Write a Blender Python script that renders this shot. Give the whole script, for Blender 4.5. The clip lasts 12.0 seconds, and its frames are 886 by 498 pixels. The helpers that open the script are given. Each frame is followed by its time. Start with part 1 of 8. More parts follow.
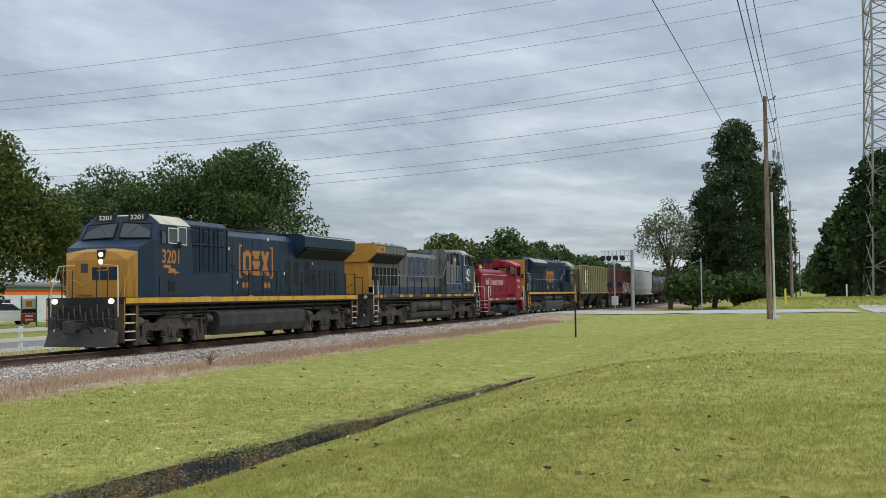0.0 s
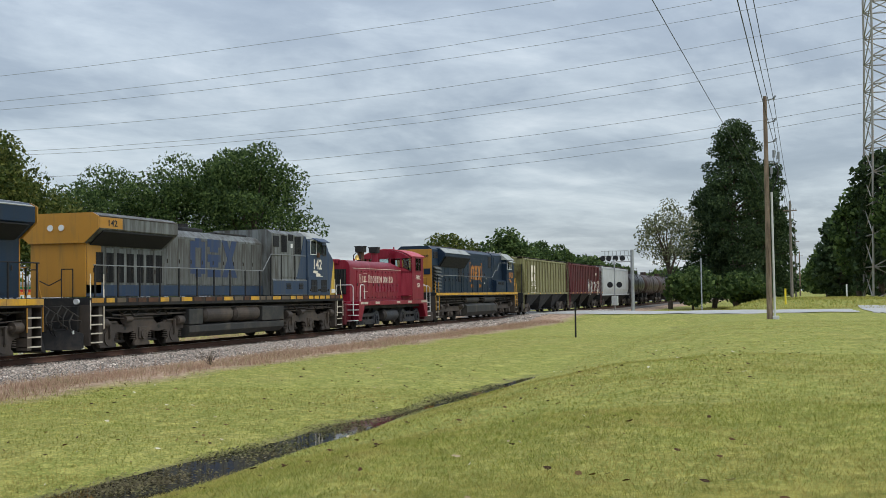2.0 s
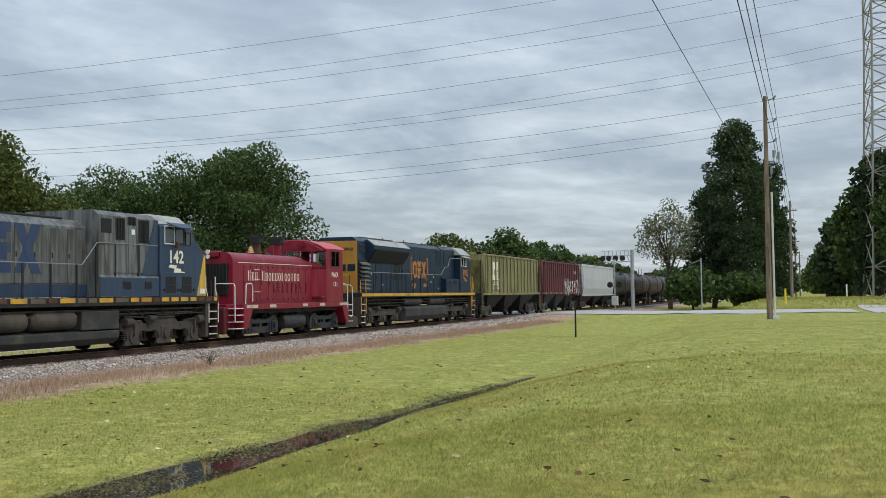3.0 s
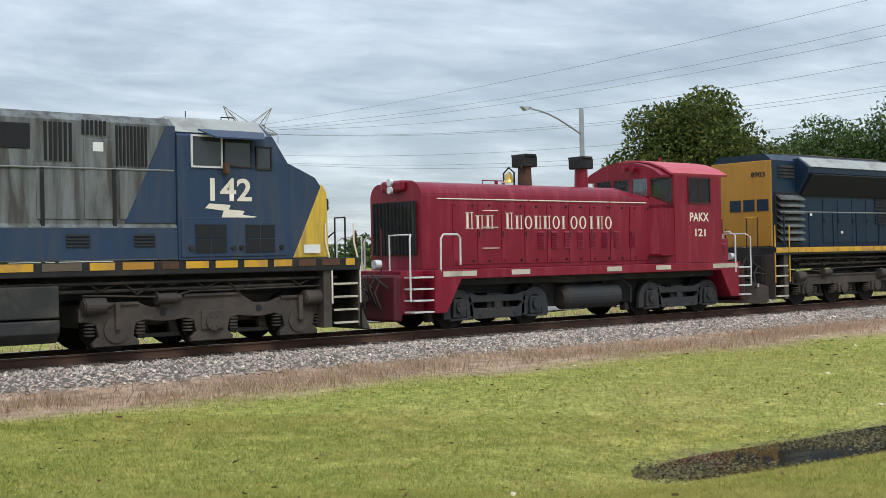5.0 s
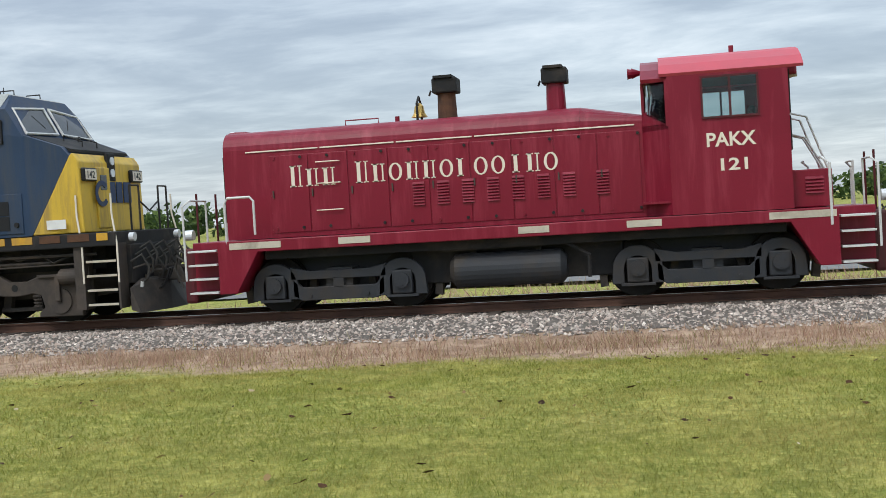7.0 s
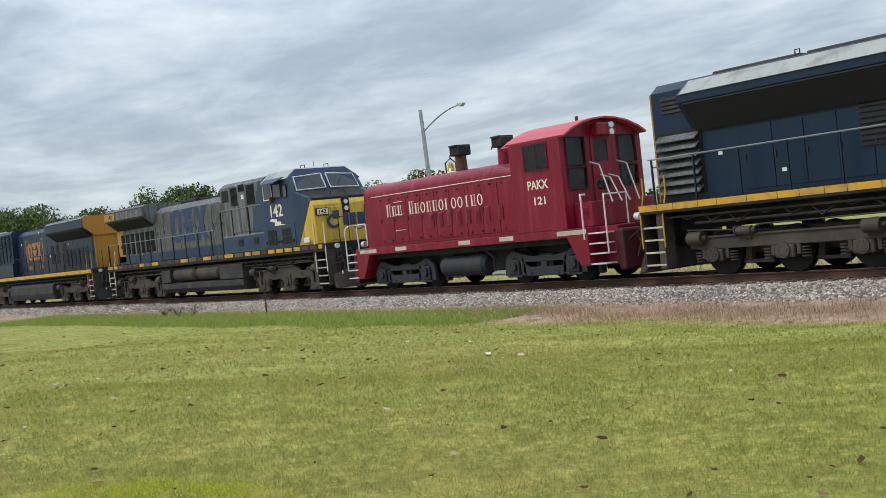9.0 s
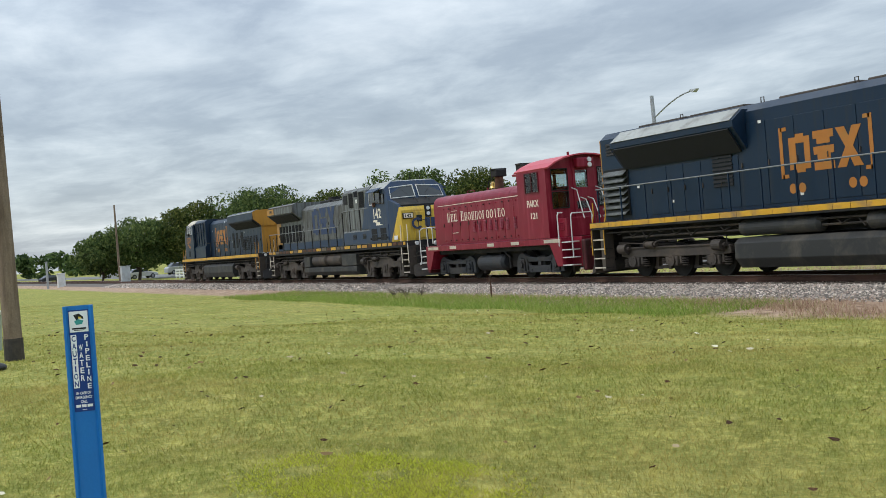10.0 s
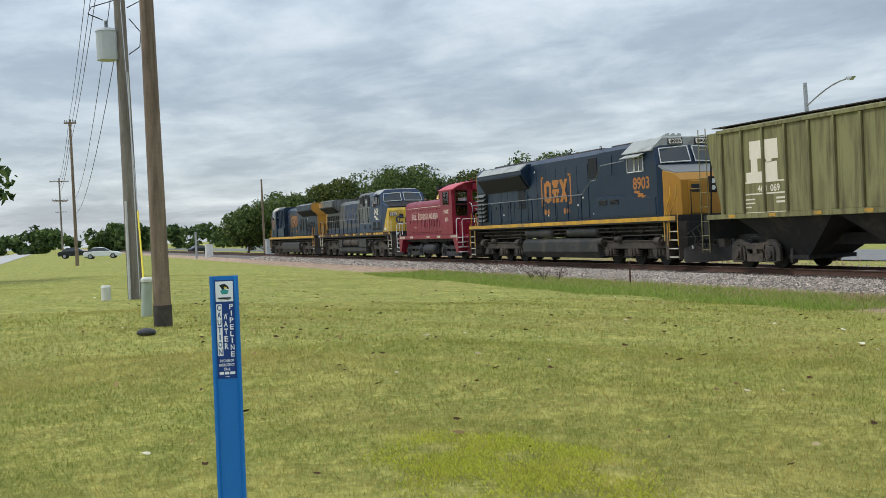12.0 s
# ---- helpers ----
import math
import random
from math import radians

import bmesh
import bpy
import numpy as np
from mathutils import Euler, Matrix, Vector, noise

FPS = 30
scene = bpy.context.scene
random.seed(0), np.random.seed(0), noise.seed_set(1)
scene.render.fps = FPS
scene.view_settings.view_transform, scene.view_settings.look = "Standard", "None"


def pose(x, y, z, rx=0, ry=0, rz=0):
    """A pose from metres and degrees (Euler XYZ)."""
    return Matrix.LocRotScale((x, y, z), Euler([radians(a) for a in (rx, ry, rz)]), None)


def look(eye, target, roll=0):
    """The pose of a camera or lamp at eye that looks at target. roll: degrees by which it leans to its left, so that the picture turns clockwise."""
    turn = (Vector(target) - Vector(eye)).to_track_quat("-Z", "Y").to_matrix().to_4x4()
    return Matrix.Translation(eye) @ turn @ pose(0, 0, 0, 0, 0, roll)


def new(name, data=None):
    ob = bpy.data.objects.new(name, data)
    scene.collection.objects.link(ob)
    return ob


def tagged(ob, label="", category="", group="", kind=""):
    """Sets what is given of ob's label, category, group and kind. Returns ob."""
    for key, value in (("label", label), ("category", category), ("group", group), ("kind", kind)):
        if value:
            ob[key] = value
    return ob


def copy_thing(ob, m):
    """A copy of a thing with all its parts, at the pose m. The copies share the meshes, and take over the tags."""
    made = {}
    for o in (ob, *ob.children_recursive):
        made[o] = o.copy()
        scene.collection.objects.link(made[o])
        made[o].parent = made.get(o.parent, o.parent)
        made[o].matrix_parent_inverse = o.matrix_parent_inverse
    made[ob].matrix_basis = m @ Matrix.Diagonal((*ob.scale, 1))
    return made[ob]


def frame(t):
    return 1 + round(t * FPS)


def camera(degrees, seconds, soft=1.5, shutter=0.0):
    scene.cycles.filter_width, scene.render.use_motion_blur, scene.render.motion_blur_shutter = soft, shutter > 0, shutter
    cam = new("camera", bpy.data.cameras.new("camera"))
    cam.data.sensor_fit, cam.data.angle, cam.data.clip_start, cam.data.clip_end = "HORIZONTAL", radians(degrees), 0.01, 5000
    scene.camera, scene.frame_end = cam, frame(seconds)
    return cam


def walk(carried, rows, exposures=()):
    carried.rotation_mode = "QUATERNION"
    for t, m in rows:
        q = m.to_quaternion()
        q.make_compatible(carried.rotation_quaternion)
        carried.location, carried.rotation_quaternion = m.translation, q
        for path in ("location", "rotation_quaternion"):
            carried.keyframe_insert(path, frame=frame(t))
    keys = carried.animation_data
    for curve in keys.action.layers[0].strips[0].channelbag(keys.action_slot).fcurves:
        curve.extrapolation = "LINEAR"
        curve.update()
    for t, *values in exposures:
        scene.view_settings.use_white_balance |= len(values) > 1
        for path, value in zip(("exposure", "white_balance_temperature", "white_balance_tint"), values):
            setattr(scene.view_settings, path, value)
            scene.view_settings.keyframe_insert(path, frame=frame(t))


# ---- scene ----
cam = camera(41.39, 12.0, soft=0.7)
EYE_Z = 1.68        # eye above the rail tops
TRACK_Y = 22.13     # track centre line
# seconds, yaw (left of +Y), pitch, roll, in degrees
AIM = [
    (0, -73.18, 2.22, -0.72),
    (2.7, -73.18, 2.22, -0.72),
    (3.8, -73.12, 2.20, -0.67),
    (4.08, -71.40, 2.05, 0.00),
    (4.3, -65.47, 1.89, 0.30),
    (4.5, -57.49, 1.49, -0.26),
    (5, -39.12, 0.41, -1.10),
    (5.5, -25.76, -0.43, -1.81),
    (6, -14.28, -1.05, -2.31),
    (6.5, -2.04, -1.49, -2.75),
    (7, 10.82, -1.73, -3.46),
    (7.2, 15.90, -1.77, -3.75),
    (8.8, 50.53, -0.98, -6.06),
    (9, 53.70, -0.83, -6.12),
    (9.5, 60.16, -0.55, -5.76),
    (10, 64.71, -0.49, -4.64),
    (10.5, 67.51, -0.63, -3.40),
    (11, 69.13, -0.89, -2.36),
    (11.5, 70.31, -1.01, -2.17),
    (12, 71.53, -0.94, -2.70),
]


def aim(yaw, pitch, roll):
    return pose(0, 0, EYE_Z, 0, 0, yaw) @ pose(0, 0, 0, 90 + pitch) @ pose(0, 0, 0, 0, 0, roll)


walk(cam, [(t, aim(a, b, c)) for t, a, b, c in AIM],
     ((0, -0.12), (2.7, -0.1), (4.5, 0.0), (5, 0.1), (7.2, 0.1), (9, 0.06), (12, 0.02)))

# ---- daylight: a bright overcast ----
SUN_EL, SUN_AZ = 52, 200      # the sun stands behind the camera, veiled by cloud
world = bpy.data.worlds.new("overcast")
scene.world = world
world.use_nodes = True
wt = world.node_tree
wt.nodes.clear()


def node(tree, kind, **values):
    n = tree.nodes.new(kind)
    for key, value in values.items():
        if key in n.inputs:
            n.inputs[key].default_value = value
    return n


def math_node(tree, op, a, b=0.5, clamp=False):
    n = tree.nodes.new("ShaderNodeMath")
    n.operation, n.use_clamp = op, clamp
    for i, v in enumerate((a, b)):
        if isinstance(v, (int, float)):
            n.inputs[i].default_value = v
        else:
            tree.links.new(v, n.inputs[i])
    return n.outputs[0]


def ramp(tree, source, stops):
    n = tree.nodes.new("ShaderNodeValToRGB")
    while len(n.color_ramp.elements) < len(stops):
        n.color_ramp.elements.new(0.5)
    for e, (p, c) in zip(n.color_ramp.elements, stops):
        e.position, e.color = p, (*c, 1)
    tree.links.new(source, n.inputs[0])
    return n.outputs[0]


def mix(tree, factor, a, b, how="MIX"):
    n = tree.nodes.new("ShaderNodeMix")
    n.data_type, n.blend_type = "RGBA", how
    for i, v in ((0, factor), (6, a), (7, b)):
        if isinstance(v, (int, float)):
            n.inputs[i].default_value = v
        elif isinstance(v, tuple):
            n.inputs[i].default_value = (*v, 1)
        else:
            tree.links.new(v, n.inputs[i])
    return n.outputs[2]


def build_sky():
    sky = wt.nodes.new("ShaderNodeTexSky")
    sky.sky_type, sky.sun_disc = "NISHITA", False
    sky.sun_elevation, sky.sun_rotation = radians(SUN_EL), radians(SUN_AZ)
    where = wt.nodes.new("ShaderNodeTexCoord")
    axes = wt.nodes.new("ShaderNodeSeparateXYZ")
    wt.links.new(where.outputs["Generated"], axes.inputs[0])
    # the cloud deck is a plane overhead, so its cells shrink towards the horizon
    up = math_node(wt, "MAXIMUM", math_node(wt, "ADD", axes.outputs[2], 0.1), 0.03)
    flat = wt.nodes.new("ShaderNodeCombineXYZ")
    wt.links.new(math_node(wt, "DIVIDE", axes.outputs[0], up), flat.inputs[0])
    wt.links.new(math_node(wt, "DIVIDE", axes.outputs[1], up), flat.inputs[1])
    turn = node(wt, "ShaderNodeMapping", Rotation=(0, 0, radians(25)), Scale=(0.75, 1.0, 1.0))
    wt.links.new(flat.outputs[0], turn.inputs[0])
    big = node(wt, "ShaderNodeTexNoise", Scale=0.9, Detail=7.0, Roughness=0.58, Distortion=0.5)
    wt.links.new(turn.outputs[0], big.inputs["Vector"])
    small = node(wt, "ShaderNodeTexNoise", Scale=3.1, Detail=6.0, Roughness=0.6, Distortion=0.3)
    wt.links.new(turn.outputs[0], small.inputs["Vector"])
    cover = math_node(wt, "ADD", math_node(wt, "MULTIPLY", big.outputs[0], 0.68), math_node(wt, "MULTIPLY", small.outputs[0], 0.32))
    cloud = ramp(wt, cover, [(0.33, (0.300, 0.356, 0.432)), (0.45, (0.385, 0.446, 0.520)), (0.55, (0.535, 0.604, 0.670)), (0.68, (0.760, 0.820, 0.868))])
    thick = wt.nodes.new("ShaderNodeMapRange")
    thick.inputs[1].default_value, thick.inputs[2].default_value = 0.16, 0.6
    thick.inputs[3].default_value, thick.inputs[4].default_value = 1.0, 2.3
    wt.links.new(axes.outputs[2], thick.inputs[0])
    bright = wt.nodes.new("ShaderNodeVectorMath")
    bright.operation = "SCALE"
    wt.links.new(cloud, bright.inputs[0])
    wt.links.new(thick.outputs[0], bright.inputs["Scale"])
    air = node(wt, "ShaderNodeBackground", Strength=0.03)
    deck = node(wt, "ShaderNodeBackground", Strength=0.88)
    wt.links.new(sky.outputs[0], air.inputs[0])
    wt.links.new(bright.outputs[0], deck.inputs[0])
    both = wt.nodes.new("ShaderNodeAddShader")
    out = wt.nodes.new("ShaderNodeOutputWorld")
    wt.links.new(air.outputs[0], both.inputs[0])
    wt.links.new(deck.outputs[0], both.inputs[1])
    wt.links.new(both.outputs[0], out.inputs[0])


build_sky()
sun = new("sun", bpy.data.lights.new("sun", "SUN"))
sun.data.energy, sun.data.angle, sun.data.color = 1.3, radians(18), (1.0, 0.96, 0.9)
sun.matrix_world = look((0, 0, 60), (60 * math.sin(radians(SUN_AZ)) * -1, 60 * math.cos(radians(SUN_AZ)) * -1, 60 - 60 * math.tan(radians(SUN_EL))))
scene.view_settings.exposure = 0.0


# ---- materials ----
def surface(name, base, rough=0.6, metal=0.0, vary=0.25, scale=3.0, dirt=None, dirt_at=0.6, fine=40.0, bump=0.1, streak=False, emit=0.0, spread=0.0):
    """A weathered surface: broad patches, fine grain, dirt in patches or downward streaks, slight relief."""
    m = bpy.data.materials.new(name)
    m.use_nodes = True
    t = m.node_tree
    p = t.nodes["Principled BSDF"]
    co = t.nodes.new("ShaderNodeTexCoord").outputs["Object"]
    n1 = node(t, "ShaderNodeTexNoise", Scale=scale, Detail=5.0, Roughness=0.6)
    n2 = node(t, "ShaderNodeTexNoise", Scale=fine, Detail=3.0, Roughness=0.6)
    t.links.new(co, n1.inputs["Vector"])
    t.links.new(co, n2.inputs["Vector"])
    dark = tuple(c * (1 - vary) for c in base)
    light = tuple(min(1, c * (1 + vary)) for c in base)
    col = mix(t, n1.outputs[0], dark, light)
    col = mix(t, 0.5 * vary + 0.1, col, ramp(t, n2.outputs[0], [(0.3, dark), (0.7, light)]))
    if dirt:
        n3 = node(t, "ShaderNodeTexNoise", Scale=1.3, Detail=6.0, Roughness=0.65, Distortion=0.4)
        if streak:
            mp = node(t, "ShaderNodeMapping", Scale=(3.2, 3.2, 0.35))
            t.links.new(co, mp.inputs[0])
            t.links.new(mp.outputs[0], n3.inputs["Vector"])
        else:
            t.links.new(co, n3.inputs["Vector"])
        col = mix(t, ramp(t, n3.outputs[0], [(dirt_at - 0.12, (0, 0, 0)), (dirt_at + 0.12, (1, 1, 1))]), col, dirt)
    if spread:
        info = t.nodes.new("ShaderNodeObjectInfo")
        hv = node(t, "ShaderNodeHueSaturation")
        t.links.new(col, hv.inputs["Color"])
        t.links.new(math_node(t, "ADD", math_node(t, "MULTIPLY", info.outputs["Random"], spread), 1 - spread / 2), hv.inputs["Value"])
        col = hv.outputs[0]
    t.links.new(col, p.inputs["Base Color"])
    p.inputs["Metallic"].default_value = metal
    p.inputs["Specular IOR Level"].default_value = 0.32
    rr = math_node(t, "ADD", math_node(t, "MULTIPLY", n1.outputs[0], 0.3), rough - 0.15, True)
    t.links.new(rr, p.inputs["Roughness"])
    if bump:
        b = node(t, "ShaderNodeBump", Strength=bump, Distance=0.02)
        t.links.new(n2.outputs[0], b.inputs["Height"])
        t.links.new(b.outputs[0], p.inputs["Normal"])
    if emit:
        p.inputs["Emission Color"].default_value = (1, 0.86, 0.62, 1)
        p.inputs["Emission Strength"].default_value = emit
    return m


def glass(name, tint, rough=0.05):
    m = bpy.data.materials.new(name)
    m.use_nodes = True
    p = m.node_tree.nodes["Principled BSDF"]
    p.inputs["Base Color"].default_value = (*tint, 1)
    p.inputs["Roughness"].default_value = rough
    p.inputs["IOR"].default_value = 1.5
    p.inputs["Transmission Weight"].default_value = 0.0
    return m


GRIME = (0.055, 0.045, 0.036)
blue = surface("dark blue paint", (0.0055, 0.0200, 0.045), 0.42, 0, 0.3, 0.9, (0.016, 0.023, 0.035), 0.62, streak=True, bump=0.03)
blue_worn = surface("worn mid blue paint", (0.022, 0.045, 0.092), 0.5, 0, 0.3, 1.1, (0.05, 0.06, 0.08), 0.58, streak=True, bump=0.04)
grey_worn = surface("worn grey paint", (0.165, 0.18, 0.18), 0.6, 0, 0.3, 1.2, (0.06, 0.056, 0.05), 0.50, streak=True, bump=0.04)
grey_roof = surface("weathered roof paint", (0.34, 0.35, 0.33), 0.6, 0, 0.25, 2.0, (0.15, 0.14, 0.12), 0.6)
cream_roof = surface("cream roof paint", (0.55, 0.5, 0.4), 0.6, 0, 0.2, 2.0, (0.3, 0.26, 0.2), 0.62)
yellow = surface("orange yellow paint", (0.41, 0.20, 0.030), 0.45, 0, 0.16, 1.4, (0.26, 0.15, 0.04), 0.64, streak=True, bump=0.03)
yellow_worn = surface("faded yellow paint", (0.62, 0.41, 0.05), 0.5, 0, 0.18, 1.4, (0.30, 0.20, 0.07), 0.6, streak=True, bump=0.03)
stripe = surface("yellow sill stripe", (0.62, 0.34, 0.03), 0.5, 0, 0.2, 2.5, (0.25, 0.16, 0.08), 0.58)
stripe_worn = surface("worn sill stripe", (0.105, 0.082, 0.058), 0.6, 0, 0.3, 2.5, (0.13, 0.10, 0.07), 0.5)
red = surface("switcher red paint", (0.195, 0.007, 0.023), 0.38, 0, 0.25, 0.9, (0.29, 0.032, 0.055), 0.62, streak=True, bump=0.03)
red_roof = surface("sun-faded red paint", (0.50, 0.075, 0.10), 0.5, 0, 0.25, 1.5, bump=0.03)
red_grimy = surface("grimy dark red paint", (0.10, 0.012, 0.018), 0.6, 0, 0.3, 1.5, (0.05, 0.02, 0.018), 0.55, streak=True, bump=0.1)
cream = surface("cream lettering paint", (0.75, 0.68, 0.56), 0.6, 0, 0.12, 6.0, bump=0)
gold = surface("gold lettering paint", (0.40, 0.155, 0.030), 0.5, 0, 0.2, 3.0, (0.3, 0.17, 0.05), 0.62, bump=0)
logo_blue = surface("faded logo blue", (0.028, 0.05, 0.115), 0.6, 0, 0.3, 1.5, (0.06, 0.07, 0.09), 0.6, streak=True, bump=0)
white = surface("white paint", (0.72, 0.72, 0.70), 0.5, 0, 0.1, 3.0, (0.5, 0.48, 0.42), 0.66)
steel_dark = surface("grimy running gear steel", (0.045, 0.040, 0.036), 0.7, 0.1, 0.4, 2.5, (0.11, 0.085, 0.065), 0.58, bump=0.25)
steel_grey = surface("grey dusted cast steel", (0.056, 0.047, 0.041), 0.7, 0.1, 0.35, 2.5, (0.10, 0.078, 0.06), 0.58, bump=0.2)
truck_grey = surface("grey painted truck steel", (0.034, 0.037, 0.042), 0.6, 0.1, 0.3, 2.5, GRIME, 0.6, bump=0.2)
black = surface("black underframe", (0.016, 0.016, 0.017), 0.75, 0, 0.4, 2.0, GRIME, 0.62, bump=0.15)
tank_grey = surface("dark grey fuel tank", (0.034, 0.035, 0.035), 0.6, 0.1, 0.25, 1.5, (0.09, 0.08, 0.065), 0.6, bump=0.08)
hose_grey = surface("dusty rubber hose", (0.05, 0.047, 0.043), 0.8, 0, 0.3, 6.0)
mesh_dark = surface("radiator mesh", (0.02, 0.021, 0.023), 0.8, 0.2, 0.4, 30.0, bump=0.4)
# near black: the shade behind the truck frames is put into this colour
wheel_steel = surface("worn wheel steel", (0.012, 0.011, 0.010), 0.7, 0.1, 0.3, 5.0, (0.03, 0.026, 0.022), 0.58)
window_glass = glass("cab glass", (0.035, 0.042, 0.046))
interior = surface("dark cab interior", (0.035, 0.037, 0.036), 0.9)


def clear_pane(name, tint):
    """A thin pane one can see through, with a sky gloss."""
    m = bpy.data.materials.new(name)
    m.use_nodes = True
    t = m.node_tree
    t.nodes.clear()
    clear = node(t, "ShaderNodeBsdfTransparent", Color=(*tint, 1))
    gloss = node(t, "ShaderNodeBsdfGlossy", Roughness=0.03)
    edge = node(t, "ShaderNodeFresnel", IOR=1.5)
    both, out = t.nodes.new("ShaderNodeMixShader"), t.nodes.new("ShaderNodeOutputMaterial")
    t.links.new(edge.outputs[0], both.inputs[0])
    t.links.new(clear.outputs[0], both.inputs[1])
    t.links.new(gloss.outputs[0], both.inputs[2])
    t.links.new(both.outputs[0], out.inputs[0])
    return m


clear_glass = clear_pane("clear cab pane", (0.80, 0.86, 0.86))
lamp_on = surface("lit headlamp lens", (0.9, 0.8, 0.6), 0.3, emit=1.7, bump=0)
lamp_off = surface("headlamp lens", (0.7, 0.72, 0.74), 0.2, 0.2, bump=0)
board_black = surface("number board black", (0.012, 0.012, 0.013), 0.5)
rail_grey = surface("dull grey hand rail", (0.20, 0.21, 0.21), 0.6, 0.1, 0.2, 5.0)
silver = surface("silver grab iron paint", (0.62, 0.62, 0.60), 0.5, 0.1, 0.15, 5.0)
rust = surface("rusty steel", (0.12, 0.06, 0.035), 0.85, 0.2, 0.4, 4.0, (0.05, 0.035, 0.028), 0.55, bump=0.25)
brass = surface("brass bell", (0.62, 0.40, 0.12), 0.35, 0.9, 0.2, 4.0)
olive = surface("olive green car paint", (0.225, 0.215, 0.095), 0.65, 0, 0.3, 0.8, (0.11, 0.09, 0.045), 0.55, streak=True, bump=0.05)
oxide = surface("oxide red car paint", (0.13, 0.03, 0.032), 0.65, 0, 0.3, 0.8, (0.07, 0.035, 0.032), 0.55, streak=True, bump=0.05)
pale = surface("pale grey car paint", (0.50, 0.52, 0.53), 0.55, 0, 0.15, 0.8, (0.34, 0.33, 0.31), 0.6, streak=True, bump=0.04)
tank_black = surface("black tank paint", (0.022, 0.022, 0.024), 0.4, 0, 0.3, 0.8, (0.05, 0.035, 0.03), 0.58, streak=True, bump=0.05)
tank_brown = surface("brown stained tank paint", (0.045, 0.03, 0.028), 0.5, 0, 0.3, 0.8, (0.08, 0.05, 0.04), 0.56, streak=True, bump=0.05)


# ---- mesh helpers ----
def part(name, bm, material, parent, label=""):
    """Link a bmesh as ONE mesh object under a thing or a part."""
    me = bpy.data.meshes.new(name)
    bmesh.ops.recalc_face_normals(bm, faces=bm.faces)
    bm.to_mesh(me)
    bm.free()
    me.materials.append(material)
    ob = new(name, me)
    ob.parent = parent
    if label:
        tagged(ob, label)
    return ob


def sides(name, bm, material, parent, label=""):
    """Two parts out of one bmesh: what lies on either side of the middle."""
    other = bm.copy()
    bmesh.ops.delete(bm, geom=[v for v in bm.verts if v.co.y > 0], context="VERTS")
    bmesh.ops.delete(other, geom=[v for v in other.verts if v.co.y <= 0], context="VERTS")
    part(name, bm, material, parent, label)
    return part(name, other, material, parent, label)


def again(ob, m, parent=None):
    """A second part that shares ob's mesh, at pose m."""
    o = new(ob.name.split(".")[0], ob.data)
    o.parent, o.matrix_basis = parent or ob.parent, m
    return o


def thing(name, label, category, group=""):
    return tagged(new(name), label, category, group)


def lone(name, bm, material, label, category="", group="", kind=""):
    return tagged(part(name, bm, material, None), label, category, group, kind)


def box(bm, x0, x1, y0, y1, z0, z1, bevel=0.0):
    b = bmesh.new() if bevel else bm
    c = bmesh.ops.create_cube(b, size=1, matrix=Matrix.Translation(((x0 + x1) / 2, (y0 + y1) / 2, (z0 + z1) / 2)) @ Matrix.Diagonal((abs(x1 - x0), abs(y1 - y0), abs(z1 - z0), 1)))
    if bevel:
        bmesh.ops.bevel(b, geom=b.edges[:], offset=bevel, segments=2, affect="EDGES", profile=0.5)
        merge(bm, b)
    return bm


def merge(bm, b):
    me = bpy.data.meshes.new("joined")
    b.to_mesh(me)
    b.free()
    bm.from_mesh(me)
    bpy.data.meshes.remove(me)


def cyl(bm, a, b, r, seg=10, r2=None):
    a, b = Vector(a), Vector(b)
    d = b - a
    m = Matrix.Translation((a + b) / 2) @ d.to_track_quat("Z", "Y").to_matrix().to_4x4()
    bmesh.ops.create_cone(bm, cap_ends=True, segments=seg, radius1=r, radius2=r if r2 is None else r2, depth=d.length, matrix=m)
    return bm


def tube(bm, points, r=0.02, seg=6):
    """A round bar bent along points, in one piece."""
    pts = [Vector(p) for p in points]
    rings = []
    for i, p in enumerate(pts):
        d = (pts[min(i + 1, len(pts) - 1)] - pts[max(i - 1, 0)]).normalized()
        side = d.cross(Vector((0, 0, 1)) if abs(d.z) < 0.9 else Vector((1, 0, 0))).normalized()
        if rings and side.dot(last) < 0:
            side = -side
        last = side
        up = side.cross(d)
        rings.append([bm.verts.new(p + r * (math.cos(k * math.tau / seg) * side + math.sin(k * math.tau / seg) * up)) for k in range(seg)])
    for a, b in zip(rings, rings[1:]):
        for k in range(seg):
            bm.faces.new((a[k], b[k], b[(k + 1) % seg], a[(k + 1) % seg]))
    bm.faces.new(rings[0][::-1])
    bm.faces.new(rings[-1])
    return bm


def prism(bm, outline, half, bevel=0.0):
    """An outline in (x, z), drawn out to both sides; half: a number or a function of x, z, or a pair (y0, y1)."""
    b = bmesh.new()
    if isinstance(half, tuple):
        sides = [[b.verts.new((x, y, z)) for x, z in outline] for y in half]
    else:
        w = half if callable(half) else (lambda x, z: half)
        sides = [[b.verts.new((x, s * w(x, z), z)) for x, z in outline] for s in (-1, 1)]
    b.faces.new(sides[0])
    b.faces.new(sides[1][::-1])
    n = len(outline)
    for i in range(n):
        b.faces.new((sides[0][i], sides[1][i], sides[1][(i + 1) % n], sides[0][(i + 1) % n]))
    bmesh.ops.recalc_face_normals(b, faces=b.faces)
    if bevel:
        bmesh.ops.bevel(b, geom=b.edges[:], offset=bevel, segments=2, affect="EDGES", profile=0.5)
    merge(bm, b)
    return bm


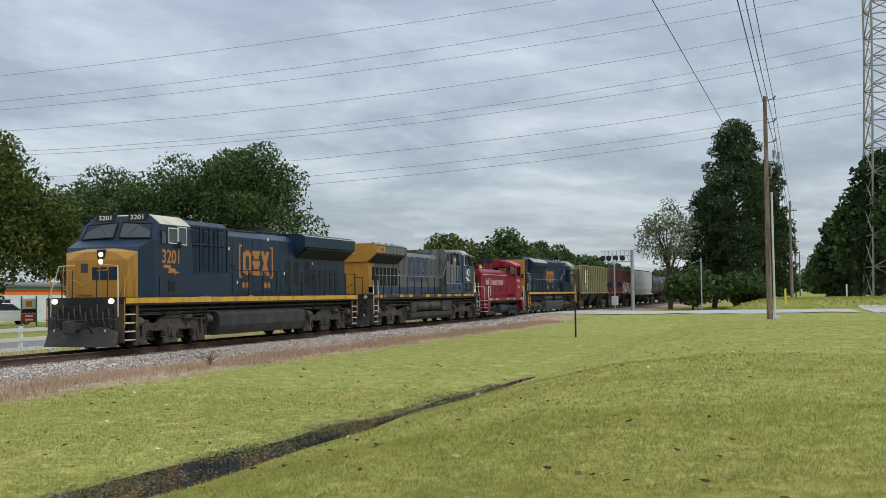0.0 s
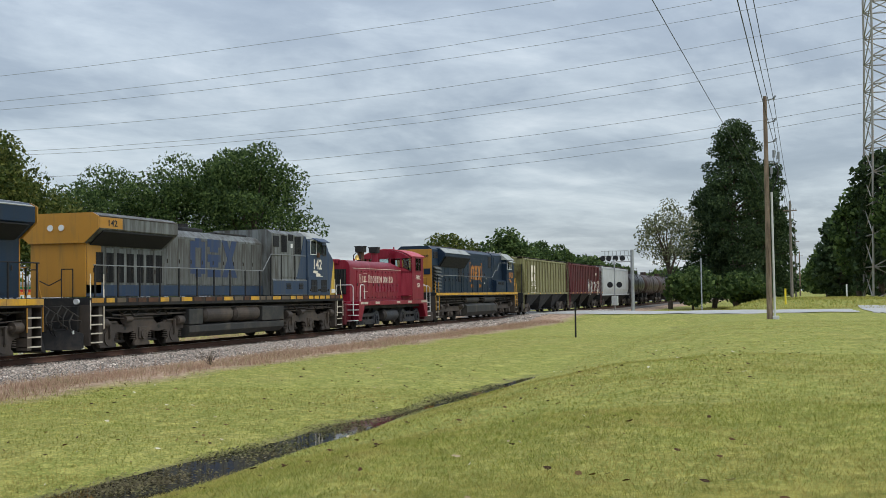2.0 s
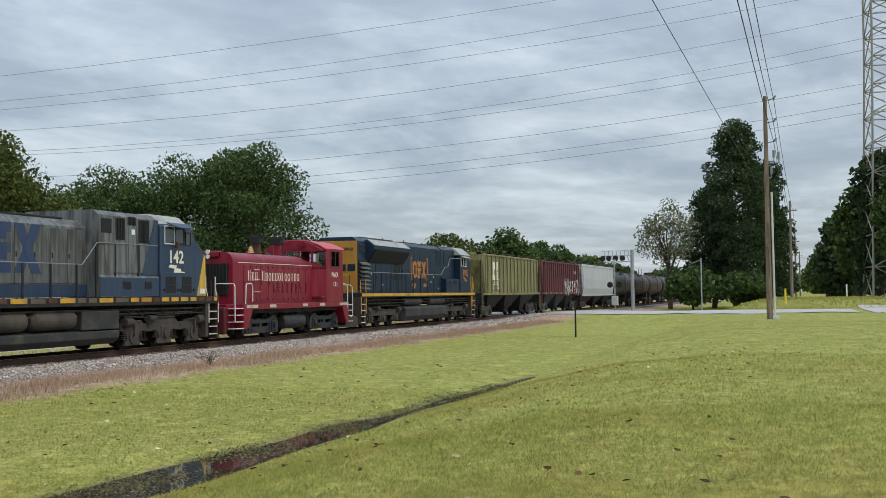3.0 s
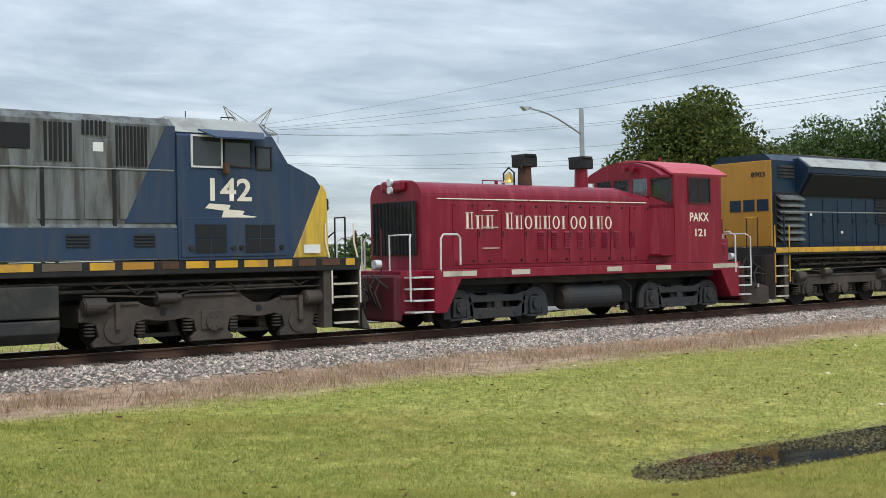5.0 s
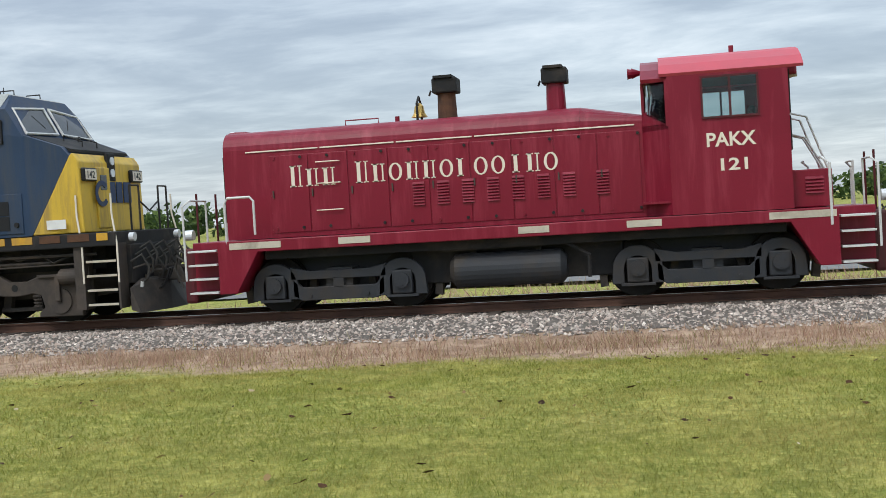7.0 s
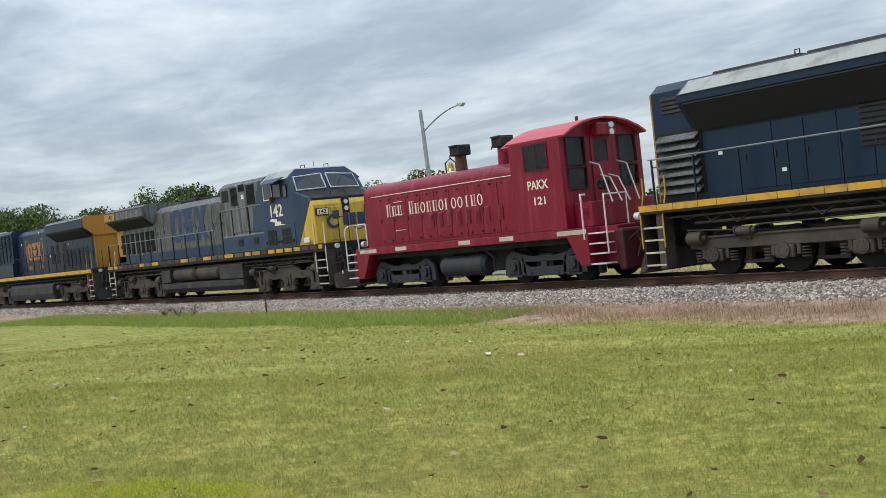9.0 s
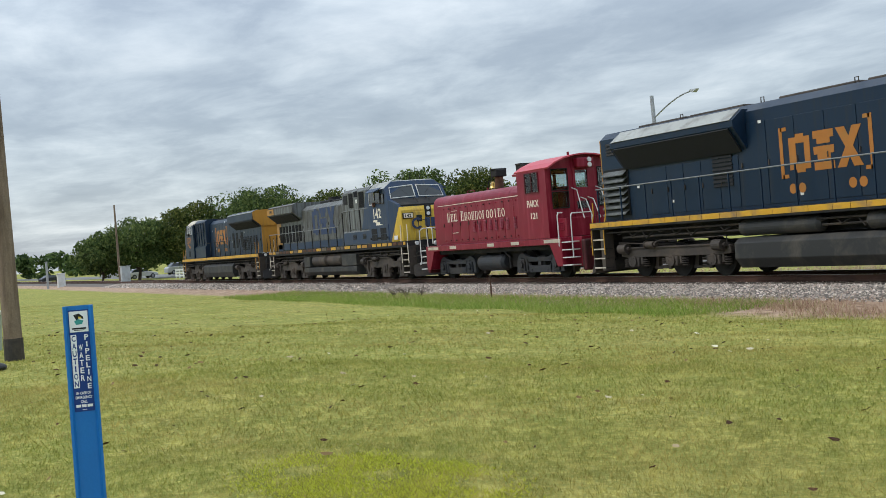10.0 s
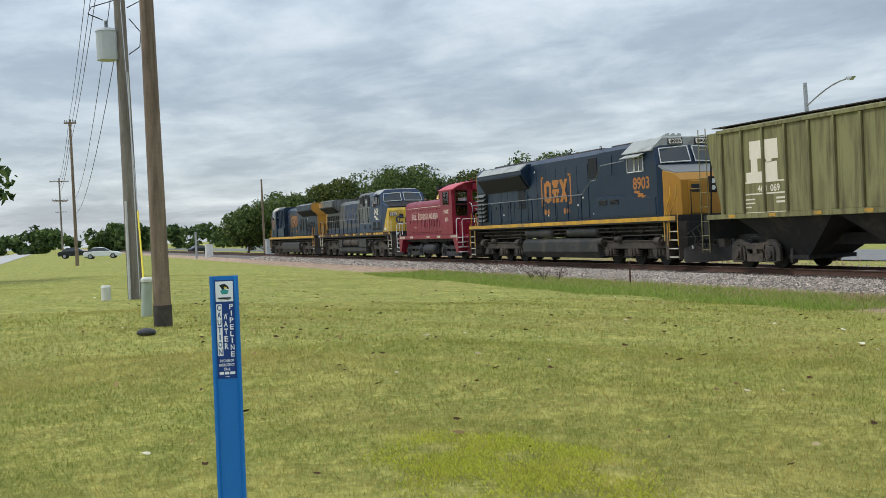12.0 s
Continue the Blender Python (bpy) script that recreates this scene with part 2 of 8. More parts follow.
def section(bm, outline, x0, x1, bevel=0.0):
    """An outline in (y, z), drawn out along x."""
    b = bmesh.new()
    ends = [[b.verts.new((x, y, z)) for y, z in outline] for x in (x0, x1)]
    b.faces.new(ends[0])
    b.faces.new(ends[1][::-1])
    n = len(outline)
    for i in range(n):
        b.faces.new((ends[0][i], ends[1][i], ends[1][(i + 1) % n], ends[0][(i + 1) % n]))
    bmesh.ops.recalc_face_normals(b, faces=b.faces)
    if bevel:
        bmesh.ops.bevel(b, geom=b.edges[:], offset=bevel, segments=2, affect="EDGES", profile=0.5)
    merge(bm, b)
    return bm


def hull(bm, points):
    b = bmesh.new()
    for p in points:
        b.verts.new(p)
    bmesh.ops.convex_hull(b, input=b.verts)
    merge(bm, b)
    return bm


def text(name, words, material, parent, x, y, z, height, width, side=-1, front=False, bold=0.022):
    """Lettering centred at x, z on the plane y; side -1 faces -Y, 1 faces +Y. front: on a plane that faces +X, with x the plane and y the centre."""
    cu = bpy.data.curves.new(name, "FONT")
    cu.body, cu.align_x, cu.align_y, cu.extrude, cu.offset = words, "CENTER", "CENTER", 0.0, bold
    tmp = new(name, cu)
    me = bpy.data.meshes.new_from_object(tmp.evaluated_get(bpy.context.evaluated_depsgraph_get()))
    bpy.data.objects.remove(tmp)
    bpy.data.curves.remove(cu)
    co = np.empty(len(me.vertices) * 3)
    me.vertices.foreach_get("co", co)
    co = co.reshape(-1, 3)
    lo, hi = co.min(0), co.max(0)
    u = ((co[:, 0] - (lo[0] + hi[0]) / 2) / (hi[0] - lo[0])) * width
    v = ((co[:, 1] - (lo[1] + hi[1]) / 2) / (hi[1] - lo[1])) * height
    if front:
        out = np.stack([np.full_like(u, x), y + u, z + v], 1)
    else:
        out = np.stack([x - side * u, np.full_like(u, y), z + v], 1)
    me.vertices.foreach_set("co", out.ravel())
    me.update()
    me.materials.clear()
    me.materials.append(material)
    ob = new(name, me)
    ob.parent = parent
    return ob


# ---- ground ----
def smooth(v, a, b):
    k = np.clip((np.asarray(v, float) - a) / (b - a), 0, 1)
    return k * k * (3 - 2 * k)


DITCH_Z = -0.80      # water level in the ditch


def ground_z(x, y, bumps=True):
    """Height of the ground: lawn falling from the street to a ditch, then up to the brown verge and the track bed."""
    x, y = np.asarray(x, float), np.asarray(y, float)
    far = [-60, 3, 16.5, 18.7, 20.0, 20.4, 24.0, 25.6, 27.5, 40, 3000]
    plain = np.interp(y, far, [0.1, 0.12, -0.48, -0.46, -0.26, -0.22, -0.22, -0.5, -0.62, -0.5, -0.5])
    mid = np.interp(x, [10, 20, 33, 82], [8.4, 7.95, 7.5, 7.75])
    half = np.interp(x, [8, 14, 22, 28, 36, 79, 82, 86], [0.3, 0.36, 0.18, 0.09, 0.03, 0.06, 0.3, 0.06])
    f1 = np.clip((y - 4.4) / (mid - half - 4.4), 0, 1)
    near = np.where(y < 4.4, np.interp(y, [-60, 2.2, 4.4], [0.1, 0.1, -0.12]), -0.12 - 0.715 * f1 ** 1.15)
    f2 = np.clip((y - mid - half) / (16.5 - mid - half), 0, 1)
    off = -0.835 + 0.335 * np.interp(f2, [0, 0.22, 1], [0, 0.42, 1])
    wet = np.where(y > 16.5, plain, np.where(y > mid, off, near))
    k = smooth(x, 3, 11) * (1 - 0.2 * smooth(x, 33, 40) * (1 - smooth(x, 74, 80)))
    z = plain * (1 - k) + wet * k
    near_cross = smooth(x, 82, 91) * (1 - smooth(x, 110, 121))
    lift = np.interp(y, [-30, 0, 12, 19, 26, 34, 50], [-0.05, -0.08, -0.12, -0.03, -0.03, -0.3, -0.45])
    z = z * (1 - near_cross) + lift * near_cross
    z = z + 0.6 * smooth(x, 112, 126) * (1 - smooth(x, 150, 175)) * smooth(y, -22, -6) * (1 - smooth(y, 4, 11))
    z = z + 0.022 * smooth(x, 15, 24) * (1 - smooth(x, 72, 79)) * np.exp(-((y - mid) / 1.3) ** 2)
    if bumps:
        calm = (1 - smooth(y, 16, 18) * (1 - smooth(y, 27, 30))) * (1 - 0.85 * smooth(x, 9, 13) * (1 - smooth(x, 70, 79)) * np.exp(-((y - mid) / 1.2) ** 2))
        z = z + calm * (0.022 * np.sin(0.9 * x + 0.6 * y) + 0.018 * np.sin(1.7 * y - 1.1 * x + 1) + 0.03 * np.sin(0.31 * x) * np.sin(0.37 * y)) * (1 - smooth(np.abs(x), 80, 140))
    return z


def sheet(xs, ys, lift=0.0):
    """Vertices and quads of a grid on the ground."""
    gx, gy = np.meshgrid(xs, ys, indexing="ij")
    co = np.stack([gx, gy, ground_z(gx, gy) + lift], -1).reshape(-1, 3)
    n, m = len(xs), len(ys)
    i = (np.arange(n - 1)[:, None] * m + np.arange(m - 1)[None]).ravel()
    return co, np.stack([i, i + m, i + m + 1, i + 1], 1)


def solid(name, co, faces, material, smooth_faces=True):
    """A mesh object out of arrays; all faces have the same number of corners."""
    me = bpy.data.meshes.new(name)
    k = faces.shape[1]
    me.vertices.add(len(co))
    me.vertices.foreach_set("co", np.asarray(co, np.float32).ravel())
    me.loops.add(faces.size)
    me.loops.foreach_set("vertex_index", np.asarray(faces, np.int32).ravel())
    me.polygons.add(len(faces))
    me.polygons.foreach_set("loop_start", np.arange(0, faces.size, k, dtype=np.int32))
    me.polygons.foreach_set("use_smooth", np.full(len(faces), smooth_faces))
    me.update(calc_edges=True)
    me.validate()
    me.materials.append(material)
    return new(name, me)


def tufted(t, col):
    """Tufts of the mown lawn: shade between them painted as darker green noise, with paler, drier tips, at the size of
    a tuft and of a footprint.
    """
    co = t.nodes.new("ShaderNodeTexCoord").outputs["Object"]
    for scale, dark, pale in ((17.0, 0.62, 0.62), (6.0, 0.34, 0.46), (1.9, 0.20, 0.36)):
        n = node(t, "ShaderNodeTexNoise", Scale=scale, Detail=4.0, Roughness=0.7)
        t.links.new(co, n.inputs["Vector"])
        col = mix(t, ramp(t, n.outputs[0], [(0.36, (dark,) * 3), (0.50, (0, 0, 0))]), col, (0.128, 0.152, 0.026))
        col = mix(t, ramp(t, n.outputs[0], [(0.52, (0, 0, 0)), (0.70, (pale,) * 3)]), col, (0.64, 0.56, 0.17))
    return col


def lawn_material():
    """Mown lawn, with drier patches, bare soil on the verge and gravel soil under the ballast."""
    m = bpy.data.materials.new("lawn")
    m.use_nodes = True
    t = m.node_tree
    p = t.nodes["Principled BSDF"]
    co = t.nodes.new("ShaderNodeTexCoord").outputs["Object"]
    axes = t.nodes.new("ShaderNodeSeparateXYZ")
    t.links.new(co, axes.inputs[0])

    def noise_at(scale, detail=4.0, stretch=None):
        n = node(t, "ShaderNodeTexNoise", Scale=scale, Detail=detail, Roughness=0.62)
        if stretch:
            mp = node(t, "ShaderNodeMapping", Scale=stretch)
            t.links.new(co, mp.inputs[0])
            t.links.new(mp.outputs[0], n.inputs["Vector"])
        else:
            t.links.new(co, n.inputs["Vector"])
        return n.outputs[0]

    broad, patch, blade = noise_at(0.13, 5), noise_at(0.7, 6), noise_at(28.0, 3)
    mown = noise_at(0.35, 3, (0.25, 1.6, 1))
    green = ramp(t, broad, [(0.34, (0.154, 0.187, 0.039)), (0.5, (0.200, 0.218, 0.047)), (0.66, (0.273, 0.255, 0.076))])
    green = mix(t, ramp(t, patch, [(0.46, (0, 0, 0)), (0.68, (0.828, 0.774, 0.855))]), green, (0.347, 0.268, 0.104))
    green = mix(t, ramp(t, mown, [(0.42, (0, 0, 0)), (0.6, (0.600, 0.561, 0.619))]), green, (0.226, 0.274, 0.055))
    green = mix(t, 0.5, green, ramp(t, blade, [(0.3, (0.133, 0.160, 0.026)), (0.55, (0.277, 0.281, 0.060)), (0.75, (0.464, 0.394, 0.150))]))
    green = tufted(t, green)
    soil = ramp(t, noise_at(3.0, 6), [(0.35, (0.235, 0.155, 0.106)), (0.6, (0.47, 0.335, 0.238)), (0.75, (0.58, 0.47, 0.33))])
    edge = math_node(t, "ADD", axes.outputs[1], math_node(t, "MULTIPLY", noise_at(0.8, 6), 1.9))
    verge = ramp(t, math_node(t, "MULTIPLY", math_node(t, "SUBTRACT", edge, 16.9), 0.9, True), [(0.0, (0, 0, 0)), (0.9, (1, 1, 1))])
    back = ramp(t, math_node(t, "MULTIPLY", math_node(t, "SUBTRACT", edge, 27.0), 0.6, True), [(0.1, (0, 0, 0)), (0.9, (1, 1, 1))])
    col = mix(t, verge, green, soil)
    col = mix(t, back, col, green)
    damp = math_node(t, "ADD", axes.outputs[2], math_node(t, "MULTIPLY", math_node(t, "SUBTRACT", noise_at(2.2, 6), 0.5), 0.10))
    wet = math_node(t, "MULTIPLY", math_node(t, "SUBTRACT", -0.775, damp), 22.0, True)
    col = mix(t, wet, col, (0.15, 0.13, 0.062))
    t.links.new(col, p.inputs["Base Color"])
    p.inputs["Roughness"].default_value = 0.9
    p.inputs["Specular IOR Level"].default_value = 0.15
    b = node(t, "ShaderNodeBump", Strength=0.6, Distance=0.03)
    t.links.new(blade, b.inputs["Height"])
    t.links.new(b.outputs[0], p.inputs["Normal"])
    return m


def spaced(*spans):
    """Grid lines: (start, stop, step) runs joined."""
    out = np.concatenate([np.arange(a, b, s) for a, b, s in spans])
    return np.unique(np.round(out, 3))


lawn = lawn_material()
gx = spaced((-3000, -400, 300), (-400, -100, 20), (-100, -45, 2.5), (-45, 45, 0.45), (45, 180, 1.5), (180, 500, 20), (500, 3300, 350))
gy = spaced((-3000, -300, 300), (-300, -40, 20), (-40, -4, 2), (-4, 28, 0.35), (28, 60, 2), (60, 400, 25), (400, 3300, 350))
co, fa = sheet(gx, gy)
tagged(solid("ground", co, fa, lawn), "mown green lawn with dry patches and a shallow ditch", "lawn", kind="structure")

asphalt = surface("pale worn asphalt", (0.43, 0.42, 0.40), 0.85, 0, 0.12, 0.6, (0.34, 0.33, 0.31), 0.58, fine=60, bump=0.3)
highway_asphalt = surface("grey highway asphalt", (0.19, 0.187, 0.18), 0.85, 0, 0.15, 0.6, (0.14, 0.137, 0.13), 0.58, fine=60, bump=0.3)
for nm, xs, ys, lab in (("road_street", spaced((-700, 118, 3)), spaced((-12.5, -4.6, 0.9)), "pale worn asphalt street beside the lawn"),
                        ("road_crossing", spaced((93.5, 110, 1.2)), spaced((-4.4, 20.3, 0.7)), "pale asphalt road leading to the level crossing"),
                        ("road_crossing_far", spaced((93.5, 110, 1.2)), spaced((24, 70, 1.5)), "pale asphalt road beyond the level crossing"),
                        ("road_highway", spaced((-600, 700, 6)), spaced((33.5, 42, 2)), "grey asphalt highway beyond the track")):
    co, fa = sheet(xs, ys, 0.05)
    tagged(solid(nm, co, fa, highway_asphalt if nm == "road_highway" else asphalt), lab, "road", kind="structure")


def water_material():
    m = bpy.data.materials.new("ditch water")
    m.use_nodes = True
    t = m.node_tree
    p = t.nodes["Principled BSDF"]
    p.inputs["Base Color"].default_value = (0.03, 0.026, 0.018, 1)
    p.inputs["Roughness"].default_value = 0.04
    p.inputs["IOR"].default_value = 1.33
    co = t.nodes.new("ShaderNodeTexCoord").outputs["Object"]
    n = node(t, "ShaderNodeTexNoise", Scale=1.5, Detail=2.0)
    t.links.new(co, n.inputs["Vector"])
    b = node(t, "ShaderNodeBump", Strength=0.03, Distance=0.02)
    t.links.new(n.outputs[0], b.inputs["Height"])
    t.links.new(b.outputs[0], p.inputs["Normal"])
    return m


water = water_material()
bm = bmesh.new()
for x0, x1 in ((7.0, 38.0), (79.0, 87.5)):
    v = [bm.verts.new((x, y, DITCH_Z)) for x, y in ((x0, 5.6), (x1, 5.6), (x1, 10.6), (x0, 10.6))]
    bm.faces.new(v)
lone("puddle", bm, water, "still brown water standing in the grassy ditch", "water", kind="structure")


# ---- track ----
sleeper_wood = surface("weathered sleeper timber", (0.10, 0.08, 0.065), 0.85, 0, 0.35, 2.0, (0.05, 0.04, 0.035), 0.55, bump=0.4, spread=0.5)
rail_rust = surface("rusty rail side", (0.105, 0.055, 0.038), 0.8, 0.2, 0.25, 1.5, (0.06, 0.035, 0.028), 0.6, bump=0.15)
rail_top = surface("polished rail head", (0.42, 0.40, 0.38), 0.3, 0.9, 0.1, 1.0, bump=0.02)


def build_track():
    track = tagged(new("railway_track"), "straight railway track with rusty rails on timber sleepers", "track", kind="structure")
    for s in (-1, 1):
        y = TRACK_Y + s * 0.755
        bm = bmesh.new()
        section(bm, [(y - 0.075, -0.172), (y + 0.075, -0.172), (y + 0.07, -0.155), (y + 0.012, -0.135), (y + 0.010, -0.05), (y + 0.036, -0.035), (y + 0.036, -0.004), (y - 0.036, -0.004), (y - 0.036, -0.035), (y - 0.010, -0.05), (y - 0.012, -0.135), (y - 0.07, -0.155)], -450, 480)
        rail = part("rail", bm, rail_rust, track)
        bm = bmesh.new()
        box(bm, -450, 480, y - 0.033, y + 0.033, -0.0035, 0.0)
        part("rail_head", bm, rail_top, rail, "bright worn running surface")
    bm = bmesh.new()
    box(bm, -0.115, 0.115, -1.3, 1.3, -0.36, -0.176, 0.012)
    first = part("sleeper", bm, sleeper_wood, track)
    me = first.data
    rng = random.Random(5)
    xs = [i * 0.54 - 62 for i in range(290)]
    for i, x in enumerate(xs):
        m = pose(x, TRACK_Y + rng.uniform(-0.04, 0.04), rng.uniform(-0.012, 0.006), 0, 0, rng.uniform(-1, 1))
        if i == 0:
            first.matrix_basis = m
        else:
            again(first, m, track)
    bm = bmesh.new()
    for i in range(250):
        for x in (-62.5 - i * 0.54 * 1.5, 95 + i * 0.54 * 1.5):
            box(bm, x - 0.115, x + 0.115, TRACK_Y - 1.3, TRACK_Y + 1.3, -0.36, -0.178)
    tagged(part("far_sleepers", bm, sleeper_wood, track), kind="stuff")
    bm = bmesh.new()
    for y0, y1 in ((20.2, 21.3), (21.5, 22.76), (22.96, 24.1)):
        for i in range(6):
            box(bm, 93.6 + i * 2.7, 96.25 + i * 2.7, y0, y1, -0.2, -0.006, 0.01)
    part("crossing_panels", bm, asphalt, track, "grey crossing panels between the rails")


build_track()

stone = bpy.data.materials.new("ballast stone")
stone.use_nodes = True
st = stone.node_tree
g = st.nodes.new("ShaderNodeNewGeometry")
st.links.new(ramp(st, g.outputs["Random Per Island"], [(0.0, (0.093, 0.078, 0.065)), (0.3, (0.310, 0.262, 0.220)), (0.6, (0.520, 0.450, 0.385)), (0.85, (0.420, 0.315, 0.255)), (1.0, (0.824, 0.745, 0.651))]), st.nodes["Principled BSDF"].inputs["Base Color"])
st.nodes["Principled BSDF"].inputs["Roughness"].default_value = 0.85


def scatter_stones():
    """Ballast: crushed stones, each a skewed lump, in one mesh."""
    rng = np.random.default_rng(7)
    n = 84000
    x = np.concatenate([rng.uniform(-48, 52, int(n * 0.72)), rng.uniform(52, 130, int(n * 0.16)), rng.uniform(-120, -48, n - int(n * 0.72) - int(n * 0.16))])
    y = 18.95 + 2.5 * rng.beta(1.1, 1.0, n)
    keep = (x < 92) | (x > 111)
    x, y = x[keep], y[keep]
    n = len(x)
    size = rng.uniform(0.024, 0.050, n) * np.where(np.abs(x) > 50, 1.7, 1.0)
    base = np.array([[1, 0, 0], [0, 1, 0], [-1, 0, 0], [0, -1, 0], [0, 0, 1], [0, 0, -0.6]], float)
    tri = np.array([[0, 1, 4], [1, 2, 4], [2, 3, 4], [3, 0, 4], [1, 0, 5]])
    v = base[None] * rng.uniform(0.55, 1.25, (n, 6, 3)) + rng.normal(0, 0.2, (n, 6, 3))
    a = rng.uniform(0, 6.28, n)
    c, s = np.cos(a)[:, None], np.sin(a)[:, None]
    vx, vy = v[..., 0] * c - v[..., 1] * s, v[..., 0] * s + v[..., 1] * c
    z = ground_z(x, y, False) + 0.01
    z = np.where(y > 20.7, -0.215, z)
    co = np.stack([vx * size[:, None] + x[:, None], vy * size[:, None] + y[:, None], v[..., 2] * size[:, None] * 0.8 + z[:, None]], -1).reshape(-1, 3)
    fa = (tri[None] + 6 * np.arange(n)[:, None, None]).reshape(-1, 3)
    tagged(solid("ballast", co, fa, stone, False), "crushed pale grey and pinkish ballast stones on the track shoulder", "ballast", kind="stuff")


scatter_stones()
# bed kept darker than the stones: the gaps' shade is in its colour
ballast_bed = surface("ballast bed", (0.15, 0.13, 0.112), 0.9, 0, 0.45, 14.0, (0.12, 0.10, 0.085), 0.6, fine=22, bump=1.0)
co, fa = sheet(spaced((-450, -60, 10), (-60, 90, 0.5), (90, 92.5, 0.5)), spaced((19.2, 25.4, 0.2)), 0.012)
tagged(solid("ballast_bed", co, fa, ballast_bed), "grey crushed stone bed under the track", "ballast", kind="structure")
co, fa = sheet(spaced((111, 470, 6)), spaced((19.2, 25.4, 0.4)), 0.012)
tagged(solid("ballast_bed_far", co, fa, ballast_bed), "grey crushed stone bed beyond the crossing", "ballast", kind="structure")


# ---- grass, verge weeds and fallen leaves ----
def let_through(t, p, colour, share):
    """Thin green leaves pass part of the light on to their other side."""
    thin = t.nodes.new("ShaderNodeBsdfTranslucent")
    t.links.new(colour, thin.inputs["Color"])
    both = node(t, "ShaderNodeMixShader", Fac=share)
    t.links.new(p.outputs[0], both.inputs[1])
    t.links.new(thin.outputs[0], both.inputs[2])
    t.links.new(both.outputs[0], t.nodes["Material Output"].inputs[0])


def blade_material(name, colours, dry, lush=None):
    m = bpy.data.materials.new(name)
    m.use_nodes = True
    t = m.node_tree
    p = t.nodes["Principled BSDF"]
    g = t.nodes.new("ShaderNodeNewGeometry")
    col = ramp(t, g.outputs["Random Per Island"], colours)
    co = t.nodes.new("ShaderNodeTexCoord").outputs["Object"]
    for scale, lo, hi, amount, tint in ((0.16, 0.47, 0.62, 0.55, dry), (0.9, 0.50, 0.68, 0.65, dry), (0.11, 0.40, 0.30, 0.5, lush), (2.6, 0.58, 0.70, 0.5, dry)):
        if tint is None:
            continue
        n = node(t, "ShaderNodeTexNoise", Scale=scale, Detail=6.0, Roughness=0.65)
        t.links.new(co, n.inputs["Vector"])
        stops = [(lo, (0, 0, 0)), (hi, (amount,) * 3)] if lo < hi else [(hi, (amount,) * 3), (lo, (0, 0, 0))]
        col = mix(t, ramp(t, n.outputs[0], stops), col, tint)
    if lush:
        col = tufted(t, col)
    t.links.new(col, p.inputs["Base Color"])
    p.inputs["Roughness"].default_value = 0.7
    p.inputs["Specular IOR Level"].default_value = 0.2
    let_through(t, p, col, 0.4)
    return m


grass_mat = blade_material("grass blades", [(0.0, (0.150, 0.192, 0.027)), (0.35, (0.221, 0.260, 0.040)), (0.65, (0.293, 0.304, 0.055)), (0.9, (0.377, 0.341, 0.095)), (1.0, (0.520, 0.415, 0.158))], (0.468, 0.341, 0.121), (0.260, 0.360, 0.037))
rank_mat = blade_material("rank green weeds", [(0.0, (0.13, 0.21, 0.035)), (0.5, (0.22, 0.32, 0.055)), (0.85, (0.32, 0.41, 0.08)), (1.0, (0.46, 0.43, 0.16))], (0.30, 0.34, 0.08))
weed_mat = blade_material("drowned weeds", [(0.0, (0.03, 0.03, 0.016)), (0.4, (0.085, 0.085, 0.036)), (0.7, (0.17, 0.17, 0.06)), (0.92, (0.27, 0.24, 0.10)), (1.0, (0.35, 0.30, 0.2))], (0.17, 0.135, 0.075))
clover_mat = blade_material("clover leaves", [(0.0, (0.36, 0.40, 0.03)), (0.5, (0.50, 0.54, 0.045)), (1.0, (0.62, 0.62, 0.08))], (0.52, 0.50, 0.07))
straw_mat = blade_material("dry verge grass", [(0.0, (0.215, 0.130, 0.086)), (0.35, (0.44, 0.285, 0.200)), (0.7, (0.60, 0.45, 0.31)), (0.92, (0.26, 0.26, 0.09)), (1.0, (0.72, 0.60, 0.43))], (0.50, 0.325, 0.235))


def blades(name, x, y, height, width, rng, material, label, category, flop=1.0):
    n = len(x)
    z = ground_z(x, y)
    a = rng.uniform(0, 6.28, n)
    lean = rng.uniform(0.6, 1.5, n) * height * flop
    b = a + 1.57 + rng.normal(0, 0.5, n)
    w = 0.72 * width * rng.uniform(0.6, 1.3, n)
    p0 = np.stack([x - np.cos(a) * w, y - np.sin(a) * w, z - 0.005], -1)
    p1 = np.stack([x + np.cos(a) * w, y + np.sin(a) * w, z - 0.005], -1)
    p2 = np.stack([x + np.cos(b) * lean, y + np.sin(b) * lean, z + height], -1)
    co = np.stack([p0, p1, p2], 1).reshape(-1, 3)
    fa = np.arange(3 * n).reshape(-1, 3)
    tagged(solid(name, co, fa, material, False), label, category, kind="stuff")


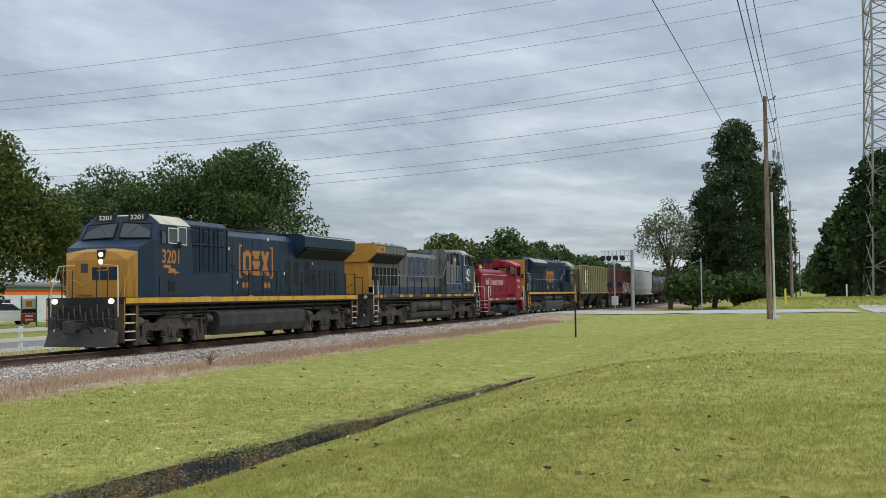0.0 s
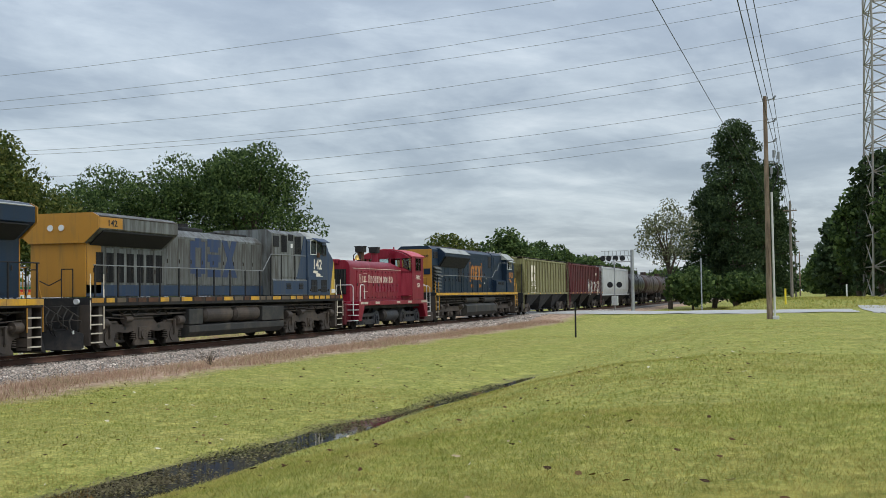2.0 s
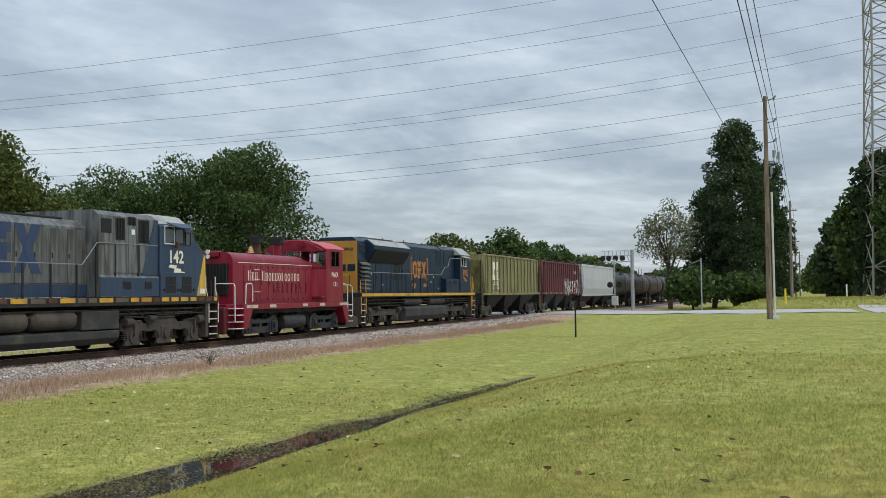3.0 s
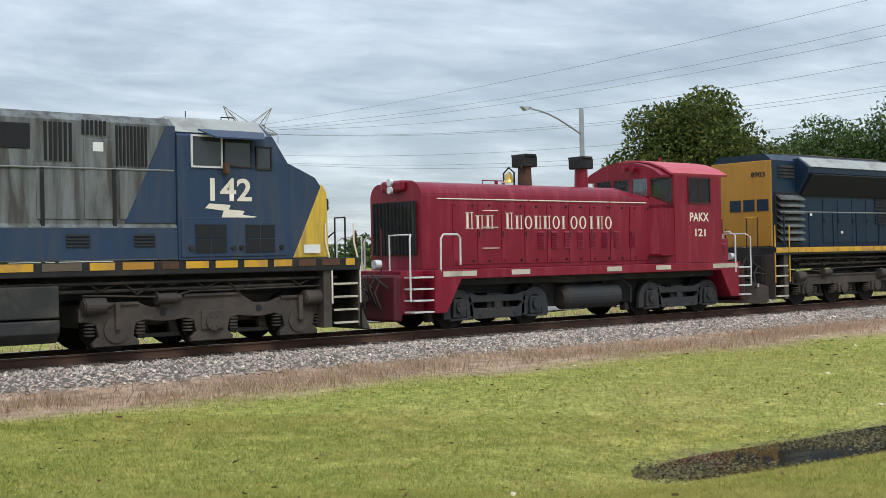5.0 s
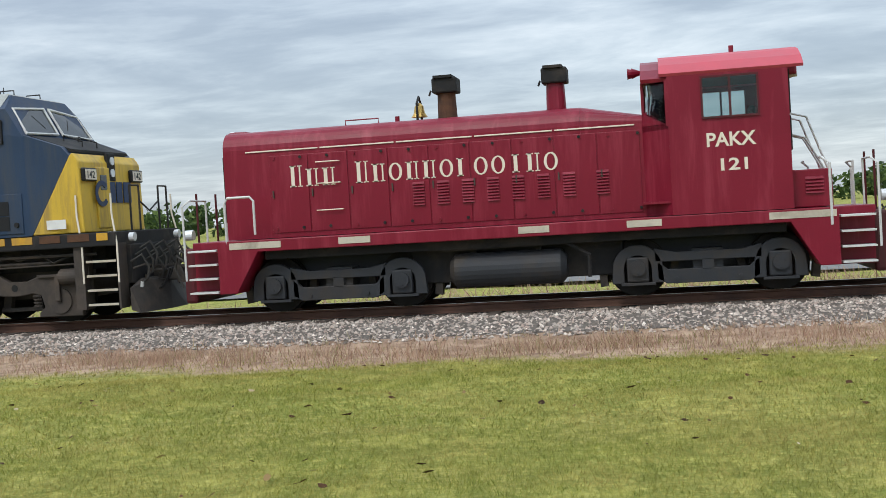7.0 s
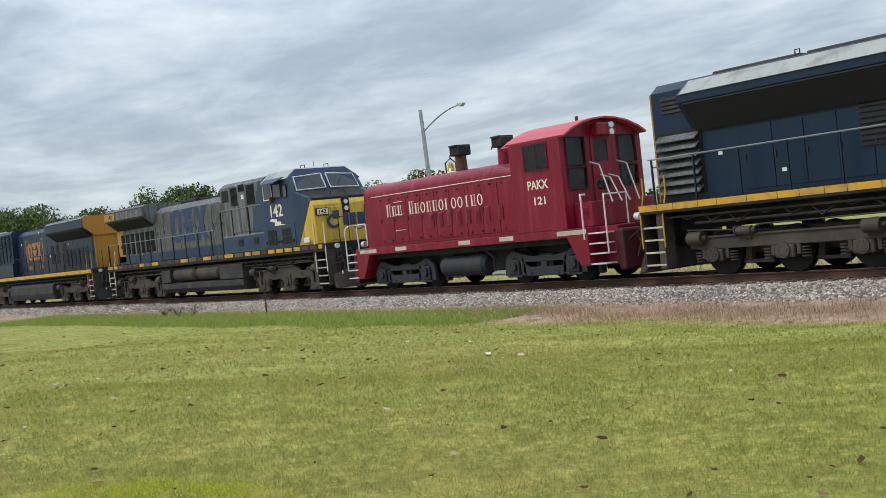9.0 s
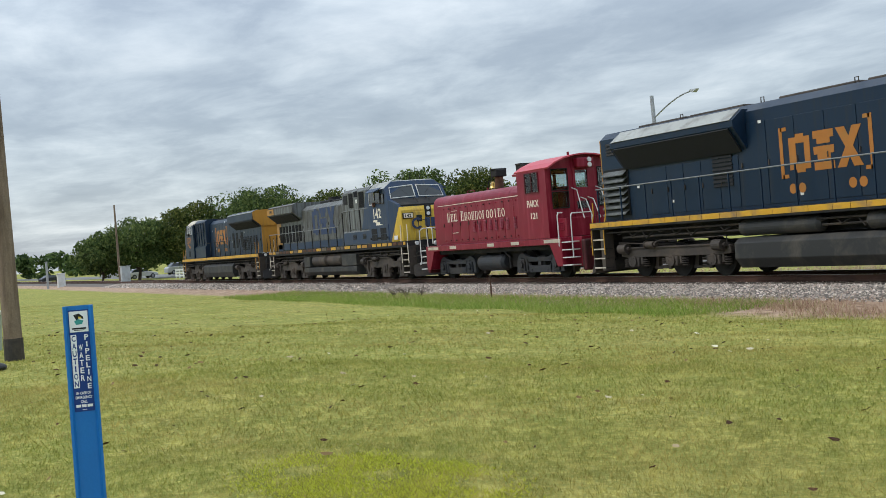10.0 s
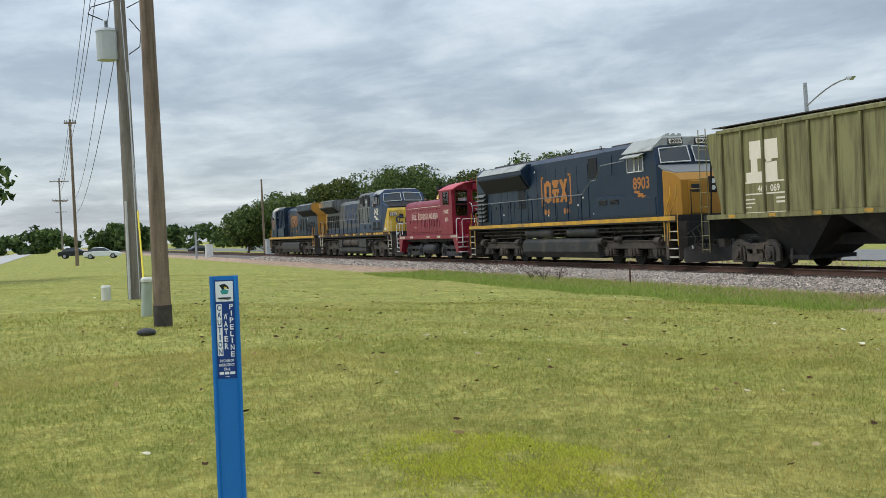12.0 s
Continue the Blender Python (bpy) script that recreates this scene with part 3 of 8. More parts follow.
def grow():
    rng = np.random.default_rng(3)
    xs, ys, hs, ws = [], [], [], []
    for r0, r1, count, h, w in ((5.6, 10, 340000, 0.032, 0.0036), (10, 17, 380000, 0.036, 0.006), (17, 30, 260000, 0.036, 0.011), (30, 64, 110000, 0.030, 0.022)):
        r = np.sqrt(rng.uniform(r0 * r0, r1 * r1, count))
        a = rng.uniform(radians(-6), radians(186), count)
        x, y = r * np.cos(a), r * np.sin(a)
        k = (y < 17.0 + 0.5 * np.sin(x * 0.7) + rng.normal(0, 0.3, count)) & (y > -4.3) & ((ground_z(x, y) > DITCH_Z + 0.02) | ((rng.random(count) < 0.35) & (ground_z(x, y) > DITCH_Z - 0.028)))
        x, y = x[k], y[k]
        xs.append(x), ys.append(y)
        hs.append(h * rng.uniform(0.5, 1.5, len(x))), ws.append(np.full(len(x), w))
    blades("grass", np.concatenate(xs), np.concatenate(ys), np.concatenate(hs), np.concatenate(ws), rng, grass_mat, "short mown grass blades, green with straw tips", "grass", 1.1)
    n = 130000
    x = rng.uniform(-60, 85, n)
    y = rng.normal(17.85, 0.66, n) + 0.3 * np.sin(x * 0.5)
    clump = np.sin(x * 1.3) * np.sin(x * 0.37 + 2) * np.sin(y * 2) > rng.uniform(-1.1, 0.7, n)
    k = clump & (y < 19.3) & (y > 16.2) & ((x > -23 + 3 * np.sin(y * 3)) | (rng.random(n) < 0.22))
    blades("verge_grass", x[k], y[k], rng.uniform(0.05, 0.24, k.sum()) * (0.6 + 0.5 * np.sin(x[k] * 2.1) ** 2), np.full(k.sum(), 0.011), rng, straw_mat, "dry brown and straw-coloured grass along the ballast", "dry grass", 0.6)
    # a patch of bright low clover near the camera
    n = 24000
    r, a = np.sqrt(rng.uniform(0, 1, n)), rng.uniform(0, 6.28, n)
    x, y = -7.1 + 1.25 * r * np.cos(a) + rng.normal(0, 0.25, n), 2.75 + 0.75 * r * np.sin(a) + rng.normal(0, 0.1, n)
    k = np.sin(x * 5.1 + 1) * np.sin(y * 6.3 + x) > rng.uniform(-0.9, 0.7, n) + 0.5 * (r - 0.5)
    blades("clover", x[k], y[k], rng.uniform(0.010, 0.024, k.sum()), np.full(k.sum(), 0.012), rng, clover_mat, "bright lime green clover in the lawn", "clover")
    # drowned weeds and duckweed that break up the water of the ditch
    n = 30000
    x = 9 + 22 * rng.random(n) ** 1.5
    mid = np.interp(x, [10, 20, 33, 82], [8.4, 7.95, 7.5, 7.75])
    y = mid + rng.normal(0.2, 0.4, n)
    gap = np.sin(x * 1.9 + 0.6) + np.sin(x * 0.83) * np.sin(y * 4.0 + x) > rng.uniform(-1.2, 2.0, n)
    k = gap & (ground_z(x, y) < DITCH_Z + 0.02)
    x, y = x[k], y[k]
    n = len(x)
    r, a = rng.uniform(0.008, 0.032, n), rng.uniform(0, 6.28, n)
    tri = np.stack([np.stack([x + r * np.cos(a + q), y + r * np.sin(a + q), np.maximum(ground_z(x, y), DITCH_Z) + 0.004 + h * r], -1) for q, h in ((0, 0.1), (2.1, 0.9), (4.2, 0.2))], 1)
    tagged(solid("water_weeds", tri.reshape(-1, 3), np.arange(3 * n).reshape(-1, 3), weed_mat, False), "dark drowned weeds and leaf litter in the ditch water", "weeds", kind="stuff")
    # rank green weeds at the foot of the ballast to the far left
    n = 34000
    x, y = rng.uniform(-58, -21, n), rng.uniform(15.0, 18.7, n)
    blades("weeds", x, y, rng.uniform(0.05, 0.22, n), np.full(n, 0.014), rng, rank_mat, "taller green weeds at the edge of the lawn", "weeds")


grow()


def fallen_leaves():
    rng = np.random.default_rng(11)
    n = 2300
    r, a = np.sqrt(rng.uniform(36, 38 ** 2, n)), rng.uniform(0, math.pi, n)
    x, y = r * np.cos(a), r * np.sin(a)
    k = y < 16.5
    x, y = x[k], y[k]
    n = len(x)
    size = rng.uniform(0.018, 0.055, n)
    t = rng.uniform(0, 6.28, n)
    ring = np.array([[1, 0, 0.2], [0.35, 0.45, 0.45], [-0.5, 0.4, 0.55], [-1, 0, 0.5], [-0.4, -0.45, 0.1], [0.4, -0.4, 0.0]])
    c, s = np.cos(t)[:, None], np.sin(t)[:, None]
    v = ring[None] * rng.uniform(0.7, 1.3, (n, 6, 3))
    co = np.stack([(v[..., 0] * c - v[..., 1] * s) * size[:, None] + x[:, None], (v[..., 0] * s + v[..., 1] * c) * size[:, None] + y[:, None],
                   ground_z(x, y)[:, None] + 0.02 + v[..., 2] * size[:, None]], -1).reshape(-1, 3)
    m = bpy.data.materials.new("fallen leaf")
    m.use_nodes = True
    g = m.node_tree.nodes.new("ShaderNodeNewGeometry")
    m.node_tree.links.new(ramp(m.node_tree, g.outputs["Random Per Island"], [(0.0, (0.05, 0.03, 0.02)), (0.66, (0.10, 0.05, 0.025)), (0.82, (0.30, 0.2, 0.09)), (0.93, (0.62, 0.55, 0.40)), (1.0, (0.7, 0.66, 0.52))]), m.node_tree.nodes["Principled BSDF"].inputs["Base Color"])
    m.node_tree.nodes["Principled BSDF"].inputs["Specular IOR Level"].default_value = 0.08
    m.node_tree.nodes["Principled BSDF"].inputs["Roughness"].default_value = 0.9
    tagged(solid("fallen_leaves", co, np.arange(6 * n).reshape(-1, 6), m, False), "brown and pale fallen leaves strewn on the lawn", "leaves", kind="stuff")


fallen_leaves()


# ---- the train ----
def coupler(parent, x, way):
    bm = bmesh.new()
    box(bm, x - way * 0.9, x - way * 0.1, -0.11, 0.11, 0.68, 0.92, 0.03)
    hull(bm, [(x - way * 0.15, y, z) for y in (-0.16, 0.16) for z in (0.62, 1.0)] + [(x + way * 0.12, y, z) for y in (-0.12, 0.05) for z in (0.64, 0.98)])
    return part("coupler", bm, steel_dark, parent, "heavy cast steel coupler")


def hose(parent, x, way):
    for y, drop in ((-0.42, 0.38), (-0.55, 0.45), (0.45, 0.4)):
        bm = bmesh.new()
        pts = [(x - way * 0.35 + way * 0.6 * u, y + 0.06 * math.sin(3 * u), 0.95 - 4 * drop * u * (1 - u) * 0.9) for u in [i / 8 for i in range(9)]]
        tube(bm, pts, 0.022, 6)
        part("air_hose", bm, black, parent)


def wheelset(parent, x, r=0.51, yc=0.72):
    bm = bmesh.new()
    cyl(bm, (0, -1.15, 0), (0, 1.15, 0), 0.085, 12)
    for s in (-1, 1):
        cyl(bm, (0, s * 0.69, 0), (0, s * 0.83, 0), r, 32)
        cyl(bm, (0, s * 0.665, 0), (0, s * 0.69, 0), r + 0.028, 32)
        cyl(bm, (0, s * 0.83, 0), (0, s * 0.86, 0), 0.16, 16)
        for k in range(3):
            a = k * 2.094
            cyl(bm, (0.28 * math.cos(a), s * 0.825, 0.28 * math.sin(a)), (0.28 * math.cos(a), s * 0.845, 0.28 * math.sin(a)), 0.04, 8)
    ob = part("wheelset", bm, wheel_steel, parent)
    ob.location = (x, 0, r)
    ob["axle_x"], ob["radius"] = x, r
    return ob


def truck_six(parent, xc, axles, material, heavy=False):
    """A six-wheel locomotive truck: cast side frames with hanging pedestals, axle boxes, springs and brake gear."""
    bm = bmesh.new()
    a = sorted(axles)
    L, R = a[0] - 0.72, a[2] + 0.72
    top = 1.04 if heavy else 0.92
    for s in (-1, 1):
        if not heavy:
            out = [(L, 0.66), (L, 0.86), (L + 0.15, 0.92), (R - 0.15, 0.92), (R, 0.86), (R, 0.66), (a[2] + 0.4, 0.62), (a[0] - 0.4, 0.62)]
            prism(bm, out, (s * 1.04, s * 1.17) if s > 0 else (-1.17, -1.04), 0.016)
            box(bm, L + 0.1, R - 0.1, *sorted((s * 1.02, s * 1.21)), 0.89, 0.935, 0.008)
            for x in (a[0] - 0.34, a[0] + 0.34, a[1] - 0.34, a[1] + 0.34, a[2] - 0.34, a[2] + 0.34):
                box(bm, x - 0.05, x + 0.05, *sorted((s * 1.05, s * 1.16)), 0.40, 0.64, 0.01)
            continue
        out = [(L, 0.60), (L, 0.84), (L + 0.22, 0.93), (a[0] + 0.45, 0.93), (a[0] + 0.7, 0.84), (a[1] - 0.95, 0.84), (a[1] - 0.62, top), (a[1] + 0.62, top), (a[1] + 0.95, 0.84), (a[2] - 0.7, 0.84), (a[2] - 0.45, 0.93), (R - 0.22, 0.93), (R, 0.84), (R, 0.60)]
        for c in a[::-1]:
            out += [(c + 0.58, 0.60), (c + 0.40, 0.55), (c + 0.34, 0.32), (c + 0.46, 0.22), (c + 0.46, 0.13), (c - 0.46, 0.13), (c - 0.46, 0.22), (c - 0.34, 0.32), (c - 0.40, 0.55), (c - 0.58, 0.60)]
            if c > a[0] + 0.1:
                out += [(c - 0.85, 0.56), (c - 1.15, 0.56)]
        prism(bm, out, (s * 1.04, s * 1.17) if s > 0 else (-1.17, -1.04), 0.016)
        # raised edge along the top of the casting
        for x0, x1, z in ((L + 0.22, a[0] + 0.45, 0.93), (a[1] - 0.62, a[1] + 0.62, top), (a[2] - 0.45, R - 0.22, 0.93)):
            box(bm, x0, x1, *sorted((s * 1.0, s * 1.22)), z - 0.03, z + 0.025, 0.008)
    box(bm, L + 0.25, R - 0.25, -0.58, 0.58, 0.46, 1.0)
    for x in (L + 0.2, xc, R - 0.2):
        box(bm, x - 0.12, x + 0.12, -1.1, 1.1, 0.68, 0.90)
    frame_ = part("truck", bm, material, parent, "cast steel six-wheel truck, dusty")
    for i, c in enumerate(a):
        wheelset(frame_, c)
        bm = bmesh.new()
        for s in (-1, 1):
            if i == 1 or not heavy:
                box(bm, c - 0.25, c + 0.25, *sorted((s * (1.16 if heavy else 1.02), s * 1.22)), 0.34, 0.74 if heavy else 0.62, 0.03)
                cyl(bm, (c, s * 1.2, 0.50), (c, s * 1.27, 0.50), 0.17, 20)
                for q in range(6):
                    u, v = c + 0.11 * math.cos(q * 1.047), 0.5 + 0.11 * math.sin(q * 1.047)
                    cyl(bm, (u, s * 1.27, v), (u, s * 1.285, v), 0.018, 6)
            else:
                cyl(bm, (c, s * 1.16, 0.44), (c, s * 1.205, 0.44), 0.25, 24)
                cyl(bm, (c, s * 1.2, 0.44), (c, s * 1.23, 0.44), 0.05, 8)
                box(bm, c - 0.05, c + 0.05, *sorted((s * 1.2, s * 1.28)), 0.44, 0.95, 0.012)
        sides("axle_box", bm, material, frame_)
        for dx in (-0.50, 0.50):
            bm = bmesh.new()
            for s in (-1, 1):
                for k in range(4):
                    cyl(bm, (c + dx, s * 1.1, 0.34 + k * 0.065), (c + dx, s * 1.1, 0.37 + k * 0.065), 0.10, 12)
            sides("coil_spring", bm, steel_grey, frame_)
    # flat black discs on the frame: the holes' darkness is painted on
    for c in ((a[0] + a[1]) / 2 - 0.05, (a[1] + a[2]) / 2 + 0.05) if heavy else ():
        for s in (-1, 1):
            bm = bmesh.new()
            cyl(bm, (c, s * 1.165, 0.72), (c, s * 1.175, 0.72), 0.07, 14)
            part("casting_hole", bm, board_black, frame_)
    for x, e in ((a[0] - 0.45, 1), (a[2] + 0.30, 1), ((a[0] + a[1]) / 2, -1)):
        bm = bmesh.new()
        for s in (-1, 1):
            zc = 0.90 if e > 0 else 1.0
            cyl(bm, (x - 0.2, s * 1.24, zc), (x + 0.2, s * 1.24, zc), 0.155 if e > 0 else 0.1, 18)
            cyl(bm, (x + 0.2, s * 1.24, zc), (x + 0.3, s * 1.24, zc), 0.06, 10)
            cyl(bm, (x - 0.23, s * 1.24, zc), (x - 0.2, s * 1.24, zc), 0.13, 14)
            box(bm, x - 0.12, x + 0.12, *sorted((s * 1.1, s * 1.2)), zc - 0.2, zc + 0.1, 0.01)
        sides("brake_cylinder", bm, material, frame_)
    bm = bmesh.new()
    for s in (-1, 1):
        tube(bm, [(L + 0.05, s * 1.26, 0.82), (L + 0.05, s * 1.26, 1.1), (xc - 0.9, s * 1.24, 1.02), (xc - 0.5, s * 1.24, 1.12), (xc + 0.6, s * 1.24, 1.12), (R - 0.05, s * 1.26, 1.14), (R - 0.03, s * 1.26, 0.86)], 0.018)
    sides("brake_pipe", bm, steel_grey, frame_)
    for s in (-1, 1):
        for c0, c1 in zip(a, a[1:]):
            bm = bmesh.new()
            box(bm, c0 + 0.55, c1 - 0.55, *sorted((s * 0.74, s * 0.86)), 0.24, 0.32, 0.01)
            part("brake_beam", bm, steel_dark, frame_)
            for c, e in ((c0, 1), (c1, -1)):
                bm = bmesh.new()
                hull(bm, [(c + e * u, s * y, z) for u, z in ((0.55, 0.25), (0.66, 0.75), (0.8, 0.72), (0.72, 0.22)) for y in (0.68, 0.82)])
                part("brake_shoe", bm, steel_dark, frame_)
    return frame_


def truck_four(parent, xc, wb, material, r=0.51):
    """A four-wheel truck: arches over the axle boxes and a slotted cast side frame between them."""
    bm = bmesh.new()
    h = wb / 2
    for s in (-1, 1):
        y = (s * 1.04, s * 1.15) if s > 0 else (-1.15, -1.04)
        for e in (-1, 1):
            cx = xc + e * h
            turns = [k * math.pi / 12 for k in range(13)]
            arch = [(cx + 0.46, 0.24)] + [(cx + 0.44 * math.cos(q), 0.50 + 0.42 * math.sin(q)) for q in turns] + [(cx - 0.46, 0.24), (cx - 0.24, 0.24)]
            arch += [(cx - 0.24 * math.cos(q), 0.50 + 0.23 * math.sin(q)) for q in turns] + [(cx + 0.24, 0.24)]
            prism(bm, arch, y, 0.012)
            box(bm, cx - 0.30, cx + 0.30, *sorted((s * 1.05, s * 1.2)), 0.20, 0.25, 0.008)
        x0, x1 = xc - h + 0.40, xc + h - 0.40
        prism(bm, [(x0 - 0.1, 0.60), (x0 - 0.1, 0.84), (x0 + 0.25, 0.76), (x1 - 0.25, 0.76), (x1 + 0.1, 0.84), (x1 + 0.1, 0.60)], y, 0.012)
        prism(bm, [(x0 - 0.06, 0.62), (x0 + 0.12, 0.46), (x1 - 0.12, 0.46), (x1 + 0.06, 0.62), (x1 + 0.06, 0.30), (x1 - 0.1, 0.21), (x0 + 0.1, 0.21), (x0 - 0.06, 0.30)], (y[0], y[1]) , 0.012)
        box(bm, xc - 0.1, xc + 0.1, *sorted(y), 0.44, 0.62)
        for dx in (-0.55, 0.55):
            cyl(bm, (xc + dx, s * 1.15, 0.30), (xc + dx, s * 1.175, 0.30), 0.035, 8)
    box(bm, xc - 0.26, xc + 0.26, -1.06, 1.06, 0.45, 0.8)
    box(bm, xc - h - 0.2, xc + h + 0.2, -0.58, 0.58, 0.42, 1.0)
    fr = part("truck", bm, material, parent, "cast steel four-wheel truck")
    for dx in (-h, h):
        wheelset(fr, xc + dx, r)
        bm = bmesh.new()
        for s in (-1, 1):
            box(bm, xc + dx - 0.19, xc + dx + 0.19, *sorted((s * 1.06, s * 1.2)), 0.26, 0.70, 0.03)
            cyl(bm, (xc + dx, s * 1.18, r), (xc + dx, s * 1.27, r), 0.14, 18)
            for q in range(3):
                u, v = xc + dx + 0.08 * math.cos(q * 2.094 + 0.5), r + 0.08 * math.sin(q * 2.094 + 0.5)
                cyl(bm, (u, s * 1.27, v), (u, s * 1.285, v), 0.022, 6)
        sides("axle_box", bm, material, fr)
    for s in (-1, 1):
        for e in (-1, 1):
            bm = bmesh.new()
            hull(bm, [(xc + e * (h + u), s * y, z) for u, z in ((0.54, 0.2), (0.60, 0.75), (0.72, 0.72), (0.68, 0.18)) for y in (0.68, 0.86)])
            part("brake_shoe", bm, steel_dark, fr)
            bm = bmesh.new()
            hull(bm, [(xc + e * (h - u), s * y, z) for u, z in ((0.54, 0.2), (0.60, 0.7), (0.72, 0.66), (0.68, 0.18)) for y in (0.68, 0.86)])
            part("brake_shoe", bm, steel_dark, fr)
    return fr


def handrail(parent, points, y, zb, posts, material, r=0.02):
    """A rail along points (x, z) at y, on stanchions at posts."""
    bm = bmesh.new()
    tube(bm, [(x, y, z) for x, z in points], r)
    part("handrail", bm, material, parent)
    xs = [p[0] for p in points]
    zs = [p[1] for p in points]
    for x in posts:
        top = float(np.interp(x, xs, zs)) if xs[0] < xs[-1] else float(np.interp(x, xs[::-1], zs[::-1]))
        bm = bmesh.new()
        box(bm, x - 0.035, x + 0.035, y - 0.02, y + 0.02, zb, top, 0.006)
        part("stanchion", bm, black if material is not white and material is not silver else material, parent)


def panes(parent, x0, x1, y, z0, z1, s, frame_mat=black, glass_mat=window_glass, bars=0):
    """A side window: a dark recess, a pane and a frame round it."""
    w = 0.035
    bm = bmesh.new()
    box(bm, x0, x1, y, y + s * 0.012, z0, z1)
    pane = part("window_pane", bm, glass_mat, parent)
    bm = bmesh.new()
    for a, b, c, d in ((x0 - w, x1 + w, z1, z1 + w), (x0 - w, x1 + w, z0 - w, z0), (x0 - w, x0, z0, z1), (x1, x1 + w, z0, z1)):
        box(bm, a, b, y, y + s * 0.03, c, d)
    for k in range(bars):
        c = x0 + (x1 - x0) * (k + 1) / (bars + 1)
        box(bm, c - 0.02, c + 0.02, y + s * 0.013, y + s * 0.03, z0, z1)
    part("window_frame", bm, frame_mat, parent)


def plate(parent, name, x0, x1, y, z0, z1, s, material, t=0.02, bevel=0.008, label=""):
    bm = bmesh.new()
    box(bm, x0, x1, y, y + s * t, z0, z1, bevel)
    return part(name, bm, material, parent, label)


def louvre(parent, x0, x1, y, z0, z1, s, n, material, vertical=False):
    bm = bmesh.new()
    for k in range(n):
        if vertical:
            a = x0 + (x1 - x0) * k / n
            box(bm, a, a + (x1 - x0) / n * 0.55, y, y + s * 0.025, z0, z1)
        else:
            a = z0 + (z1 - z0) * k / n
            d = (z1 - z0) / n
            hull(bm, [(x, yy, zz) for x in (x0, x1) for yy, zz in ((y, a), (y + s * 0.035, a), (y, a + d * 0.8))])
    return part("louvre", bm, material, parent)


def loco_steps(parent, x, way, material, rail_mat, n=4, top=1.5, y=1.42):
    for s in (-1, 1):
        for k in range(n):
            bm = bmesh.new()
            z = 0.32 + k * (top - 0.4) / n
            box(bm, x - 0.32, x + 0.32, s * (y - 0.3), s * y, z, z + 0.035)
            tread = part("step", bm, material, parent)
            bm = bmesh.new()
            box(bm, x - 0.31, x + 0.31, *sorted((s * y, s * (y + 0.014))), z - 0.004, z + 0.04, 0.004)
            part("nosing", bm, cream_roof, tread, "pale worn step edge")
        for dx in (-0.34, 0.34):
            bm = bmesh.new()
            box(bm, *sorted((x + dx - 0.02, x + dx + (0.02 if dx * way > 0 else -0.22))), *sorted((s * (y - 0.36), s * y)), 0.25, top)
            part("step_side", bm, steel_grey, parent)
        for dx in (-0.36, 0.36):
            bm = bmesh.new()
            tube(bm, [(x + dx, s * (y + 0.03), 0.75), (x + dx, s * (y + 0.03), 1.5), (x + dx - way * 0.1, s * (y - 0.04), 2.05), (x + dx - way * 0.1, s * (y - 0.04), 2.45)], 0.019)
            part("grab_rail", bm, rail_mat, parent)


def plough(parent, x, way, material):
    bm = bmesh.new()
    hull(bm, [(x, y, z) for y in (-1.3, 1.3) for z in (0.2, 0.62)] + [(x, y, 0.78) for y in (-0.8, 0.8)] + [(x + way * 0.12, y, 0.74) for y in (-0.7, 0.7)] + [(x + way * 0.42, y, 0.14) for y in (-0.35, 0.35)] + [(x + way * 0.2, y, 0.14) for y in (-1.32, 1.32)] + [(x + way * 0.24, 0, 0.7)])
    part("snow_plough", bm, material, parent, "battered steel pilot plough")
    for k in range(11):
        bm = bmesh.new()
        y0, z0 = -1.1 + k * 0.21, 1.12 + 0.12 * (k % 3)
        tube(bm, [(x - way * 0.05, y0, z0), (x + way * 0.16, y0 + 0.05, z0 + 0.13), (x + way * 0.26, y0 + 0.13, z0 - 0.12), (x + way * 0.22, y0 + 0.12 + 0.05 * (k % 2), z0 - 0.34), (x + way * 0.12, y0 + 0.1, z0 - 0.42)], 0.024)
        cable = part("jumper_cable", bm, hose_grey, parent)
        bm = bmesh.new()
        cyl(bm, (x + way * 0.12, y0 + 0.1, z0 - 0.40), (x + way * 0.1, y0 + 0.1, z0 - 0.50), 0.036, 8)
        part("connector", bm, silver if k % 3 == 0 else steel_grey, cable)
    bm = bmesh.new()
    tube(bm, [(x + way * 0.1, -1.3, 1.0), (x + way * 0.18, -1.0, 1.05), (x + way * 0.18, -0.15, 0.98), (x + way * 0.2, 0.15, 0.98), (x + way * 0.18, 1.0, 1.05), (x + way * 0.1, 1.3, 1.0)], 0.02)
    part("uncoupling_lever", bm, steel_grey, parent)


def headlights(parent, x, y, z, way, lit, n=2, r=0.085, gap=0.24):
    bm = bmesh.new()
    box(bm, x - 0.06, x + 0.03, y - 0.16, y + 0.16, z - gap * (n - 1) / 2 - 0.17, z + gap * (n - 1) / 2 + 0.17, 0.03)
    part("headlight_housing", bm, black, parent)
    for k in range(n):
        zz = z + gap * (k - (n - 1) / 2)
        bm = bmesh.new()
        cyl(bm, (x + 0.02, y, zz), (x + 0.05, y, zz), r, 16)
        part("headlight", bm, lamp_on if lit else lamp_off, parent)


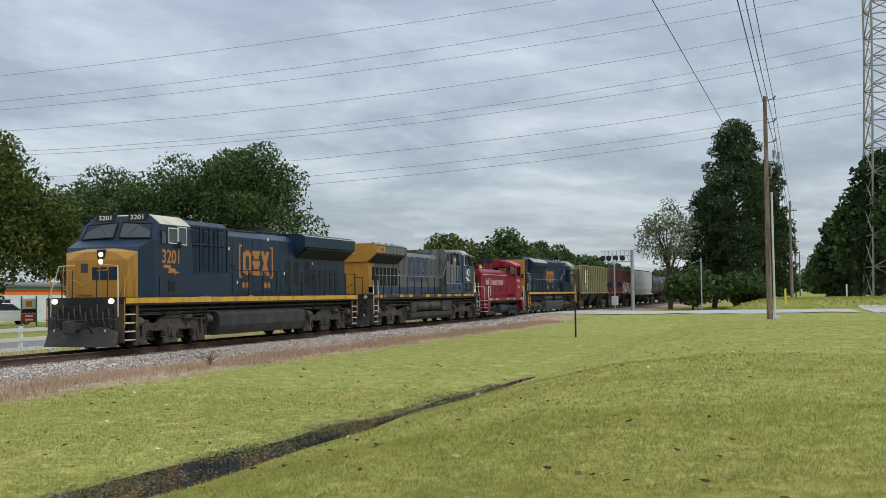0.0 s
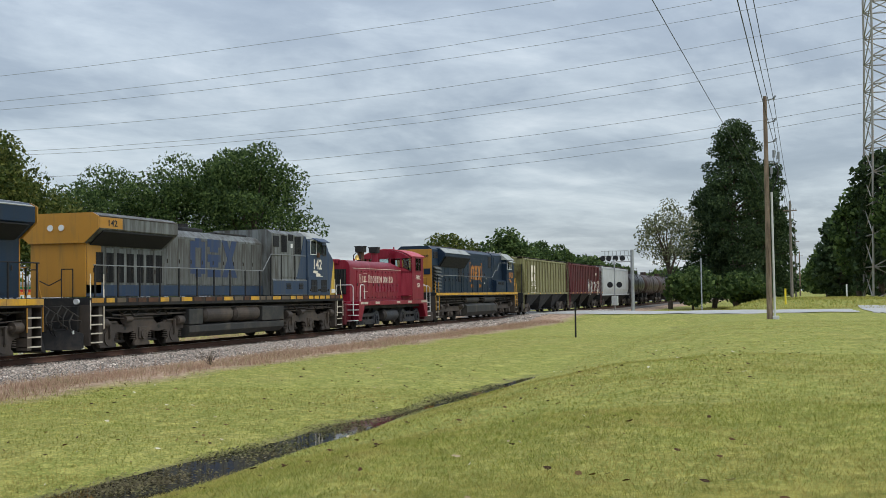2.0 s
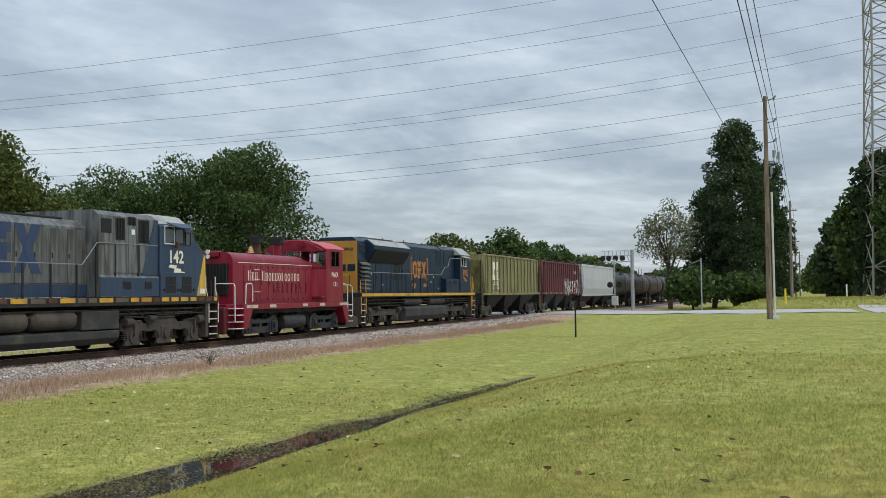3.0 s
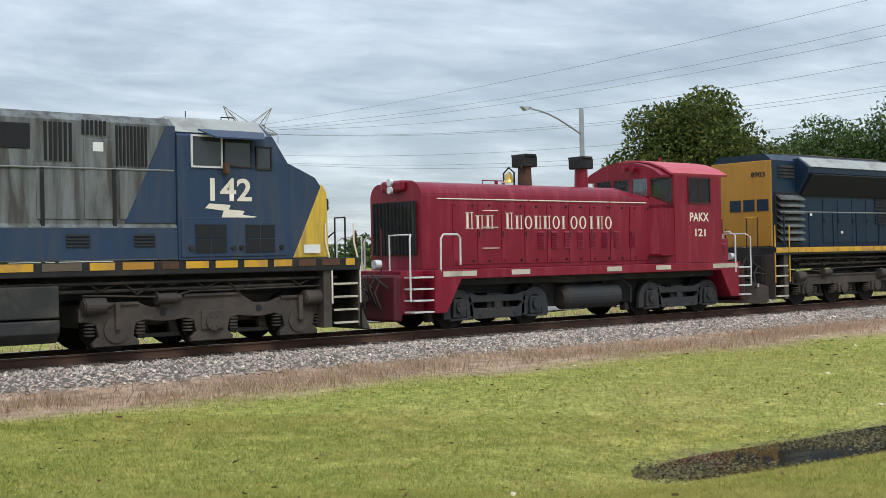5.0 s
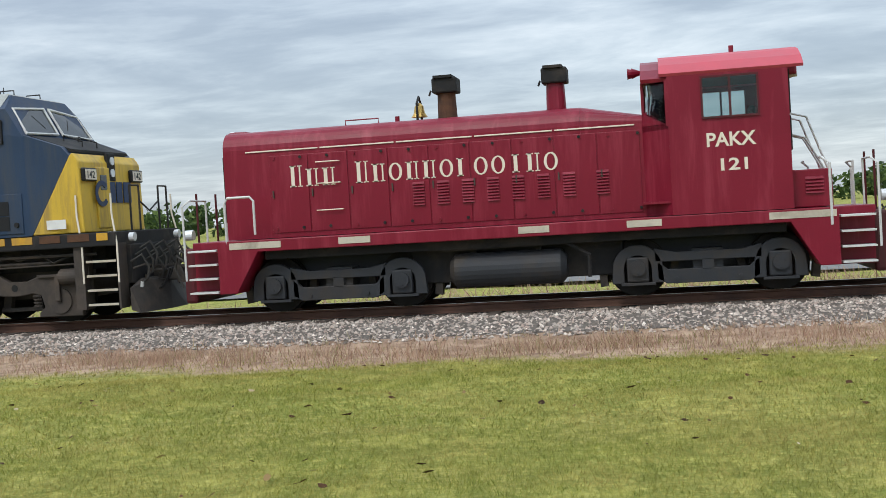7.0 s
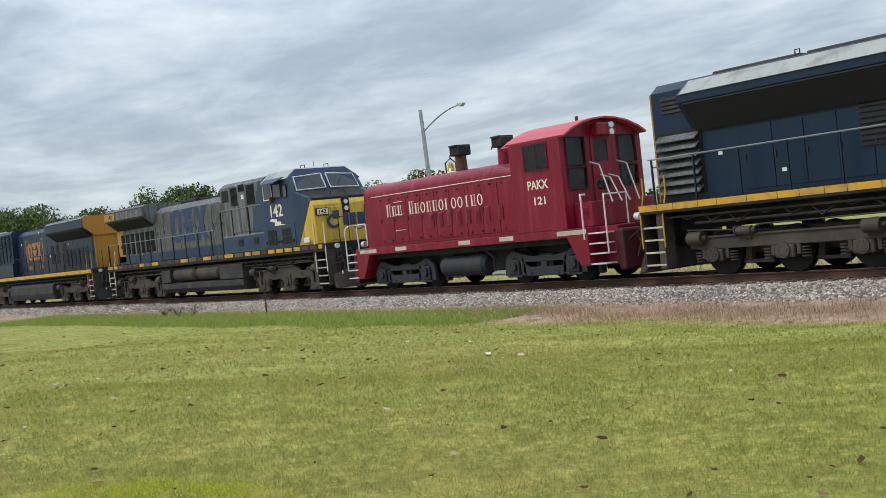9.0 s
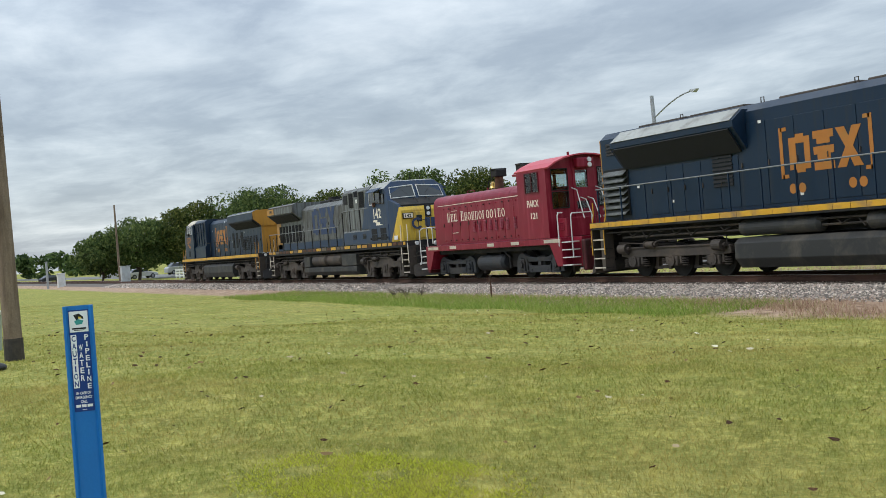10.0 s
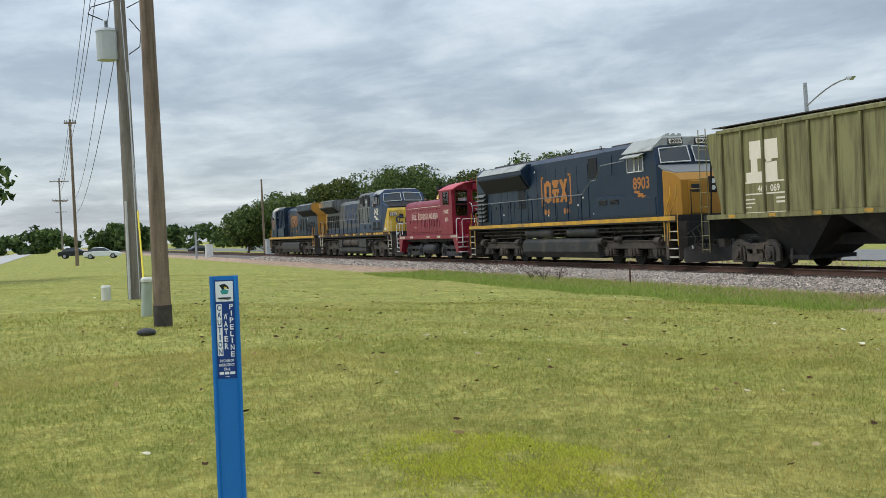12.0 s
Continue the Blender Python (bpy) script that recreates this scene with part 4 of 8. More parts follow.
def block_logo(parent, x, y, z, w, h, s, material, brackets=None):
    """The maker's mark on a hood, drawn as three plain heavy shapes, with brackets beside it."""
    def at(u0, u1, v0, v1, name="logo_shape", mat_=material):
        a, b = sorted((x - s * (u0 - 0.5) * w, x - s * (u1 - 0.5) * w))
        bm = bmesh.new()
        box(bm, a, b, y, y + s * 0.004, z + (v0 - 0.5) * h, z + (v1 - 0.5) * h)
        return bm
    bm = bmesh.new()
    for u0, u1, v0, v1 in ((0.0, 0.10, 0.08, 0.92), (0.10, 0.22, 0.76, 1.0), (0.10, 0.22, 0.0, 0.24), (0.22, 0.30, 0.08, 0.92)):
        merge(bm, at(u0, u1, v0, v1))
    part("logo_shape", bm, material, parent)
    bm = bmesh.new()
    for u0, u1, v0, v1 in ((0.35, 0.63, 0.80, 1.0), (0.40, 0.58, 0.66, 0.80), (0.35, 0.63, 0.40, 0.60), (0.40, 0.58, 0.26, 0.40), (0.35, 0.63, 0.0, 0.20)):
        merge(bm, at(u0, u1, v0, v1))
    part("logo_shape", bm, material, parent)
    bm = bmesh.new()
    for sg in (-1, 1):
        pts = [(0.66, 0.5 + sg * 0.5), (0.78, 0.5 + sg * 0.5), (0.88, 0.5), (0.78, 0.5)]
        mirrored = [(1.66 - u, v) for u, v in pts]
        for q, thick in ((pts, 0.004), (mirrored, 0.007)):
            vs = [(x - s * (u - 0.5) * w, z + (v - 0.5) * h) for u, v in q]
            prism(bm, vs, (y, y + s * thick) if s > 0 else (y + s * thick, y))
    part("logo_shape", bm, material, parent)
    if brackets:
        for e in (-1, 1):
            bm = bmesh.new()
            xe = x + e * (w / 2 + 0.28)
            for a, b, c, d in ((xe - 0.06, xe + 0.06, z - h * 0.62, z + h * 0.72), (xe, xe - e * 0.22, z + h * 0.62, z + h * 0.72), (xe, xe - e * 0.22, z - h * 0.62, z - h * 0.52)):
                box(bm, min(a, b), max(a, b), y, y + s * 0.004, c, d)
            part("logo_bracket", bm, brackets, parent)
            for k in (0, 1):
                bm = bmesh.new()
                xx = x + e * (w / 2 - 0.05) - e * k * 0.34
                cyl(bm, (xx, y, z - h * 0.9), (xx, y + s * 0.004, z - h * 0.9), 0.13, 14)
                part("logo_dot", bm, brackets, parent)


def bolt_mark(parent, x, y, z, s, w, material):
    bm = bmesh.new()
    vs = [(-0.5, 0.06), (-0.42, 0.14), (-0.02, 0.12), (-0.05, 0.04), (0.25, 0.02), (0.22, -0.05), (0.5, -0.08), (0.12, -0.16), (0.14, -0.09), (-0.2, -0.12), (-0.15, 0.02)]
    prism(bm, [(x - s * u * w, z + v * w) for u, v in vs], (y, y + s * 0.004) if s > 0 else (y + s * 0.004, y))
    part("lightning_mark", bm, material, parent)


def underframe(parent, half, sill0, sill1, stripe_mat, material=black, lat=1.5, patchy=False):
    bm = bmesh.new()
    box(bm, -half, half, -lat + 0.02, lat - 0.02, sill0, sill1, 0.02)
    box(bm, -half + 0.6, half - 0.6, -0.7, 0.7, sill0 - 0.45, sill0)
    part("underframe", bm, material, parent)
    rng = random.Random(int(half * 100))
    x = -half
    while x < half - 0.1:
        w = min(rng.uniform(0.5, 0.9), half - x)
        for s in (-1, 1):
            plate(parent, "sill_stripe", x, x + w - (0.15 if patchy else 0.015), s * (lat - 0.02), sill0 + (0.11 if patchy else 0.07), sill1 - 0.02, s, rng.choice((stripe, stripe, stripe_worn, stripe_worn, stripe_worn, rust, rust, yellow)) if patchy else stripe_mat, 0.012, 0.003)
        x += w
    for s in (-1, 1):
        first = []
        for k in range(26):
            x = -half + 1 + k * (2 * half - 2) / 26
            if k < 3:
                bm = bmesh.new()
                tube(bm, [(0, s * 1.25, sill0 - 0.08), (0.3, s * 1.27, sill0 - 0.2 - 0.08 * k), (0.75, s * 1.25, sill0 - 0.1)], 0.022, 5)
                first.append(part("cable", bm, black, parent))
                first[-1].location = (x, 0, 0)
            else:
                again(first[k % 3], Matrix.Translation((x, 0, 0)), parent)
        bm = bmesh.new()
        tube(bm, [(-half + 0.5, s * 1.3, sill0 - 0.12), (half - 0.5, s * 1.3, sill0 - 0.14)], 0.03)
        tube(bm, [(-half + 1.5, s * 1.22, sill0 - 0.3), (half - 1.5, s * 1.22, sill0 - 0.27)], 0.035)
        part("pipe", bm, steel_dark, parent)


def hood_doors(parent, x0, x1, y, z0, z1, s, n, material):
    d = (x1 - x0) / n
    bm = bmesh.new()
    box(bm, x0 + 0.012, x0 + d - 0.012, y, y + s * 0.018, z0, z1, 0.006)
    first = part("hood_door", bm, material, parent)
    for k in range(1, n):
        again(first, Matrix.Translation((k * d, 0, 0)), parent)
    bm = bmesh.new()
    box(bm, x0 + 0.05, x0 + 0.075, y + s * 0.018, y + s * 0.05, (z0 + z1) / 2 - 0.07, (z0 + z1) / 2 + 0.07)
    h = part("door_latch", bm, steel_grey, parent)
    for k in range(1, n):
        again(h, Matrix.Translation((k * d, 0, 0)), parent)


def ge_loco(name, label, new_style):
    """A wide-cab road diesel, cab towards +x. new_style: the dark blue lead unit; else the older grey and blue one."""
    lo = thing(name, label, "locomotive", "locomotives of the train")
    body = blue if new_style else grey_worn
    cabm = blue if new_style else blue_worn
    nosem = yellow if new_style else yellow_worn
    underframe(lo, 10.35, 1.45, 1.72, stripe, patchy=not new_style)
    # cab with chamfered roof and raked windshield
    bm = bmesh.new()
    pts = []
    for s in (-1, 1):
        pts += [(6.1, s * 1.5, 1.72), (6.1, s * 1.5, 4.12), (6.1, s * 1.05, 4.5), (8.15, s * 1.05, 4.5), (8.24, s * 1.45, 4.2), (8.6, s * 1.5, 3.62), (8.6, s * 1.5, 1.72)]
    hull(bm, pts)
    cab = part("cab", bm, cabm, lo)
    bm = bmesh.new()
    hull(bm, [(x, s * y, z) for s in (-1, 1) for x in (6.05, 8.12) for y, z in ((1.08, 4.502), (1.45, 4.2))] + [(x, s * 1.0, 4.54) for s in (-1, 1) for x in (6.1, 8.05)])
    part("cab_roof", bm, cream_roof if new_style else grey_roof, lo, "sun-bleached cab roof")
    wd = lambda x, z: 1.5 - max(0, x - 8.6) * 0.17
    bm = bmesh.new()
    prism(bm, [(8.6, 1.73), (9.42, 1.73), (9.42, 3.24), (9.30, 3.40), (8.6, 3.66)] if new_style else [(8.6, 1.73), (8.66, 1.73), (9.45, 3.22), (9.30, 3.40), (8.6, 3.66)], wd)
    part("nose_side", bm, cabm, lo)
    bm = bmesh.new()
    if new_style:
        hull(bm, [(9.421, s * 1.362, z) for s in (-1, 1) for z in (1.73, 3.22)] + [(9.66, s * 1.12, z) for s in (-1, 1) for z in (1.73, 2.95)] + [(9.60, s * 0.5, 3.24) for s in (-1, 1)] + [(9.421, s * 0.5, 3.34) for s in (-1, 1)])
    else:
        prism(bm, [(8.661, 1.73), (9.66, 1.73), (9.62, 3.10), (9.50, 3.27), (9.451, 3.22)], lambda x, z: wd(x, z) + 0.002, 0.02)
    nose = part("nose", bm, nosem, lo, "yellow nose" if new_style else "faded yellow nose with a blue mark")
    if not new_style:
        bm = bmesh.new()
        hull(bm, [(8.62, y, z) for y in (-1.3, 1.3) for z in (3.62, 3.67)] + [(9.42, y, z) for y in (-1.2, 1.2) for z in (3.30, 3.355)])
        part("nose_top", bm, black, lo, "soot-blackened nose top")
    # nose details
    bm = bmesh.new()
    box(bm, 9.64, 9.69, -0.75, -0.2, 1.8, 3.0, 0.02)
    door = part("nose_door", bm, nosem, lo)
    bm = bmesh.new()
    box(bm, 9.68, 9.70, -0.62, -0.35, 2.55, 2.85, 0.01)
    part("door_window", bm, window_glass, door)
    headlights(lo, 9.62, 0.12 if new_style else 0.0, 3.02, 1, new_style)
    bm = bmesh.new()
    for a, b, c in ((-0.85, -0.35, 2.45), (-0.25, 0.05, 2.5), (0.1, 0.35, 2.5), (0.42, 0.75, 2.5)):
        if a == -0.85 and new_style:
            continue
        if a == -0.85:
            # an open ring, the widest of the shapes
            for k in range(14):
                q0, q1 = 0.7 + k * 4.9 / 14, 0.7 + (k + 1) * 4.9 / 14
                hull(bm, [(x, -0.6 + f * math.cos(q) * 0.28, 2.48 + f * math.sin(q) * 0.26) for x in (9.70, 9.712) for q in (q0, q1) for f in (0.62, 1.0)])
        else:
            box(bm, 9.66, 9.672, a, b, c - 0.2, c + 0.22, 0)
    part("nose_mark", bm, logo_blue if not new_style else blue, lo, "blue mark on the nose")
    for s in (-1, 1):
        # windshield, in the raked plane
        bm = bmesh.new()
        q = [(8.245, s * 0.1, 4.28), (8.245, s * 1.25, 4.2), (8.54, s * 1.32, 3.7), (8.54, s * 0.1, 3.74)]
        hull(bm, [(x + 0.03, y, z + 0.01) for x, y, z in q] + [(x + 0.0, y, z - 0.01) for x, y, z in q])
        part("windshield", bm, window_glass, lo)
        bm = bmesh.new()
        ring = q + q[:1]
        tube(bm, [(x + 0.04, y, z + 0.01) for x, y, z in ring], 0.03)
        part("window_frame", bm, black if new_style else silver, lo)
        bm = bmesh.new()
        tube(bm, [(8.36, s * 0.7, 4.1), (8.5, s * 0.45, 3.86)], 0.012)
        part("wiper", bm, black, lo)
        panes(lo, 6.42 if not new_style else 6.5, 7.03, s * 1.5, 3.55, 4.12, s, silver)
        panes(lo, 7.12, 7.70, s * 1.5, 3.58, 4.06, s, silver if new_style else black)
        panes(lo, 7.85, 8.15, s * 1.5, 3.55, 3.95, s, black)
        bm = bmesh.new()
        hull(bm, [(x, s * yy, zz) for x, cut in ((6.55, 0), (6.75, 1), (7.85, 1), (8.02, 0)) for yy, zz in (((1.5, 4.27), (1.5, 4.24)) if not cut else ((1.84, 4.10), (1.84, 4.07)))])
        if not new_style:
            part("sun_shade", bm, blue_worn, lo, "hinged blue shade over the side window")
        else:
            bm.free()
        bm = bmesh.new()
        box(bm, 7.05, 7.15, s * 1.53, s * 1.66, 3.4, 3.62, 0.02)
        part("mirror", bm, rust if not new_style else black, lo)
        # panels under the cab
        if not new_style:
            plate(lo, "battery_door", 6.15, 8.5, s * 1.5, 1.78, 2.55, s, cabm)
            for a in (6.45, 7.55):
                for u0 in (a, a + 0.345):
                    for v0 in (1.85, 2.14):
                        plate(lo, "mesh_panel", u0, u0 + 0.325, s * 1.52, v0, v0 + 0.27, s, mesh_dark, 0.012, 0.003)
                for c in (a - 0.1, a + 0.82):
                    bm = bmesh.new()
                    cyl(bm, (c, s * 1.52, 1.95), (c, s * 1.56, 1.95), 0.05, 8)
                    part("latch", bm, black, lo)
            plate(lo, "stencil_plate", 8.25, 8.42, s * 1.5, 1.82, 1.95, s, white, 0.01, 0.002)
        else:
            plate(lo, "battery_door", 6.2, 8.3, s * 1.5, 1.78, 2.4, s, cabm)
            louvre(lo, 7.3, 7.75, s * 1.52, 1.9, 2.3, s, 6, mesh_dark)
        num = "3201" if new_style else "142"
        w = 1.15 if new_style else 0.92
        text("road_number", num, gold if new_style else cream, lo, 7.55 if new_style else 7.25, s * 1.505, 3.1, 0.48 if new_style else 0.45, w, s)
        bolt_mark(lo, 7.5 if new_style else 7.25, s * 1.504, 2.66, s, 1.15, gold if new_style else cream)
        # number boards on the roof front or the nose
        bm = bmesh.new()
        yb = 0.62
        if new_style:
            hull(bm, [(8.1, s * (yb - 0.38), 4.32), (8.1, s * (yb + 0.38), 4.32), (8.25, s * (yb - 0.36), 4.3), (8.25, s * (yb + 0.36), 4.3), (8.1, s * (yb - 0.38), 4.6), (8.1, s * (yb + 0.38), 4.6), (8.2, s * (yb - 0.36), 4.6), (8.2, s * (yb + 0.36), 4.6)])
            b = part("number_board", bm, board_black, lo)
            text("board_number", num, cream, b, 8.262, s * yb, 4.45, 0.16, 0.5, front=True)
        else:
            box(bm, 9.62, 9.71, s * 1.02 - 0.26, s * 1.02 + 0.26, 2.72, 2.98, 0.03)
            b = part("number_board", bm, board_black, lo)
            bm = bmesh.new()
            box(bm, 9.708, 9.714, s * 1.02 - 0.22, s * 1.02 + 0.22, 2.75, 2.95)
            part("board_face", bm, cream, b, "cream number panel")
            text("board_number", num, board_black, b, 9.718, s * 1.02, 2.85, 0.14, 0.30, front=True)
            bm = bmesh.new()
            tube(bm, [(9.2, s * 0.3, 3.45), (9.2, s * 0.3, 3.56), (8.8, s * 0.3, 3.70), (8.8, s * 0.3, 3.6)], 0.016)
            part("nose_rail", bm, black, lo)
            plate(lo, "paint_patch", 8.95, 9.35, s * 1.45, 1.82, 2.0, s, white, 0.012, 0.002)
    # roof gear
    for y in (-0.5, 0.5):
        bm = bmesh.new()
        tube(bm, [(7.6, y, 4.52), (7.6, y, 4.66), (7.9, y, 4.66), (7.9, y, 4.52)], 0.015)
        part("lift_eye", bm, black, lo)
    bm = bmesh.new()
    tube(bm, [(7.2, 0.3, 4.52), (7.2, 0.3, 4.85)], 0.01)
    part("roof_antenna", bm, black, lo)
    # tall equipment hood behind the cab
    bm = bmesh.new()
    section(bm, [(-1.42, 1.74), (1.42, 1.74), (1.42, 2.5), (1.3, 2.56), (1.3, 4.3), (1.12, 4.46), (-1.12, 4.46), (-1.3, 4.3), (-1.3, 2.56), (-1.42, 2.5)] if new_style else
            [(-1.48, 1.74), (1.48, 1.74), (1.48, 2.35), (1.42, 2.42), (1.42, 4.3), (1.2, 4.46), (-1.2, 4.46), (-1.42, 4.3), (-1.42, 2.42), (-1.48, 2.35)], 2.6 if not new_style else 3.0, 6.09)
    part("equipment_hood", bm, body, lo)
    yh = 1.3 if new_style else 1.42
    x_mid = 3.0 if new_style else 2.6
    for s in (-1, 1):
        if new_style:
            for k in range(3):
                a = 3.35 + k * 0.85
                plate(lo, "grille_door", a, a + 0.75, s * yh, 3.55, 4.2, s, mesh_dark)
                louvre(lo, a + 0.05, a + 0.7, s * (yh + 0.02), 3.6, 4.15, s, 7, blue)
                plate(lo, "hood_door", a, a + 0.75, s * yh, 2.75, 3.45, s, body)
            bm = bmesh.new()
            tube(bm, [(3.1, s * (yh + 0.12), 3.6), (6.0, s * (yh + 0.12), 3.6)], 0.02)
            tube(bm, [(3.1, s * (yh + 0.12), 4.25), (6.0, s * (yh + 0.12), 4.25)], 0.02)
            part("grab_rail", bm, blue, lo)
        else:
            louvre(lo, 4.9, 5.55, s * yh, 3.5, 4.25, s, 9, mesh_dark, True)
            louvre(lo, 4.25, 4.75, s * yh, 4.05, 4.32, s, 6, mesh_dark, True)
            louvre(lo, 3.55, 4.1, s * yh, 3.55, 4.25, s, 6, mesh_dark, True)
            plate(lo, "hood_window", 2.75, 3.3, s * yh, 3.75, 4.2, s, mesh_dark)
            plate(lo, "hood_door", 4.28, 4.85, s * yh, 2.5, 3.98, s, body)
            plate(lo, "hood_door", 3.4, 4.2, s * yh, 2.5, 3.5, s, body)
            plate(lo, "hood_door", 4.95, 5.6, s * yh, 2.5, 3.42, s, body)
            plate(lo, "stencil_plate", 4.45, 4.65, s * (yh + 0.02), 3.75, 3.92, s, white, 0.006, 0.001)
            louvre(lo, 5.2, 5.62, s * 1.48, 2.0, 2.25, s, 4, black)
            louvre(lo, 3.9, 4.35, s * 1.48, 2.0, 2.25, s, 4, black)
            # blue paint wedge towards the cab
            bm = bmesh.new()
            prism(bm, [(5.05, 2.44), (6.09, 2.44), (6.09, 4.3), (5.92, 4.3)], (s * yh, s * (yh + 0.024)) if s > 0 else (s * (yh + 0.024), s * yh))
            part("blue_wedge", bm, blue_worn, lo)
            bm = bmesh.new()
            box(bm, 2.6, 6.09, s * 1.48, s * 1.484, 1.76, 2.34)
            part("blue_band", bm, blue_worn, lo)
    # engine hood
    bm = bmesh.new()
    hood_y = 0.98
    zt = 4.3 if new_style else 4.12
    xr = -9.9
    section(bm, [(-hood_y, 1.74), (hood_y, 1.74), (hood_y, zt - 0.25), (hood_y - 0.3, zt), (-hood_y + 0.3, zt), (-hood_y, zt - 0.25)], xr, x_mid - 0.002)
    part("engine_hood", bm, body, lo)
    for s in (-1, 1):
        hood_doors(lo, -5.1, x_mid - 0.15, s * hood_y, 1.85 if new_style else 2.15, zt - 0.32, s, 9, body)
        hood_doors(lo, -9.6, -5.2, s * hood_y, 1.85, 3.3, s, 6, body)
        if not new_style:
            bm = bmesh.new()
            box(bm, xr, x_mid, s * (hood_y + 0.018), s * (hood_y + 0.024), 1.76, 2.12)
            part("blue_band", bm, blue_worn, lo)
            block_logo(lo, -1.55, s * (hood_y + 0.021), 3.15, 3.7, 1.42, s, logo_blue)
            for k in range(7):
                louvre(lo, -9.4 + k * 0.6, -9.0 + k * 0.6, s * (hood_y + 0.02), 2.2, 3.15, s, 8, mesh_dark, True)
        else:
            block_logo(lo, -0.15, s * (hood_y + 0.021), 3.05, 2.45, 1.0, s, gold, gold)
            for k in range(6):
                louvre(lo, -8.9 + k * 0.62, -8.55 + k * 0.62, s * (hood_y + 0.02), 2.0, 2.9, s, 8, mesh_dark)
            for a in (-3.5, -4.4, -5.6):
                plate(lo, "hood_window", a, a + 0.5, s * (hood_y + 0.02), 2.2, 3.2, s, mesh_dark, 0.012, 0.003)
            for k in range(5):
                bm = bmesh.new()
                box(bm, 3.2 + k * 0.7, 3.26 + k * 0.7, *sorted((s * (yh + 0.09), s * (yh + 0.15))), 2.6, 4.25, 0.008)
                part("hood_stanchion", bm, blue, lo)
            for a, zz in ((-1.3, 4.0), (1.5, 2.2), (-2.9, 2.6), (2.2, 3.5), (-6, 3.1)):
                plate(lo, "stencil_plate", a, a + 0.1, s * (hood_y + 0.02), zz, zz + 0.12, s, white, 0.005, 0.001)
    # radiator wings
    xa, xb = (-9.9, -3.9) if new_style else (-10.0, -5.2)
    bm = bmesh.new()
    zr = 4.42 if new_style else 4.36
    section(bm, [(-1.0, 3.42), (-1.52, 3.86), (-1.52, zr - 0.12), (-1.3, zr), (1.3, zr), (1.52, zr - 0.12), (1.52, 3.86), (1.0, 3.42)], xa, xb)
    part("radiator_wing", bm, body, lo)
    bm = bmesh.new()
    for s in (-1, 1):
        hull(bm, [(x, s * y, z) for x in (xa + 0.25, xb - 0.25) for y, z in ((1.02, 3.40), (1.5, 3.81), (1.02, 3.36), (1.5, 3.77))])
    sides("radiator_grille", bm, mesh_dark, lo)
    bm = bmesh.new()
    for s in (-1, 1):
        hull(bm, [(x, s * y, z) for x in (xa + 0.05, xb - 0.05) for y, z in ((1.15, zr + 0.01), (1.525, zr - 0.13), (1.15, zr + 0.03), (1.54, zr - 0.11))])
    sides("wing_top", bm, grey_roof if new_style else steel_grey, lo, "dull metal top plates")
    bm = bmesh.new()
    box(bm, -3.2, -1.6, -0.55, 0.55, zt - 0.02, zt + 0.16, 0.05)
    box(bm, -0.8, 1.8, -0.7, 0.7, zt - 0.02, zt + 0.07, 0.03)
    cyl(bm, (-2.4, 0, zt), (-2.4, 0, zt + 0.32), 0.32, 16)
    part("exhaust_housing", bm, black, lo)
    for k in range(4):
        bm = bmesh.new()
        tube(bm, [(xa + 1 + k, -0.9, zr), (xa + 1 + k, -0.9, zr + 0.1), (xa + 1.15 + k, -0.9, zr + 0.1), (xa + 1.15 + k, -0.9, zr)], 0.014)
        part("lift_eye", bm, black, lo)
    # rear end
    bm = bmesh.new()
    box(bm, xr - 0.05, xr - 0.002, -1.0, 1.0, 1.74, zr - 0.1, 0.02)
    part("rear_panel", bm, yellow, lo, "yellow end panel")
    bm = bmesh.new()
    section(bm, [(-1.52, 3.86), (-1.52, zr - 0.12), (-1.3, zr), (1.3, zr), (1.52, zr - 0.12), (1.52, 3.86), (1.0, 3.42), (-1.0, 3.42)], xr - 0.14, xr - 0.101)
    part("rear_panel", bm, yellow, lo)
    if not new_style:
        for s in (-1, 1):
            plate(lo, "yellow_patch", -10.0, -8.7, s * 1.524, 3.88, zr - 0.14, s, yellow, 0.004, 0.001)
            text("road_number", "142", board_black, lo, -9.25, s * 1.532, 4.05, 0.2, 0.5, s)
        for s in (-1, 1):
            plate(lo, "yellow_patch", -9.9, -9.1, s * (hood_y + 0.02), 1.85, 3.4, s, yellow, 0.004, 0.001)
    for s in (-1, 1):
        bm = bmesh.new()
        cyl(bm, (xr - 0.06, 0.2 * s, 3.9), (xr - 0.17, 0.2 * s, 3.9), 0.1, 12)
        part("headlight", bm, lamp_off, lo)
    # running gear
    truck_six(lo, 6.96, (4.96, 6.96, 8.97), steel_grey, True)
    truck_six(lo, -6.96, (-8.97, -6.96, -4.96), steel_grey, True)
    tank = bmesh.new()
    if new_style:
        section(tank, [(-1.45, 0.62), (-1.3, 0.28), (1.3, 0.28), (1.45, 0.62), (1.45, 1.05), (1.25, 1.2), (-1.25, 1.2), (-1.45, 1.05)], -4.0, 3.9, 0.02)
        part("fuel_tank", tank, tank_grey, lo)
    else:
        section(tank, [(-1.4, 0.45), (-1.2, 0.26), (1.2, 0.26), (1.4, 0.45), (1.4, 0.68), (1.0, 0.74), (-1.0, 0.74), (-1.4, 0.68)], -4.2, 3.8, 0.02)
        box(tank, -4.2, -3.2, -1.4, 1.4, 0.72, 1.28, 0.03)
        box(tank, 1.75, 3.8, -1.4, 1.4, 0.72, 1.3, 0.03)
